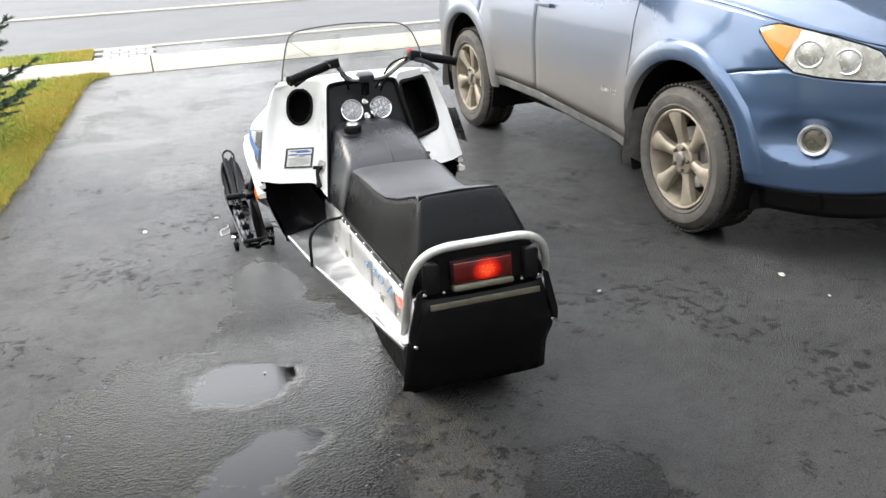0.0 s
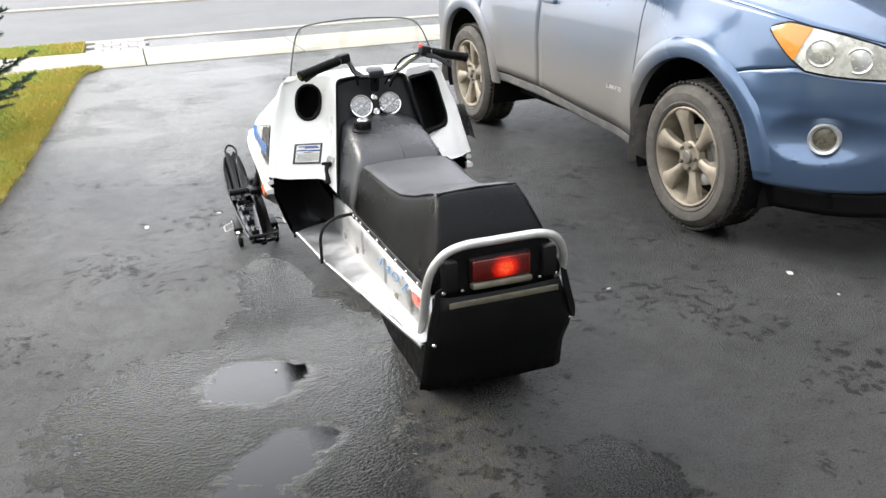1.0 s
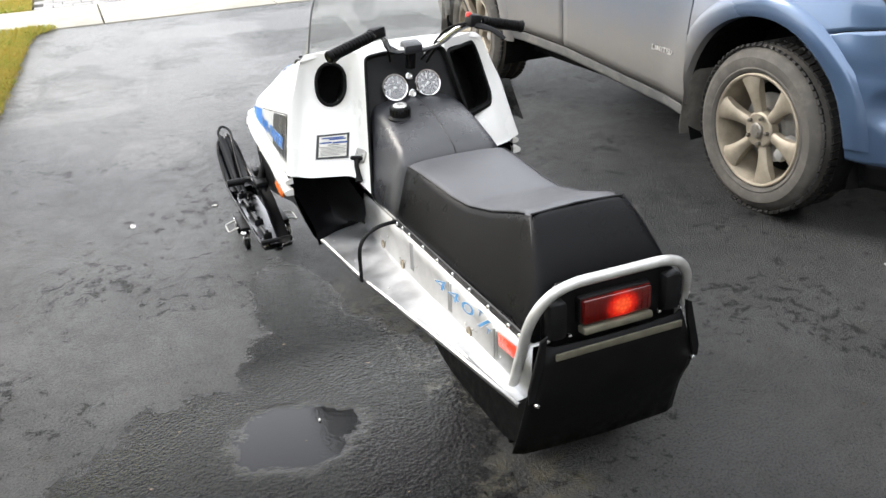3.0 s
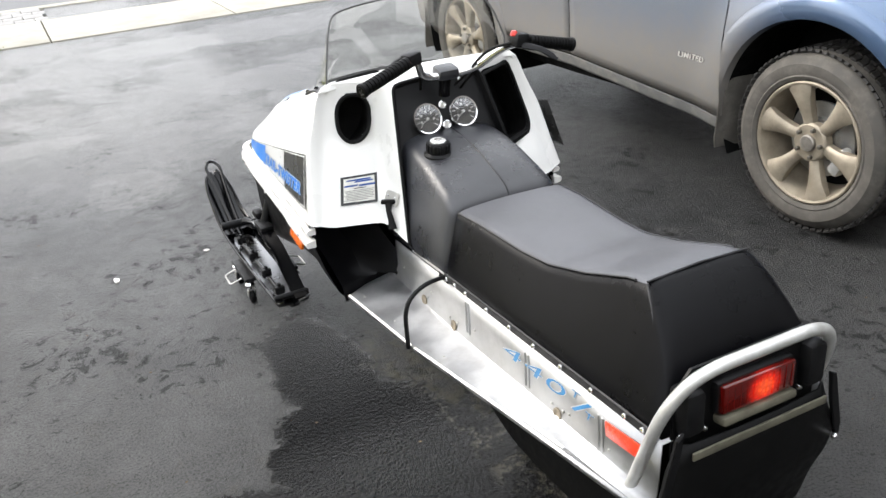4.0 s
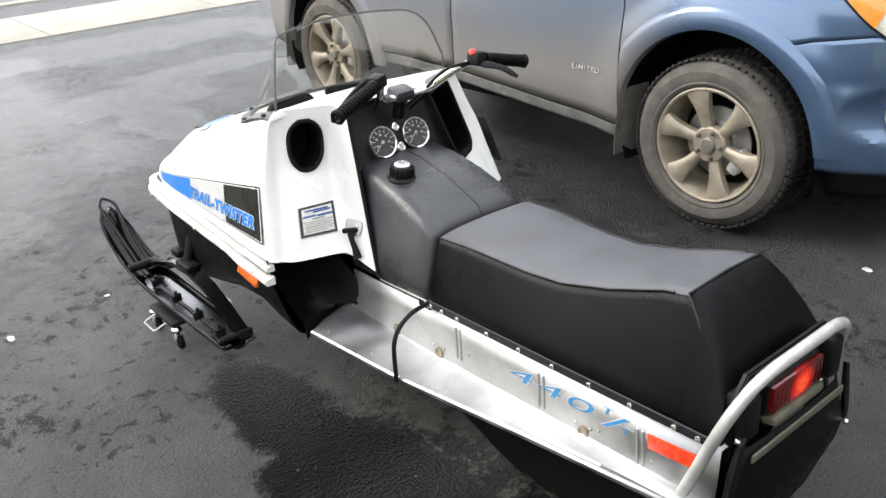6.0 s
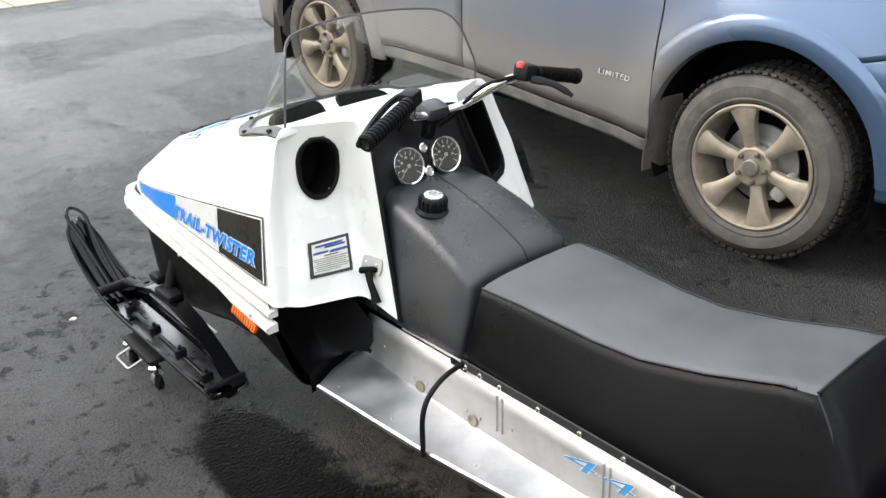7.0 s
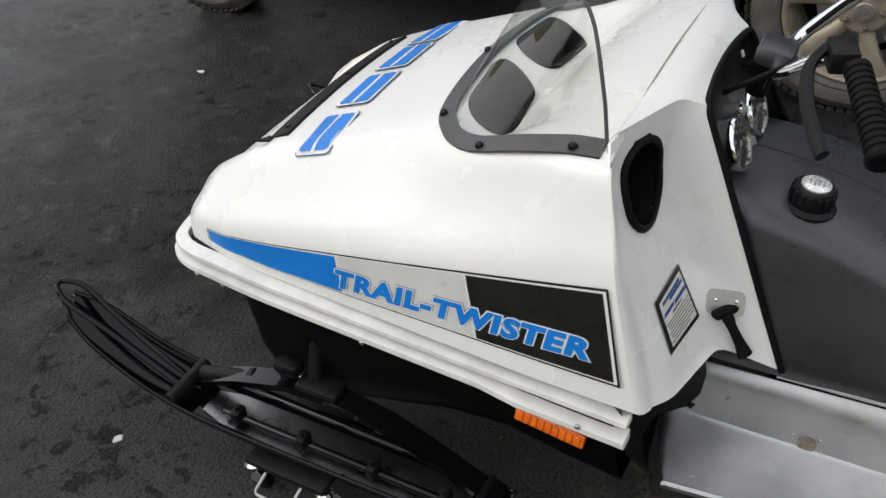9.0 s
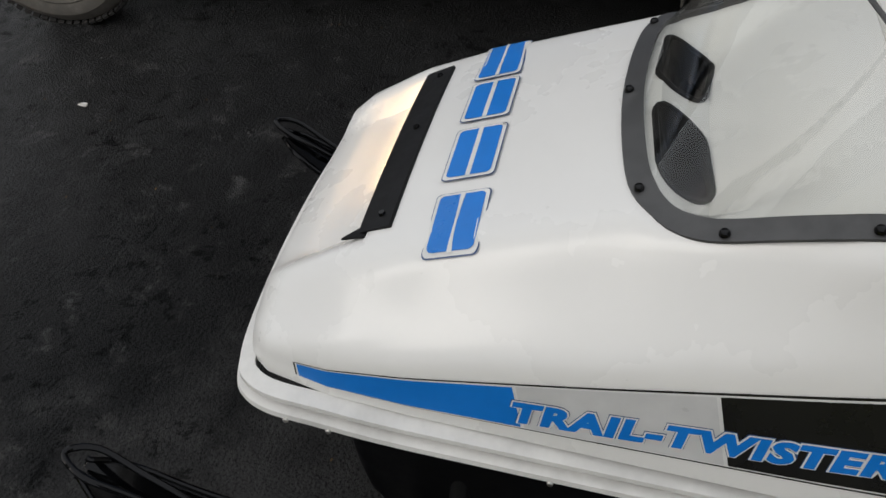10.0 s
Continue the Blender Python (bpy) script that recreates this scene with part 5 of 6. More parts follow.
        for word, x0, w, y0, h, bold in (("440", 0.0, 0.278, 0.0, 0.034, 0.0), ("T", 0.302, 0.034, 0.026, 0.018, 0.0), ("/", 0.304, 0.076, -0.006, 0.042, 0.01), ("T", 0.356, 0.034, -0.004, 0.018, 0.0)):
            b, box = fitted(word, w, h, 0.15, 1.05, bold - 0.006)
            b2, _ = fitted(word, w, h, 0.15, 1.05, bold + 0.012, box)
            on_plane(b2, lambda x, y: at(x + x0, y + y0, 0.0012))
            on_plane(b, lambda x, y: at(x + x0, y + y0, 0.0022))
            o = part("number_edge", b2, M_DECALW, tun, "blue outlined number on the tunnel side")
            part("number", b, M_NUM, o)


def build_shield(sled):
    half = [(-0.325, 3.588, 0.0), (-0.321, 3.670, 0.0), (-0.311, 3.750, 0.0), (-0.294, 3.822, 0.0), (-0.262, 3.870, 0.0), (-0.190, 3.902, 0.0), (0.000, 3.918, 0.0)]
    line = curve_pts(half + [(-u, y, z) for u, y, z in half[-2::-1]], 5)
    base = [Vector((narrow(p.x, p.y), p.y, hood_z(p.x, p.y) + 0.004)) for p in line]
    htop = [(-0.314, 3.598, 0.935), (-0.283, 3.630, 1.035), (-0.247, 3.668, 1.076), (-0.18, 3.692, 1.087), (-0.11, 3.707, 1.091), (-0.05, 3.714, 1.093), (0, 3.716, 1.094)]
    top = curve_pts(htop + [(-u, y, z) for u, y, z in htop[-2::-1]], 5)
    bm = bm_new()
    rows = []
    for t in (0, 0.2, 0.4, 0.6, 0.8, 1):
        rows.append([a.lerp(b, t) + Vector((0, 0.03 * math.sin(math.pi * t) * (1 - min(1, abs(a.x) / 0.36)), 0)) for a, b in zip(base, top)])
    loft(bm, rows, False)
    ob = part("windshield", bm, M_WSHIELD, sled, "clear wraparound plastic windshield")
    ob.visible_shadow = False
    bm = bm_new()
    tube(bm, [base[0]] + top + [base[-1]], 0.0032, 8)
    part("edge_trim", bm, M_STRIP, ob, "thin black edging")
    bm = bm_new()
    rows = []
    for i, p in enumerate(line):
        t = (line[min(i + 1, len(line) - 1)] - line[max(i - 1, 0)]).normalized()
        o = Vector((-t.y, t.x, 0))
        if o.dot(Vector((p.x, p.y - 3.7, 0))) < 0:
            o = -o
        a, b = p - o * 0.003, p + o * 0.028
        za = hood_z(a.x, a.y)
        zb = max(hood_z(b.x, b.y), za - 0.006)
        a.x, b.x = narrow(a.x, a.y), narrow(b.x, b.y)
        rows.append([(a.x, a.y, za - 0.001), (a.x, a.y, za + 0.010), (a.x * 0.4 + b.x * 0.6, a.y * 0.4 + b.y * 0.6, za * 0.4 + zb * 0.6 + 0.0055), (b.x, b.y, zb + 0.003), (b.x, b.y, zb - 0.001)])
    loft(bm, rows, True, True)
    br = part("base_strip", bm, M_STRIP, ob, "dark grey retaining strip")
    for i in (3, 13, 23, 30, 37, 47, 57):
        bm = bm_new()
        p, r = Vector(rows[i][2]), Vector(rows[i][3])
        screw(bm, p.lerp(r, 0.25), (0, 0.2, 1), 0.0075, 0.007)
        part("strip_screw", bm, M_BLKMETAL, br)


def build_rear(sled):
    bm = bm_new()
    p = bent([(-0.232, 2.215, 0.295), (-0.227, 2.130, 0.535), (-0.165, 2.105, 0.614), (0.165, 2.105, 0.614), (0.225, 2.130, 0.535), (0.232, 2.215, 0.295)], 0.07, 8)
    tube(bm, p, 0.0135, 16)
    bumper = part("rear_bumper", bm, M_SILVER, sled, "silver painted tube bumper")
    turn = pose(0, 0, 0, 90, 0, 0)
    bm = bm_new()
    slab(bm, [(-0.192, 0.40), (0.192, 0.40), (0.192, 0.55), (0.15, 0.60), (-0.15, 0.60), (-0.192, 0.55)], Matrix.Translation((0, 2.150, 0)) @ turn, 0.014, 0.004)
    plate = part("rear_plate", bm, M_BLACK, sled, "black tail plate")
    bm = bm_new()
    rows = []
    for z, w0, w1, y in ((0.452, -0.196, 0.196, 2.112), (0.40, -0.222, 0.212, 2.108), (0.33, -0.246, 0.236, 2.100), (0.285, -0.252, 0.230, 2.106), (0.235, -0.255, 0.217, 2.120), (0.18, -0.258, 0.220, 2.138), (0.132, -0.260, 0.226, 2.156)):
        rows.append([(w0 + (w1 - w0) * f, y - 0.010 * math.sin(math.pi * f) + (0.012 if f in (0, 1) else 0), z - 0.012 * (f if z < 0.14 else 0)) for f in (0, 0.06, 0.2, 0.4, 0.6, 0.8, 0.94, 1)])
    loft(bm, rows, False)
    flap = part("snow_flap", bm, M_RUBBER, sled, "black rubber snow flap")
    m = flap.modifiers.new("skin", "SOLIDIFY")
    m.thickness = 0.006
    bm = bm_new()
    rbox(bm, (0.003, 2.094, 0.430), (0.36, 0.006, 0.019), 0.002)
    part("clamp_bar", bm, M_BRONZE, flap, "worn steel clamp bar")
    bm = bm_new()
    rbox(bm, (0.0, 2.114, 0.474), (0.196, 0.036, 0.020), 0.006, (-10, 0, 0))
    lampb = part("lamp_base", bm, M_BRONZE, sled, "dull silver lamp base")
    bm = bm_new()
    rbox(bm, (0.0, 2.132, 0.522), (0.202, 0.030, 0.074), 0.008)
    lamp = part("tail_lamp", bm, M_BLACK, sled, "rectangular red tail lamp, lit")
    bm = bm_new()
    rbox(bm, (0.0, 2.115, 0.522), (0.190, 0.020, 0.064), 0.004)
    part("lamp_lens", bm, M_TAIL, lamp, "glowing red ribbed lens")
    bm = bm_new()
    for k in range(11):
        rbox(bm, (-0.085 + 0.017 * k, 2.1048, 0.522), (0.002, 0.002, 0.056), 0.0005)
    part("lens_ribs", bm, M_TAIL, lamp)
    for u, z, y in ((-0.184, 0.462, 2.128), (-0.124, 0.461, 2.128), (0.132, 0.462, 2.128), (0.190, 0.463, 2.128), (-0.231, 0.314, 2.092), (0.220, 0.322, 2.092)):
        bm = bm_new()
        screw(bm, (u, y, z), (0, -1, 0.1), 0.0075, 0.010)
        part("bolt", bm, M_CHROME, plate)
    for s in (-1, 1):
        bm = bm_new()
        slab(bm, [(s * 0.196, 0.49), (s * 0.214, 0.48), (s * 0.248, 0.345), (s * 0.246, 0.312), (s * 0.232, 0.318), (s * 0.206, 0.42)], Matrix.Translation((0, 2.108, 0)) @ turn, 0.010, 0.002)
        part("flap_bracket", bm, M_BLACK, plate)
        bm = bm_new()
        rbox(bm, (s * 0.162, 2.135, 0.515), (0.05, 0.06, 0.10), 0.012)
        part("corner_pad", bm, M_BLACK, plate)
    # track seen under the footboards
    bm = bm_new()
    prof = bent([(2.32, 0, 0.30), (2.17, 0, 0.17), (2.34, 0, 0.006), (2.80, 0, 0.006), (3.32, 0, 0.20), (3.30, 0, 0.34), (2.32, 0, 0.34)], 0.08, 6)
    loft(bm, [[(u, p.x, p.z) for p in prof] for u in (-0.178, 0.178)], True, True)
    track = part("track", bm, M_RUBBER, sled, "black rubber drive track")
    for k in range(9):
        bm = bm_new()
        rbox(bm, (0, 2.36 + 0.052 * k, 0.010), (0.352, 0.014, 0.02), 0.003)
        part("track_lug", bm, M_RUBBER, track)


def build_ski(sled, s):
    """One ski with its loop, spring, spindle and damper; s: -1 left, 1 right."""
    c = 0.500 * s
    bm = bm_new()
    spine = curve_pts([(3.68, 0.150, 0), (3.72, 0.122, 0), (3.80, 0.113, 0), (4.1, 0.111, 0), (4.35, 0.113, 0), (4.46, 0.124, 0), (4.56, 0.154, 0), (4.65, 0.203, 0), (4.73, 0.262, 0), (4.765, 0.292, 0)], 4)
    rows = []
    for p in spine:
        y, z = p.x, p.y
        w = float(np.interp(y, (3.66, 3.72, 4.3, 4.5, 4.68, 4.73, 4.76), (0.030, 0.058, 0.064, 0.062, 0.052, 0.040, 0.018)))
        f = float(np.interp(y, (3.66, 3.75, 4.5, 4.77), (0.004, 0.024, 0.026, 0.006)))
        rows.append([(c - w, y, z + f), (c - w * 0.88, y, z + 0.002), (c - w * 0.3, y, z), (c - 0.010, y, z - 0.010), (c + 0.010, y, z - 0.010), (c + w * 0.3, y, z), (c + w * 0.88, y, z + 0.002), (c + w, y, z + f)])
    loft(bm, rows, False)
    ski = part("ski", bm, M_BLKMETAL, sled, "glossy black steel ski with an upturned tip")
    m = ski.modifiers.new("skin", "SOLIDIFY")
    m.thickness, m.offset = 0.005, 0
    for e in (-1, 1):
        bm = bm_new()
        tube(bm, [Vector(r[0 if e < 0 else 7]) for r in rows], 0.0055, 8)
        part("ski_edge", bm, M_BLKMETAL, ski)
    bm = bm_new()
    tube(bm, curve_pts([(c - 0.014, 4.46, 0.150), (c - 0.016, 4.56, 0.206), (c - 0.022, 4.66, 0.268), (c - 0.028, 4.74, 0.318), (c, 4.783, 0.334), (c + 0.028, 4.74, 0.318), (c + 0.022, 4.66, 0.268), (c + 0.016, 4.56, 0.206), (c + 0.014, 4.46, 0.150)], 5), 0.0065, 10)
    part("tip_loop", bm, M_BLKMETAL, ski, "black tube handle on the ski tip")
    bm = bm_new()
    rows = []
    for y, z in ((4.47, 0.150), (4.42, 0.168), (4.32, 0.215), (4.18, 0.262), (4.06, 0.268), (3.94, 0.246), (3.84, 0.205), (3.75, 0.160), (3.70, 0.150)):
        rows.append([(c - s * 0.028 - 0.024, y, z), (c - s * 0.028 + 0.024, y, z), (c - s * 0.028 + 0.024, y, z - 0.016), (c - s * 0.028 - 0.024, y, z - 0.016)])
    loft(bm, rows, True, True)
    part("leaf_spring", bm, M_BLKMETAL, ski, "arched black leaf spring")
    for y, z, r in ((4.455, 0.158, 0.017), (3.735, 0.150, 0.010)):
        bm = bm_new()
        rod(bm, (c - 0.062, y, z), (c + 0.062, y, z), r, 14, None, 0.003)
        part("spring_eye", bm, M_BLACK, ski)
    bm = bm_new()
    loft(bm, [[(c - w, y, z), (c + w, y, z), (c + w, y, z - 0.003), (c - w, y, z - 0.003)] for y, w, z in ((4.40, 0.030, 0.123), (4.34, 0.044, 0.121), (4.05, 0.048, 0.119), (3.85, 0.044, 0.121), (3.76, 0.030, 0.127))], True, True)
    part("wear_plate", bm, M_WORN, ski, "bright worn steel plate")
    bm = bm_new()
    rod(bm, (c + s * 0.022, 4.34, 0.140), (c + s * 0.022, 3.80, 0.138), 0.008, 12, None, 0.003)
    part("wear_rod", bm, M_BLKMETAL, ski)
    for y in (4.30, 4.13, 3.96, 3.80):
        bm = bm_new()
        rbox(bm, (c + s * 0.022, y, 0.146), (0.034, 0.020, 0.030), 0.004)
        rod(bm, (c + s * 0.022, y, 0.16), (c + s * 0.022, y, 0.172), 0.006, 8)
        part("rod_clamp", bm, M_BLACK, ski)
    bm = bm_new()
    rod(bm, (c - s * 0.03, 4.12, 0.245), (c - s * 0.085, 4.12, 0.40), 0.017, 16)
    rbox(bm, (c - s * 0.03, 4.10, 0.272), (0.052, 0.10, 0.020), 0.008)
    rbox(bm, (c - s * 0.035, 4.18, 0.290), (0.036, 0.06, 0.03), 0.010)
    part("spindle", bm, M_BLACK, ski, "black steering spindle and saddle")
    bm = bm_new()
    a, b = Vector((c - s * 0.030, 4.435, 0.168)), Vector((c - s * 0.036, 4.295, 0.205))
    d = Vector((c - s * 0.045, 4.15, 0.268))
    rod(bm, a, b, 0.017, 14, None, 0.004)
    rod(bm, b, b.lerp(d, 0.12), 0.021, 14, None, 0.003)
    dm = part("damper", bm, M_BLACK, ski, "small black ski damper")
    bm = bm_new()
    rod(bm, b, d, 0.006, 10)
    part("damper_rod", bm, M_CHROME, dm)


def build_sled():
    ORIGIN[0] = Vector((0, SLED.y, 0))
    sled = thing("snowmobile", SLED, "vintage white snowmobile with black seat and blue decals", "snowmobile", rz=SLED_YAW)
    hood = build_hood(sled)
    build_decals(hood)
    build_lip(sled)
    build_dash(sled)
    build_bars(sled)
    build_latch(sled)
    build_seat(sled)
    build_tunnel(sled)
    build_shield(sled)
    build_rear(sled)
    build_ski(sled, -1)
    build_ski(sled, 1)
    ORIGIN[0] = Vector((0, 0, 0))
    return sled


def build_dolly(x, y, label):
    """A low caster board under a ski."""
    root = thing("ski_dolly", (x, y, 0), label, "dolly", "ski dollies")
    bm = bm_new()
    rbox(bm, (0, 0, 0.088), (0.21, 0.20, 0.016), 0.005)
    part("board", bm, M_BLACK, root, "black rubber-topped board")
    for sx in (-1, 1):
        for sy in (-1, 1):
            px, py = sx * 0.088, sy * 0.092
            bm = bm_new()
            lathe(bm, [(0.017, 0.056), (0.020, 0.062), (0.020, 0.072), (0.014, 0.080)], Matrix.Translation((px, py, 0)), 16)
            c = part("caster", bm, M_CHROME, root, "small swivel caster with black wheel")
            for e in (-1, 1):
                bm = bm_new()
                rbox(bm, (px + e * 0.013, py - 0.010, 0.042), (0.003, 0.024, 0.04), 0.001, (20, 0, 0))
                part("fork_plate", bm, M_STEEL, c)
            bm = bm_new()
            lathe(bm, [(0.014, -0.010), (0.022, -0.009), (0.024, -0.004), (0.024, 0.004), (0.022, 0.009), (0.014, 0.010)], Matrix.Translation((px, py - 0.014, 0.024)) @ pose(0, 0, 0, 0, 90, 0), 20)
            part("caster_wheel", bm, M_RUBBER, c)
        bm = bm_new()
        tube(bm, bent([(sx * 0.105, -0.045, 0.080), (sx * 0.150, -0.045, 0.066), (sx * 0.150, 0.045, 0.066), (sx * 0.105, 0.045, 0.080)], 0.012, 4), 0.0035, 8)
        part("wire_handle", bm, M_STEEL, root, "bent wire handle")
    return root


sled = build_sled()
build_dolly(0.400, 4.145, "black caster dolly under a snowmobile ski")
build_dolly(1.372, 4.145, "black caster dolly under the other snowmobile ski")


# ---- the parked car ----
CAR_AT, CAR_YAW = (3.239, 4.737, 0.0), -87.82
# plan of the right flank from tail to nose: distance ahead of the middle, half width
FLANK = [(-2.33, 0.0), (-2.32, 0.45), (-2.27, 0.66), (-2.15, 0.80), (-1.95, 0.865), (-1.6, 0.895), (-1.33, 0.902), (-0.9, 0.898), (0.0, 0.895), (0.9, 0.898), (1.33, 0.902),
         (1.6, 0.89), (1.8, 0.862), (1.95, 0.815), (2.07, 0.73), (2.16, 0.60), (2.23, 0.40), (2.26, 0.2), (2.265, 0.0)]
WHEELS = (-1.33, 1.33)
ARCH, ARCH_Z = 0.452, 0.395


def eased(xs, ys, spread):
    """A dense table of a line through points, its corners rounded over spread metres."""
    at = np.linspace(xs[0], xs[-1], 801)
    v = np.interp(at, xs, ys)
    k = max(1, int(spread / (at[1] - at[0])))
    wide = np.r_[2 * v[0] - v[k:0:-1], v, 2 * v[-1] - v[-2:-k - 2:-1]]
    bell = np.hanning(2 * k + 3)[1:-1]
    return at, np.convolve(wide, bell / bell.sum(), "valid")


FLANK_LINE = eased([p[0] for p in FLANK], [p[1] for p in FLANK], 0.09)
TUCK_LINE = eased((0.12, 0.22, 0.32, 0.42, 0.52, 0.60, 0.75, 0.92, 1.03, 1.14, 1.25), (-0.085, -0.06, -0.035, -0.014, -0.003, -0.006, 0.0, -0.012, -0.035, -0.075, -0.12), 0.09)


def flank_w(x):
    return max(0.0, float(np.interp(x, *FLANK_LINE)))


def tuck(z):
    return float(np.interp(z, *TUCK_LINE))


def flank(x, z, out=0.0):
    """A place on the right flank, in the car's own metres: x ahead, y to its left."""
    w = flank_w(x)
    y = -(w + tuck(z) * min(1.0, w / 0.5) + out)
    for xc in WHEELS:
        d = math.hypot(x - xc, z - ARCH_Z)
        if d < 0.66:
            t = min(1.0, (0.66 - d) / 0.17)
            y -= 0.022 * t * t * (3 - 2 * t)
    return Vector((x, y, z))


def sill_z(x):
    for xc in WHEELS:
        if abs(x - xc) < ARCH:
            return max(ARCH_Z + math.sqrt(ARCH ** 2 - (x - xc) ** 2), 0.36)
    return 0.36


def top_z(x):
    return float(np.interp(x, (-2.4, -2.2, 0.7, 0.95, 1.4, 1.62, 1.85, 2.07, 2.16, 2.265), (0.98, 1.10, 1.12, 1.138, 1.115, 1.093, 1.055, 1.008, 0.965, 0.90)))


def door_foot(x):
    return float(np.interp(x, (-0.9, -0.2, 0.4, 0.9), (0.47, 0.455, 0.405, 0.365)))


def seam_z(x):
    """The joint between wing and bumper."""
    return float(np.interp(x, (1.55, 1.6, 1.72, 1.93, 2.12, 2.265), (0.79, 0.806, 0.838, 0.872, 0.838, 0.80)))


def xs_between(a, b):
    xs = list(np.linspace(a, b, max(3, int((b - a) / 0.05) + 1)))
    for xc in WHEELS:
        for k in range(25):
            q = xc - ARCH * math.cos(math.pi * k / 24)
            if a < q < b:
                xs.append(q)
        for e in (xc - ARCH - 0.001, xc + ARCH + 0.001):
            if a < e < b:
                xs.append(e)
    return sorted(set(round(q, 4) for q in xs))


def flank_patch(a, b, lo, hi, out=0.0, rows=14):
    bm = bm_new()
    cols = []
    for x in xs_between(a, b):
        z0, z1 = lo(x), hi(x)
        cols.append([flank(x, z0 + (z1 - z0) * j / rows, out) for j in range(rows + 1)])
    loft(bm, cols, False)
    return bm


def mirrored(bm):
    b = bm.copy()
    bmesh.ops.scale(b, vec=(1, -1, 1), verts=b.verts)
    bmesh.ops.reverse_faces(b, faces=b.faces)
    return b


def both(name, bm, material, parent, label=""):
    other = mirrored(bm)
    return part(name, bm, material, parent, label), part(name, other, material, parent, label)


def skin(obs, t=0.004):
    for ob in obs:
        m = ob.modifiers.new("skin", "SOLIDIFY")
        m.thickness, m.offset = t, 0


def build_wheel(car):
    """A wheel at the car's middle, its outer face towards -y; copied to the corners."""
    m = pose(0, 0, 0.36, 90, 0, 0)
    bm = bm_new()
    prof = [(0.247, -0.004), (0.251, 0.008), (0.264, 0.016), (0.270, 0.013), (0.288, 0.019), (0.312, 0.018), (0.316, 0.014), (0.335, 0.004), (0.350, -0.018), (0.356, -0.04), (0.357, -0.11), (0.356, -0.18), (0.350, -0.205), (0.33, -0.225), (0.28, -0.236), (0.236, -0.21)]
    lathe(bm, prof, m, 72, False)
    tyre = part("tyre", bm, M_TYRE, None, "dusty black winter tyre")
    bm = bm_new()
    rng = random.Random(5)
    for row, (r0, h0, tilt) in enumerate(((0.350, -0.024, 30), (0.361, -0.075, 0), (0.361, -0.135, 0), (0.352, -0.200, -28))):
        n = 68
        for k in range(n):
            b2 = bmesh.new()
            bmesh.ops.create_cube(b2, size=1.0)
            bmesh.ops.scale(b2, vec=(0.010, 0.021 + 0.004 * rng.random(), 0.044), verts=b2.verts)
            merge(bm, b2, m @ Matrix.Rotation(2 * math.pi * (k + 0.5 * (row % 2)) / n, 4, "Z") @ Matrix.Translation((r0, 0, h0)) @ pose(0, 0, 0, 8 if row % 2 else -8, tilt, 0))
    part("tread", bm, M_TREAD, tyre)["kind"] = "stuff"
    bm = bm_new()
    lathe(bm, [(0.244, -0.004), (0.245, 0.005), (0.239, 0.008), (0.230, 0.004), (0.224, -0.010), (0.212, -0.06), (0.200, -0.15), (0.20, -0.16)], m, 60, False)
    rim = part("rim", bm, M_RIM, None, "brake-dusted alloy rim")
    bm = bm_new()
    lathe(bm, [(0.205, -0.150), (0.205, -0.152)], m, 40)
    part("rim_back", bm, M_DARK, rim)
    bm = bm_new()
    lathe(bm, [(0.150, -0.095), (0.150, -0.085), (0.09, -0.083), (0.088, -0.06), (0.06, -0.058)], m, 48)
    part("brake_disc", bm, M_STEEL, rim)
    bm = bm_new()
    rbox(bm, (0.135, 0.055, 0.375), (0.055, 0.05, 0.12), 0.015)
    part("brake_caliper", bm, M_SILVER, rim)
    for k in range(6):
        bm = bm_new()
        rows = []
        for r, w, h, d in ((0.040, 0.027, -0.018, 0.03), (0.070, 0.024, -0.016, 0.034), (0.105, 0.024, -0.011, 0.040), (0.145, 0.029, -0.004, 0.042), (0.180, 0.038, 0.001, 0.040), (0.210, 0.050, 0.003, 0.032), (0.232, 0.062, 0.003, 0.022)):
            rows.append([(r, -w, h - d), (r, -w, h - 0.010), (r, -w * 0.62, h - 0.001), (r, 0, h + 0.002), (r, w * 0.62, h - 0.001), (r, w, h - 0.010), (r, w, h - d)])
        loft(bm, rows, True, True)
        bm.transform(m @ Matrix.Rotation(radians(18 + 60 * k), 4, "Z"))
        part("spoke", bm, M_RIM, rim)
    bm = bm_new()
    lathe(bm, [(0.080, -0.05), (0.078, -0.018), (0.070, -0.012), (0.036, -0.011)], m, 36)
    part("hub", bm, M_RIM, rim)
    bm = bm_new()
    lathe(bm, [(0.033, -0.012), (0.033, 0.0), (0.029, 0.004), (0.010, 0.005)], m, 28)
    lathe(bm, [(0.020, 0.004), (0.020, 0.0065), (0.016, 0.0065), (0.016, 0.0045)], m, 24)
    part("centre_cap", bm, M_CAP, rim, "grey round centre cap with an embossed mark")
    for k in range(5):
        a = radians(72 * k + 30)
        bm = bm_new()
        lathe(bm, [(0.0125, -0.022), (0.0125, -0.012)], m @ Matrix.Translation((0.057 * math.cos(a), 0.057 * math.sin(a), 0)), 14)
        lathe(bm, [(0.0095, -0.014), (0.0095, 0.002), (0.006, 0.005)], m @ Matrix.Translation((0.057 * math.cos(a), 0.057 * math.sin(a), 0)), 6)
        part("wheel_nut", bm, M_LUG, rim)
    return tyre, rim


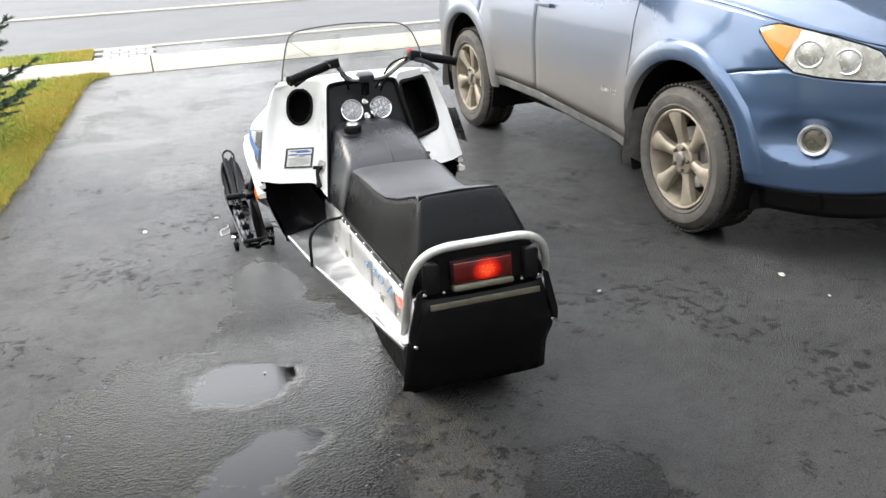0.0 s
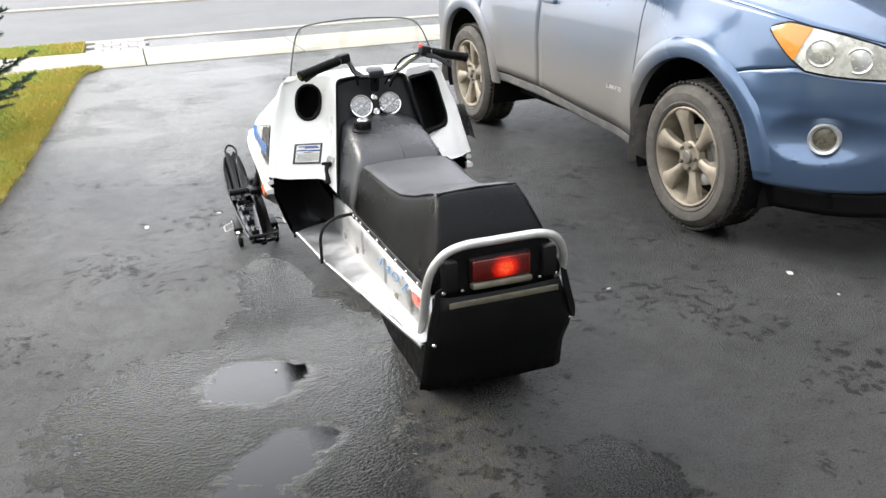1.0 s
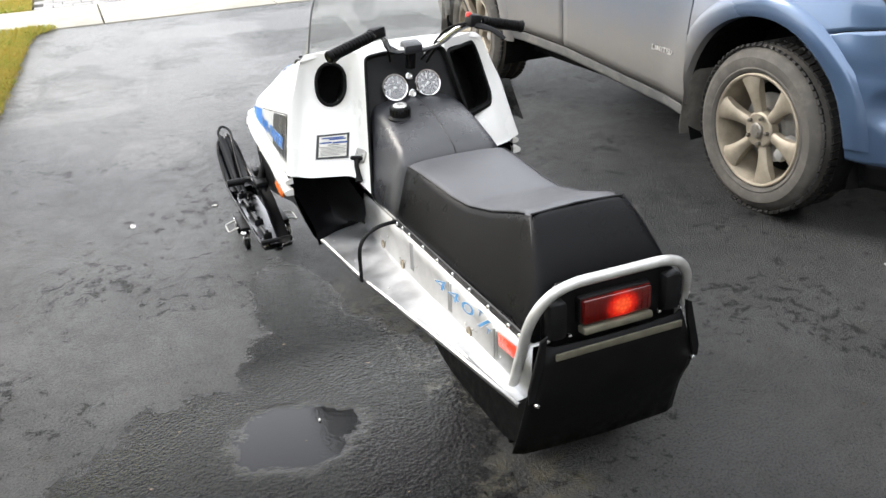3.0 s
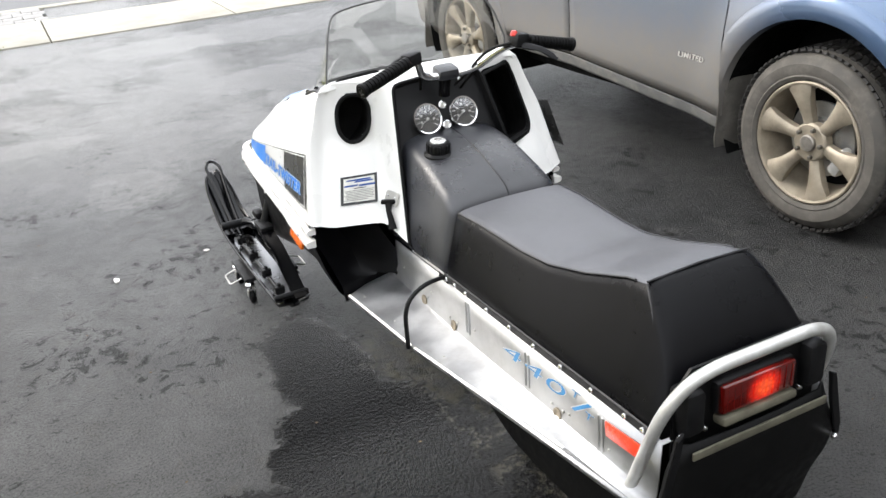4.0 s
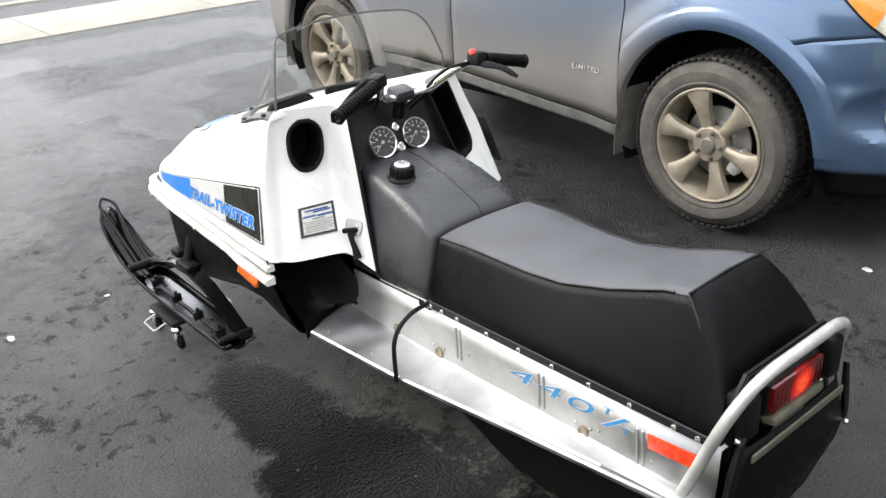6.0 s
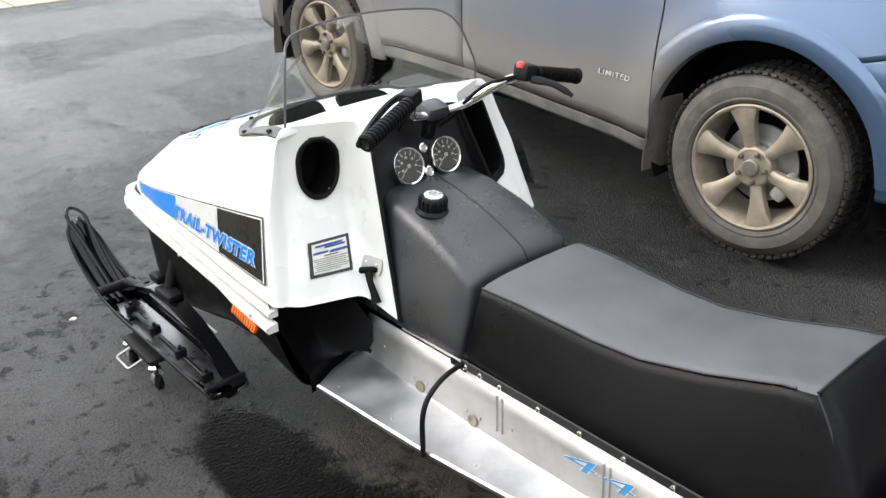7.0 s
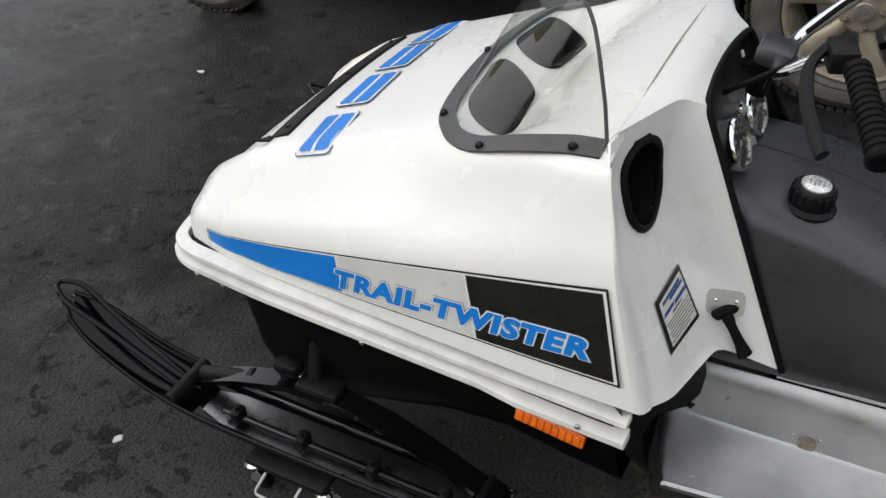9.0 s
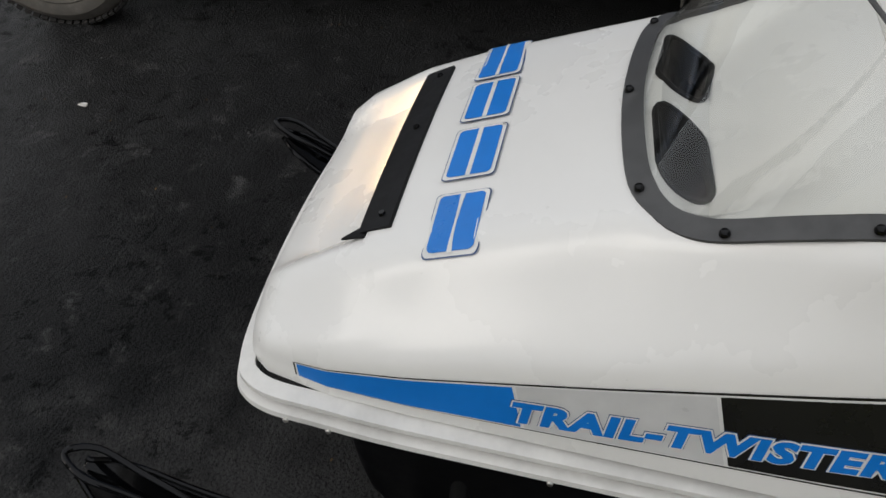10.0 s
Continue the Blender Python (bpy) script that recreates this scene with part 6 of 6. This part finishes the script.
def clone(ob, parent, m):
    """A copy of a part and its own parts under another parent."""
    c = ob.copy()
    scene.collection.objects.link(c)
    c.parent = parent
    c.matrix_basis = m
    for k in ob.children:
        clone(k, c, Matrix())
    return c


def lamp_patch(lower, upper, t0, t1, out, n=14, rows=6, bulge=0.0):
    lo = [Vector((*p, 0)) for p in lower]
    up = [Vector((*p, 0)) for p in upper]

    def run(line, t):
        k = min(int(t * (len(line) - 1)), len(line) - 2)
        return line[k].lerp(line[k + 1], t * (len(line) - 1) - k)
    bm = bm_new()
    cols = []
    for i in range(n + 1):
        t = t0 + (t1 - t0) * i / n
        a, b = run(lo, t), run(up, t)
        col = []
        for j in range(rows + 1):
            s = j / rows
            p = a.lerp(b, s)
            col.append(flank(p.x, p.y, out + bulge * math.sin(math.pi * t) * math.sin(math.pi * s)))
        cols.append(col)
    loft(bm, cols, False)
    return bm


def build_car():
    car = thing("parked_car", CAR_AT, "dusty blue-grey sport utility car parked on the driveway", "car", rz=CAR_YAW)
    shell = []
    fd = both("front_door", flank_patch(-0.198, 0.885, door_foot, top_z), M_PAINT, car, "dusty front door")
    rd = both("rear_door", flank_patch(-1.05, -0.206, lambda x: max(door_foot(x), sill_z(x)), top_z), M_PAINT, car, "dusty rear door")
    shell += fd + rd
    shell += both("rear_quarter", flank_patch(-2.33, -1.058, sill_z, top_z), M_PAINT, car)
    def wing_foot(x):
        return sill_z(x) if x < 1.598 else max(sill_z(x), seam_z(x) + 0.004)
    shell += both("front_wing", flank_patch(0.893, 2.265, wing_foot, top_z), M_PAINT, car, "blue-grey front wing")
    shell += both("sill", flank_patch(-0.875, 0.875, lambda x: door_foot(x) - 0.070, lambda x: door_foot(x) - 0.012, -0.010, 5), M_CARTRIM, car, "dusty body sill")
    skin(shell)
    bump = bm_new()
    fog_x, fog_z = 2.02, 0.585
    cols = []
    for x in sorted(set(list(np.linspace(1.60, 2.265, 40)) + xs_between(1.60, 2.2))):
        col = []
        z0, z1 = max(sill_z(x), 0.355), seam_z(x)
        if z0 >= z1 - 0.004:
            continue
        for j in range(29):
            z = z0 + (z1 - z0) * j / 28
            d = math.hypot((x - fog_x) / 0.18, (z - fog_z) / 0.105)
            dent = 0.062 * max(0.0, 1 - d ** 2) + 0.006 * math.exp(-((z - 0.70) / 0.03) ** 2)
            col.append(flank(x, z, -dent))
        cols.append(col)
    loft(bump, cols, False)
    skin(both("front_bumper", bump, M_PAINT, car, "clean blue bumper with a fog lamp hollow"))
    skin(both("lower_valance", flank_patch(1.80, 2.265, lambda x: 0.24, lambda x: 0.352, -0.05, 4), M_BLACK, car))
    # flared arch mouldings
    for xc, a0, a1 in ((WHEELS[1], 2, 182), (WHEELS[0], -2, 180)):
        bm = bm_new()
        rows = []
        for k in range(41):
            a = radians(a0 + (a1 - a0) * k / 40)
            row = []
            for r, o in ((ARCH - 0.012, -0.03), (ARCH - 0.006, 0.004), (ARCH + 0.012, 0.014), (ARCH + 0.060, 0.016), (ARCH + 0.082, 0.010), (ARCH + 0.090, 0.003), (ARCH + 0.094, -0.008)):
                x, z = xc + r * math.cos(a), ARCH_Z + r * math.sin(a)
                if xc > 0:
                    x = max(x, 0.897)
                row.append(flank(x, z, o))
            rows.append(row)
        loft(bm, rows, False)
        both("arch_flare", bm, M_PAINT, car, "flared arch moulding filmed with dust")
        bm = bm_new()
        rows = []
        for k in range(25):
            a = radians(-25 + 230 * k / 24)
            rows.append([(xc + (ARCH - 0.004) * math.cos(a), y, ARCH_Z + (ARCH - 0.004) * math.sin(a)) for y in (-0.885, -0.70, -0.52)])
        loft(bm, rows, False)
        bm.faces.new([bm.verts.new(r[2]) for r in rows])
        both("arch_liner", bm, M_DARK, car, "black wheel arch liner")
    # mud flaps
    for x, t in ((0.905, -6), (-1.775, -6)):
        bm = bm_new()
        slab(bm, [(-0.10, 0.0), (0.10, 0.0), (0.105, 0.15), (0.085, 0.30), (-0.085, 0.30), (-0.105, 0.04)], Matrix.Translation((x, -0.825, 0.235)) @ pose(0, 0, 0, 90, 0, 78), 0.008, 0.002)
        both("mud_flap", bm, M_TYRE, car, "muddy black mud flap")
    bm = bm_new()
    slab(bm, [(-0.09, 0.0), (0.07, 0.02), (0.09, 0.14), (-0.09, 0.14)], Matrix.Translation((1.80, -0.72, 0.215)) @ pose(0, 0, 0, 90, 0, 60), 0.008, 0.002)
    both("air_deflector", bm, M_BLACK, car)
    # bonnet
    bm = bm_new()
    rows = []
    for x in np.linspace(0.85, 2.262, 22):
        w, z = max(0.02, flank_w(x) + tuck(top_z(x)) * min(1, flank_w(x) / 0.5) - 0.004), top_z(x)
        rows.append([(x, w * f, z + 0.06 * (1 - abs(f) ** 3.5) * min(1, max(0, 2.28 - x) / 0.45) + 0.018 * math.exp(-((abs(f) - 0.62) / 0.10) ** 2) * min(1, max(0, 2.2 - x) / 0.5) + 0.002) for f in np.linspace(-1, 1, 41)])
    loft(bm, rows, False)
    skin([part("bonnet", bm, M_PAINT, car, "blue-grey bonnet with raised ridges")])
    # headlamps
    lower = [(1.781, 1.018), (1.832, 0.970), (1.881, 0.926), (1.962, 0.866), (2.04, 0.852), (2.118, 0.842), (2.185, 0.832)]
    upper = [(1.785, 1.024), (1.856, 1.046), (1.93, 1.036), (2.00, 1.022), (2.074, 1.000), (2.157, 0.958), (2.192, 0.87)]
    for side in (0, 1):
        def fit_side(bm):
            return mirrored(bm) if side else bm
        hl = part("headlamp", fit_side(lamp_patch(lower, upper, 0, 1, 0.011)), M_PALE, car, "clear headlamp with amber corner")
        part("gasket", fit_side(lamp_patch([(x - 0.008, z - 0.008) for x, z in lower], [(x - 0.002, z + 0.008) for x, z in upper], 0, 1, 0.007)), M_BLACK, hl)
        part("indicator", fit_side(lamp_patch(lower, upper, 0.05, 0.40, 0.015, 8)), M_AMBER, hl, "amber turn lens")
        for x, z, r in ((2.000, 0.938, 0.058), (2.105, 0.912, 0.054)):
            p, q = flank(x, z, 0.006), flank(x, z, 0.03)
            b = bm_new()
            lathe(b, [(r, 0.0), (r, 0.012), (r * 0.92, 0.014), (r * 0.8, 0.010), (r * 0.5, 0.013), (r * 0.2, 0.016)], along(p, (q.x + 0.02, q.y - 0.004, q.z)), 28)
            part("lamp_bowl", fit_side(b), M_BOWL, hl, "round silvered lamp bowl")
        ob = part("lamp_cover", fit_side(lamp_patch(lower, upper, 0.01, 0.99, 0.020, 14, 6, 0.020)), M_COVER, hl)
        ob.visible_shadow = False
    # fog lamps
    for side in (0, 1):
        p = flank(fog_x, fog_z, -0.045)
        way = (Vector((0.62, -0.78, 0.0))).normalized()
        b = bm_new()
        lathe(b, [(0.064, -0.04), (0.066, 0.026), (0.061, 0.034), (0.050, 0.028), (0.046, 0.008)], along(p, p + way), 36, False)
        fl = part("fog_lamp", mirrored(b) if side else b, M_SILVER, car, "round fog lamp in a silver bezel")
        b = bm_new()
        lathe(b, [(0.048, -0.01), (0.048, 0.012), (0.036, 0.018), (0.015, 0.020)], along(p, p + way), 32)
        part("fog_lens", mirrored(b) if side else b, M_FOGLENS, fl)
    # grille and plate-free nose
    bm = bm_new()
    for k in range(4):
        rbox(bm, (2.258, 0, 0.60 + 0.06 * k), (0.02, 0.80, 0.022), 0.005)
    part("grille", bm, M_BLACK, car)
    # door furniture
    for door, x in ((fd, -0.10), (rd, -0.92)):
        for side in (0, 1):
            b = bm_new()
            p = flank(x, 0.985, 0.0)
            rbox(b, (p.x, p.y - 0.022, p.z), (0.19, 0.014, 0.026), 0.006)
            rbox(b, (p.x - 0.08, p.y - 0.010, p.z), (0.025, 0.03, 0.022), 0.004)
            rbox(b, (p.x + 0.08, p.y - 0.010, p.z), (0.025, 0.03, 0.022), 0.004)
            part("door_handle", mirrored(b) if side else b, M_PAINT, door[side])
    b, box = fitted("LIMITED", 0.165, 0.024, 0.12, 1.1, 0.02)
    b2, _ = fitted("LIMITED", 0.165, 0.024, 0.12, 1.1, 0.06, box)
    on_plane(b2, lambda x, y: flank(0.612 + x, 0.583 + y - 0.01 * x, 0.0035))
    edge = b2
    on_plane(b, lambda x, y: flank(0.612 + x, 0.583 + y - 0.01 * x, 0.0045))
    ext = bmesh.ops.extrude_face_region(b, geom=b.faces[:])
    bmesh.ops.translate(b, vec=(0, -0.003, 0), verts=[v for v in ext["geom"] if isinstance(v, bmesh.types.BMVert)])
    badge = part("door_badge", b, M_BADGE, fd[0], "small raised chrome lettering")
    # Black outline copy behind the raised letters stands for their shadow.
    part("badge_edge", edge, M_BLACK, badge)
    for side in (0, 1):
        b = bm_new()
        rbox(b, (0.78, -1.00, 1.17), (0.10, 0.20, 0.14), 0.04, (0, 0, 10), 4)
        rbox(b, (0.80, -0.90, 1.13), (0.05, 0.10, 0.04), 0.01)
        part("door_mirror", mirrored(b) if side else b, M_PAINT, car)
    # cabin
    def cab(x, zt, wt, wb=0.83):
        half = bent([(wb, 0, 1.10), (wb * 0.4 + wt * 0.6, 0, 1.10 + (zt - 1.10) * 0.62), (wt, 0, zt), (wt * 0.5, 0, zt + 0.015), (0, 0, zt + 0.02)], 0.06, 4)
        return [(x, -p.x, p.z) for p in half] + [(x, p.x, p.z) for p in half[-2::-1]]
    bm = bm_new()
    loft(bm, [cab(*r) for r in ((0.98, 1.13, 0.80), (0.60, 1.36, 0.70), (0.16, 1.60, 0.62), (-0.5, 1.68, 0.61), (-1.5, 1.66, 0.60), (-2.0, 1.60, 0.59), (-2.22, 1.30, 0.68), (-2.27, 1.10, 0.72))], True, True)
    part("cabin", bm, M_PAINT, car, "blue-grey cabin and roof", 40)
    for x0, x1 in ((-0.12, 0.62), (-1.0, -0.2), (-1.85, -1.08)):
        bm = bm_new()
        rows = []
        for x in np.linspace(x0, x1, 5):
            hi = 1.55 if x < 0.1 else 1.55 - (x - 0.1) * 0.55
            rows.append([(x, -(0.836 - (z - 1.10) * 0.32 + 0.012), z) for z in np.linspace(1.135, hi, 5)])
        loft(bm, rows, False)
        skin(both("side_window", bm, M_CARGLASS, car, "dark side window"), 0.004)
    bm = bm_new()
    add(bm, [(0.97, -0.72, 1.165), (0.97, 0.72, 1.165), (0.22, 0.56, 1.60), (0.22, -0.56, 1.60)], [(0, 1, 2, 3)])
    bmesh.ops.translate(bm, vec=(0.02, 0, 0.02), verts=bm.verts)
    skin([part("front_window", bm, M_CARGLASS, car, "dark windscreen")], 0.004)
    # floor pan
    bm = bm_new()
    rbox(bm, (0, 0, 0.34), (4.1, 1.36, 0.16), 0.03)
    part("underbody", bm, M_DARK, car)
    # wheels
    tyre, rim = build_wheel(car)
    for x in WHEELS:
        for s in (-1, 1):
            m = Matrix.Translation((x, s * 0.882, 0)) @ pose(0, 0, 0, 0, 0, 0 if s < 0 else 180)
            t = clone(tyre, car, m)
    # rims ride with their tyres
            clone(rim, car, m @ Matrix.Translation((0, 0, 0.36)) @ Matrix.Rotation(radians(31 if x > 0 else 3), 4, "Y") @ Matrix.Translation((0, 0, -0.36)))
    for ob in [tyre, rim]:
        for k in list(ob.children_recursive):
            bpy.data.objects.remove(k)
        bpy.data.objects.remove(ob)
    return car


car = build_car()


# ---- small things of the place ----
def blob(cx, cy, rx, ry, seed, n=72, rough=0.45, turn=0.0):
    pts = []
    for k in range(n):
        a = 2 * math.pi * k / n
        v = noise.fractal(Vector((math.cos(a) * 1.3 + seed, math.sin(a) * 1.3, seed * 2.0)), 1.0, 2.1, 5)
        r = 1 + rough * v
        x, y = rx * r * math.cos(a), ry * r * math.sin(a)
        pts.append((cx + x * math.cos(turn) - y * math.sin(turn), cy + x * math.sin(turn) + y * math.cos(turn)))
    return pts


def build_chips():
    rng = random.Random(11)
    spots = [(2.49, 2.68, 0.020), (-0.122, 4.54, 0.022), (0.265, 4.614, 0.014), (1.81, 5.68, 0.016), (0.26, 2.70, 0.006), (2.05, 1.62, 0.010), (1.70, 2.85, 0.010), (2.52, 2.42, 0.007)]
    for x, y, r in spots:
        bm = bm_new()
        pts = blob(0, 0, r, r * 0.6, x + y, 10, 0.5, rng.random() * 3)
        slab(bm, pts, Matrix.Translation((x, y, 0.001)), 0.005, 0.001)
        solo("pale_chip", bm, M_CHIP, "pale scrap lying on the asphalt", "scrap", group="pale scraps")
    # crumbs and leaf bits near the lawn edge and all over
    bm = bm_new()
    for k in range(900):
        if k < 500:
            y = rng.uniform(3.5, 10.0)
            x = float(np.interp(y, [p[1] for p in LAWN_EDGE], [p[0] for p in LAWN_EDGE])) + abs(rng.gauss(0, 0.07))
        else:
            x, y = rng.uniform(-1, 4.0), rng.uniform(0.5, 9.5)
        r = rng.uniform(0.002, 0.006) if k >= 500 else rng.uniform(0.004, 0.013)
        a = rng.random() * 6.28
        add(bm, [(x + r * math.cos(a + q), y + r * 0.6 * math.sin(a + q), 0.002 + 0.003 * rng.random()) for q in (0, 1.6, 3.1, 4.7)], [(0, 1, 2, 3)])
    ob = solo("leaf_crumbs", bm, M_CRUMB, "brown leaf crumbs and grit on the asphalt", "leaf litter", "stuff")


def build_lawn():
    bm = bm_new()
    left = [(x, y) for x, y in LAWN_EDGE]
    rows = []
    for x, y in left:
        rows.append([(x - 0.0, y, -0.01), (x - 0.04, y, 0.015), (x - 0.3, y, 0.03), (x - 1.2, y, 0.035), (x - 14, y, 0.03)])
    loft(bm, rows, False)
    solo("lawn", bm, M_LAWN, "autumn lawn beside the driveway", "lawn", "structure")
    bm = bm_new()
    add(bm, [(-16, WALK_FAR, 0.01), (-0.62, WALK_FAR, 0.01), (-0.62, KERB_NEAR, 0.005), (-16, KERB_NEAR, 0.005)], [(0, 1, 2, 3)])
    solo("verge", bm, M_LAWN, "grass verge strip along the kerb", "verge", "structure")
    rng = random.Random(3)
    verts, faces = [], []

    def tuft(x, y, z, h, w):
        a = rng.random() * 6.28
        lx, ly = rng.gauss(0, 0.45) * h, rng.gauss(0, 0.45) * h
        dx, dy = math.cos(a) * w, math.sin(a) * w
        i = len(verts)
        verts.extend([(x - dx, y - dy, z), (x + dx, y + dy, z), (x + lx * 0.5 + dx * 0.7, y + ly * 0.5 + dy * 0.7, z + h * 0.6), (x + lx, y + ly, z + h * 0.9)])
        faces.extend([(i, i + 1, i + 2), (i, i + 2, i + 3)])
    for k in range(52000):
        y = 3.0 + 7.25 * rng.random()
        e = float(np.interp(y, [p[1] for p in LAWN_EDGE], [p[0] for p in LAWN_EDGE]))
        d = abs(rng.gauss(0, 0.7)) if k % 3 else rng.random() * 0.25
        if d > 2.2:
            continue
        tuft(e + 0.03 - d + rng.gauss(0, 0.02), y, min(0.03, 0.012 + d * 0.1), rng.uniform(0.02, 0.055), rng.uniform(0.002, 0.005))
    for k in range(9000):
        x = -0.62 - abs(rng.gauss(0, 1.1))
        tuft(x, rng.uniform(WALK_FAR, KERB_NEAR), 0.008, rng.uniform(0.02, 0.05), rng.uniform(0.003, 0.006))
    me = bpy.data.meshes.new("grass")
    me.from_pydata(verts, [], faces)
    me.materials.append(M_BLADE)
    tagged(new("grass", me), "short yellowing autumn grass blades", "grass", "", "stuff")


def build_pavers():
    root = thing("paver_strip", (-0.2, 12.1, 0), "grey concrete pavers set in the verge", "pavers")
    root["kind"] = "structure"
    ORIGIN[0] = Vector((-0.2, 12.1, 0))
    rng = random.Random(8)
    for r in range(4):
        x = -0.60 + 0.10 * (r % 2)
        while x < 0.15:
            w = min(0.21, 0.17 - x)
            if w > 0.05:
                bm = bm_new()
                rbox(bm, (x + w / 2, WALK_FAR + 0.13 + 0.245 * r, -0.03 + rng.uniform(-0.003, 0.003)), (w - 0.006, 0.239, 0.07), 0.004)
                part("paver", bm, M_PAVER, root)
            x += 0.21
    ORIGIN[0] = Vector((0, 0, 0))


def build_spruce():
    """A young blue spruce hung with a string of blue lights."""
    at = Vector((-1.62, 6.9, 0.03))
    tree = thing("spruce_tree", at, "young blue-green spruce on the lawn strung with lights", "tree")
    rng = random.Random(21)
    H = 3.0
    bm = bm_new()
    rows = []
    for k in range(10):
        t = k / 9
        r = 0.045 * (1 - t) + 0.006
        rows.append([(r * math.cos(a) + 0.01 * math.sin(5 * t), r * math.sin(a), H * t) for a in [2 * math.pi * j / 10 for j in range(10)]])
    loft(bm, rows, True, True)
    part("trunk", bm, M_BARK, tree)
    verts, faces = [], []
    limbs = bm_new()

    def needles(p, d, n, size):
        d = d.normalized()
        o1 = d.orthogonal().normalized()
        o2 = d.cross(o1)
        for q in range(n):
            a = rng.random() * 6.283
            out = (o1 * math.cos(a) + o2 * math.sin(a))
            b = p + d * rng.uniform(0, 0.02)
            tip = b + (out * 0.8 + d * 0.7) * size * rng.uniform(0.8, 1.5)
            w = d.cross(out) * 0.0036
            i = len(verts)
            verts.extend([tuple(b - w), tuple(b + w), tuple(tip)])
            faces.append((i, i + 1, i + 2))

    tips = []
    z = 0.16
    while z < H - 0.1:
        reach = 0.86 * (1 - z / H) ** 0.85 + 0.06
        n = rng.randint(5, 7)
        a0 = rng.random() * 6.28
        for k in range(n):
            a = a0 + 6.283 * k / n + rng.gauss(0, 0.18)
            L = reach * rng.uniform(0.8, 1.1)
            pts = []
            for j in range(9):
                t = j / 8
                pts.append(Vector((math.cos(a) * L * t, math.sin(a) * L * t, z + L * (0.10 * t - 0.24 * t * (1 - t)) + 0.12 * L * t * t)))
            tube(limbs, pts, [0.009 * (1 - 0.8 * j / 8) + 0.0015 for j in range(9)], 5)
            tips.append(pts[-1])
            near = math.cos(a) > -0.3
            for j in range(2, 9):
                t = j / 8
                p = pts[j]
                d = (pts[j] - pts[j - 1]).normalized()
                sl = L * 0.42 * (1 - t) + 0.07
                for e in (-1, 1):
                    side = Vector((-d.y, d.x, 0)) * e
                    tw = (side * 0.8 + d * 0.75 + Vector((0, 0, rng.uniform(-0.12, 0.1)))).normalized()
                    steps = max(3, int(sl / 0.022))
                    for q in range(steps):
                        needles(p + tw * sl * q / steps, tw, 18 if near else 6, 0.026)
                for q in range(3):
                    needles(pts[j - 1].lerp(pts[j], q / 3), d, 20 if near else 6, 0.026)
        z += rng.uniform(0.10, 0.15)
    part("limb", limbs, M_BARK, tree)
    me = bpy.data.meshes.new("needles")
    me.from_pydata(verts, [], faces)
    me.materials.append(M_NEEDLE)
    ob = new("needles", me)
    ob.parent = tree
    ob["kind"] = "stuff"
    # the light string hangs on the tree
    ORIGIN[0] = Vector((0, 0, 0))
    path, bulbs = [], []
    for k in range(60):
        t = k / 59
        zz = 0.35 + 1.7 * t
        r = (0.86 * (1 - zz / H) ** 0.85) * 0.95
        a = 6.283 * 4.2 * t
        path.append(Vector((math.cos(a) * r, math.sin(a) * r, zz + 0.03 * math.sin(k * 2.1))))
    root = thing("light_string", at, "string of small blue lights on a dark wire", "string lights")
    bm = bm_new()
    tube(bm, curve_pts(path, 3), 0.0025, 5)
    part("wire", bm, M_RUBBER, root)
    for k in range(2, 58, 3):
        p = path[k]
        bm = bm_new()
        lathe(bm, [(0.006, 0.0), (0.010, 0.008), (0.012, 0.022), (0.008, 0.036), (0.002, 0.042)], Matrix.Translation(p) @ pose(0, 0, 0, 160, 20, 0), 10)
        part("bulb", bm, M_BULB, root, "small blue bulb")


build_chips()
build_lawn()
build_pavers()
build_spruce()
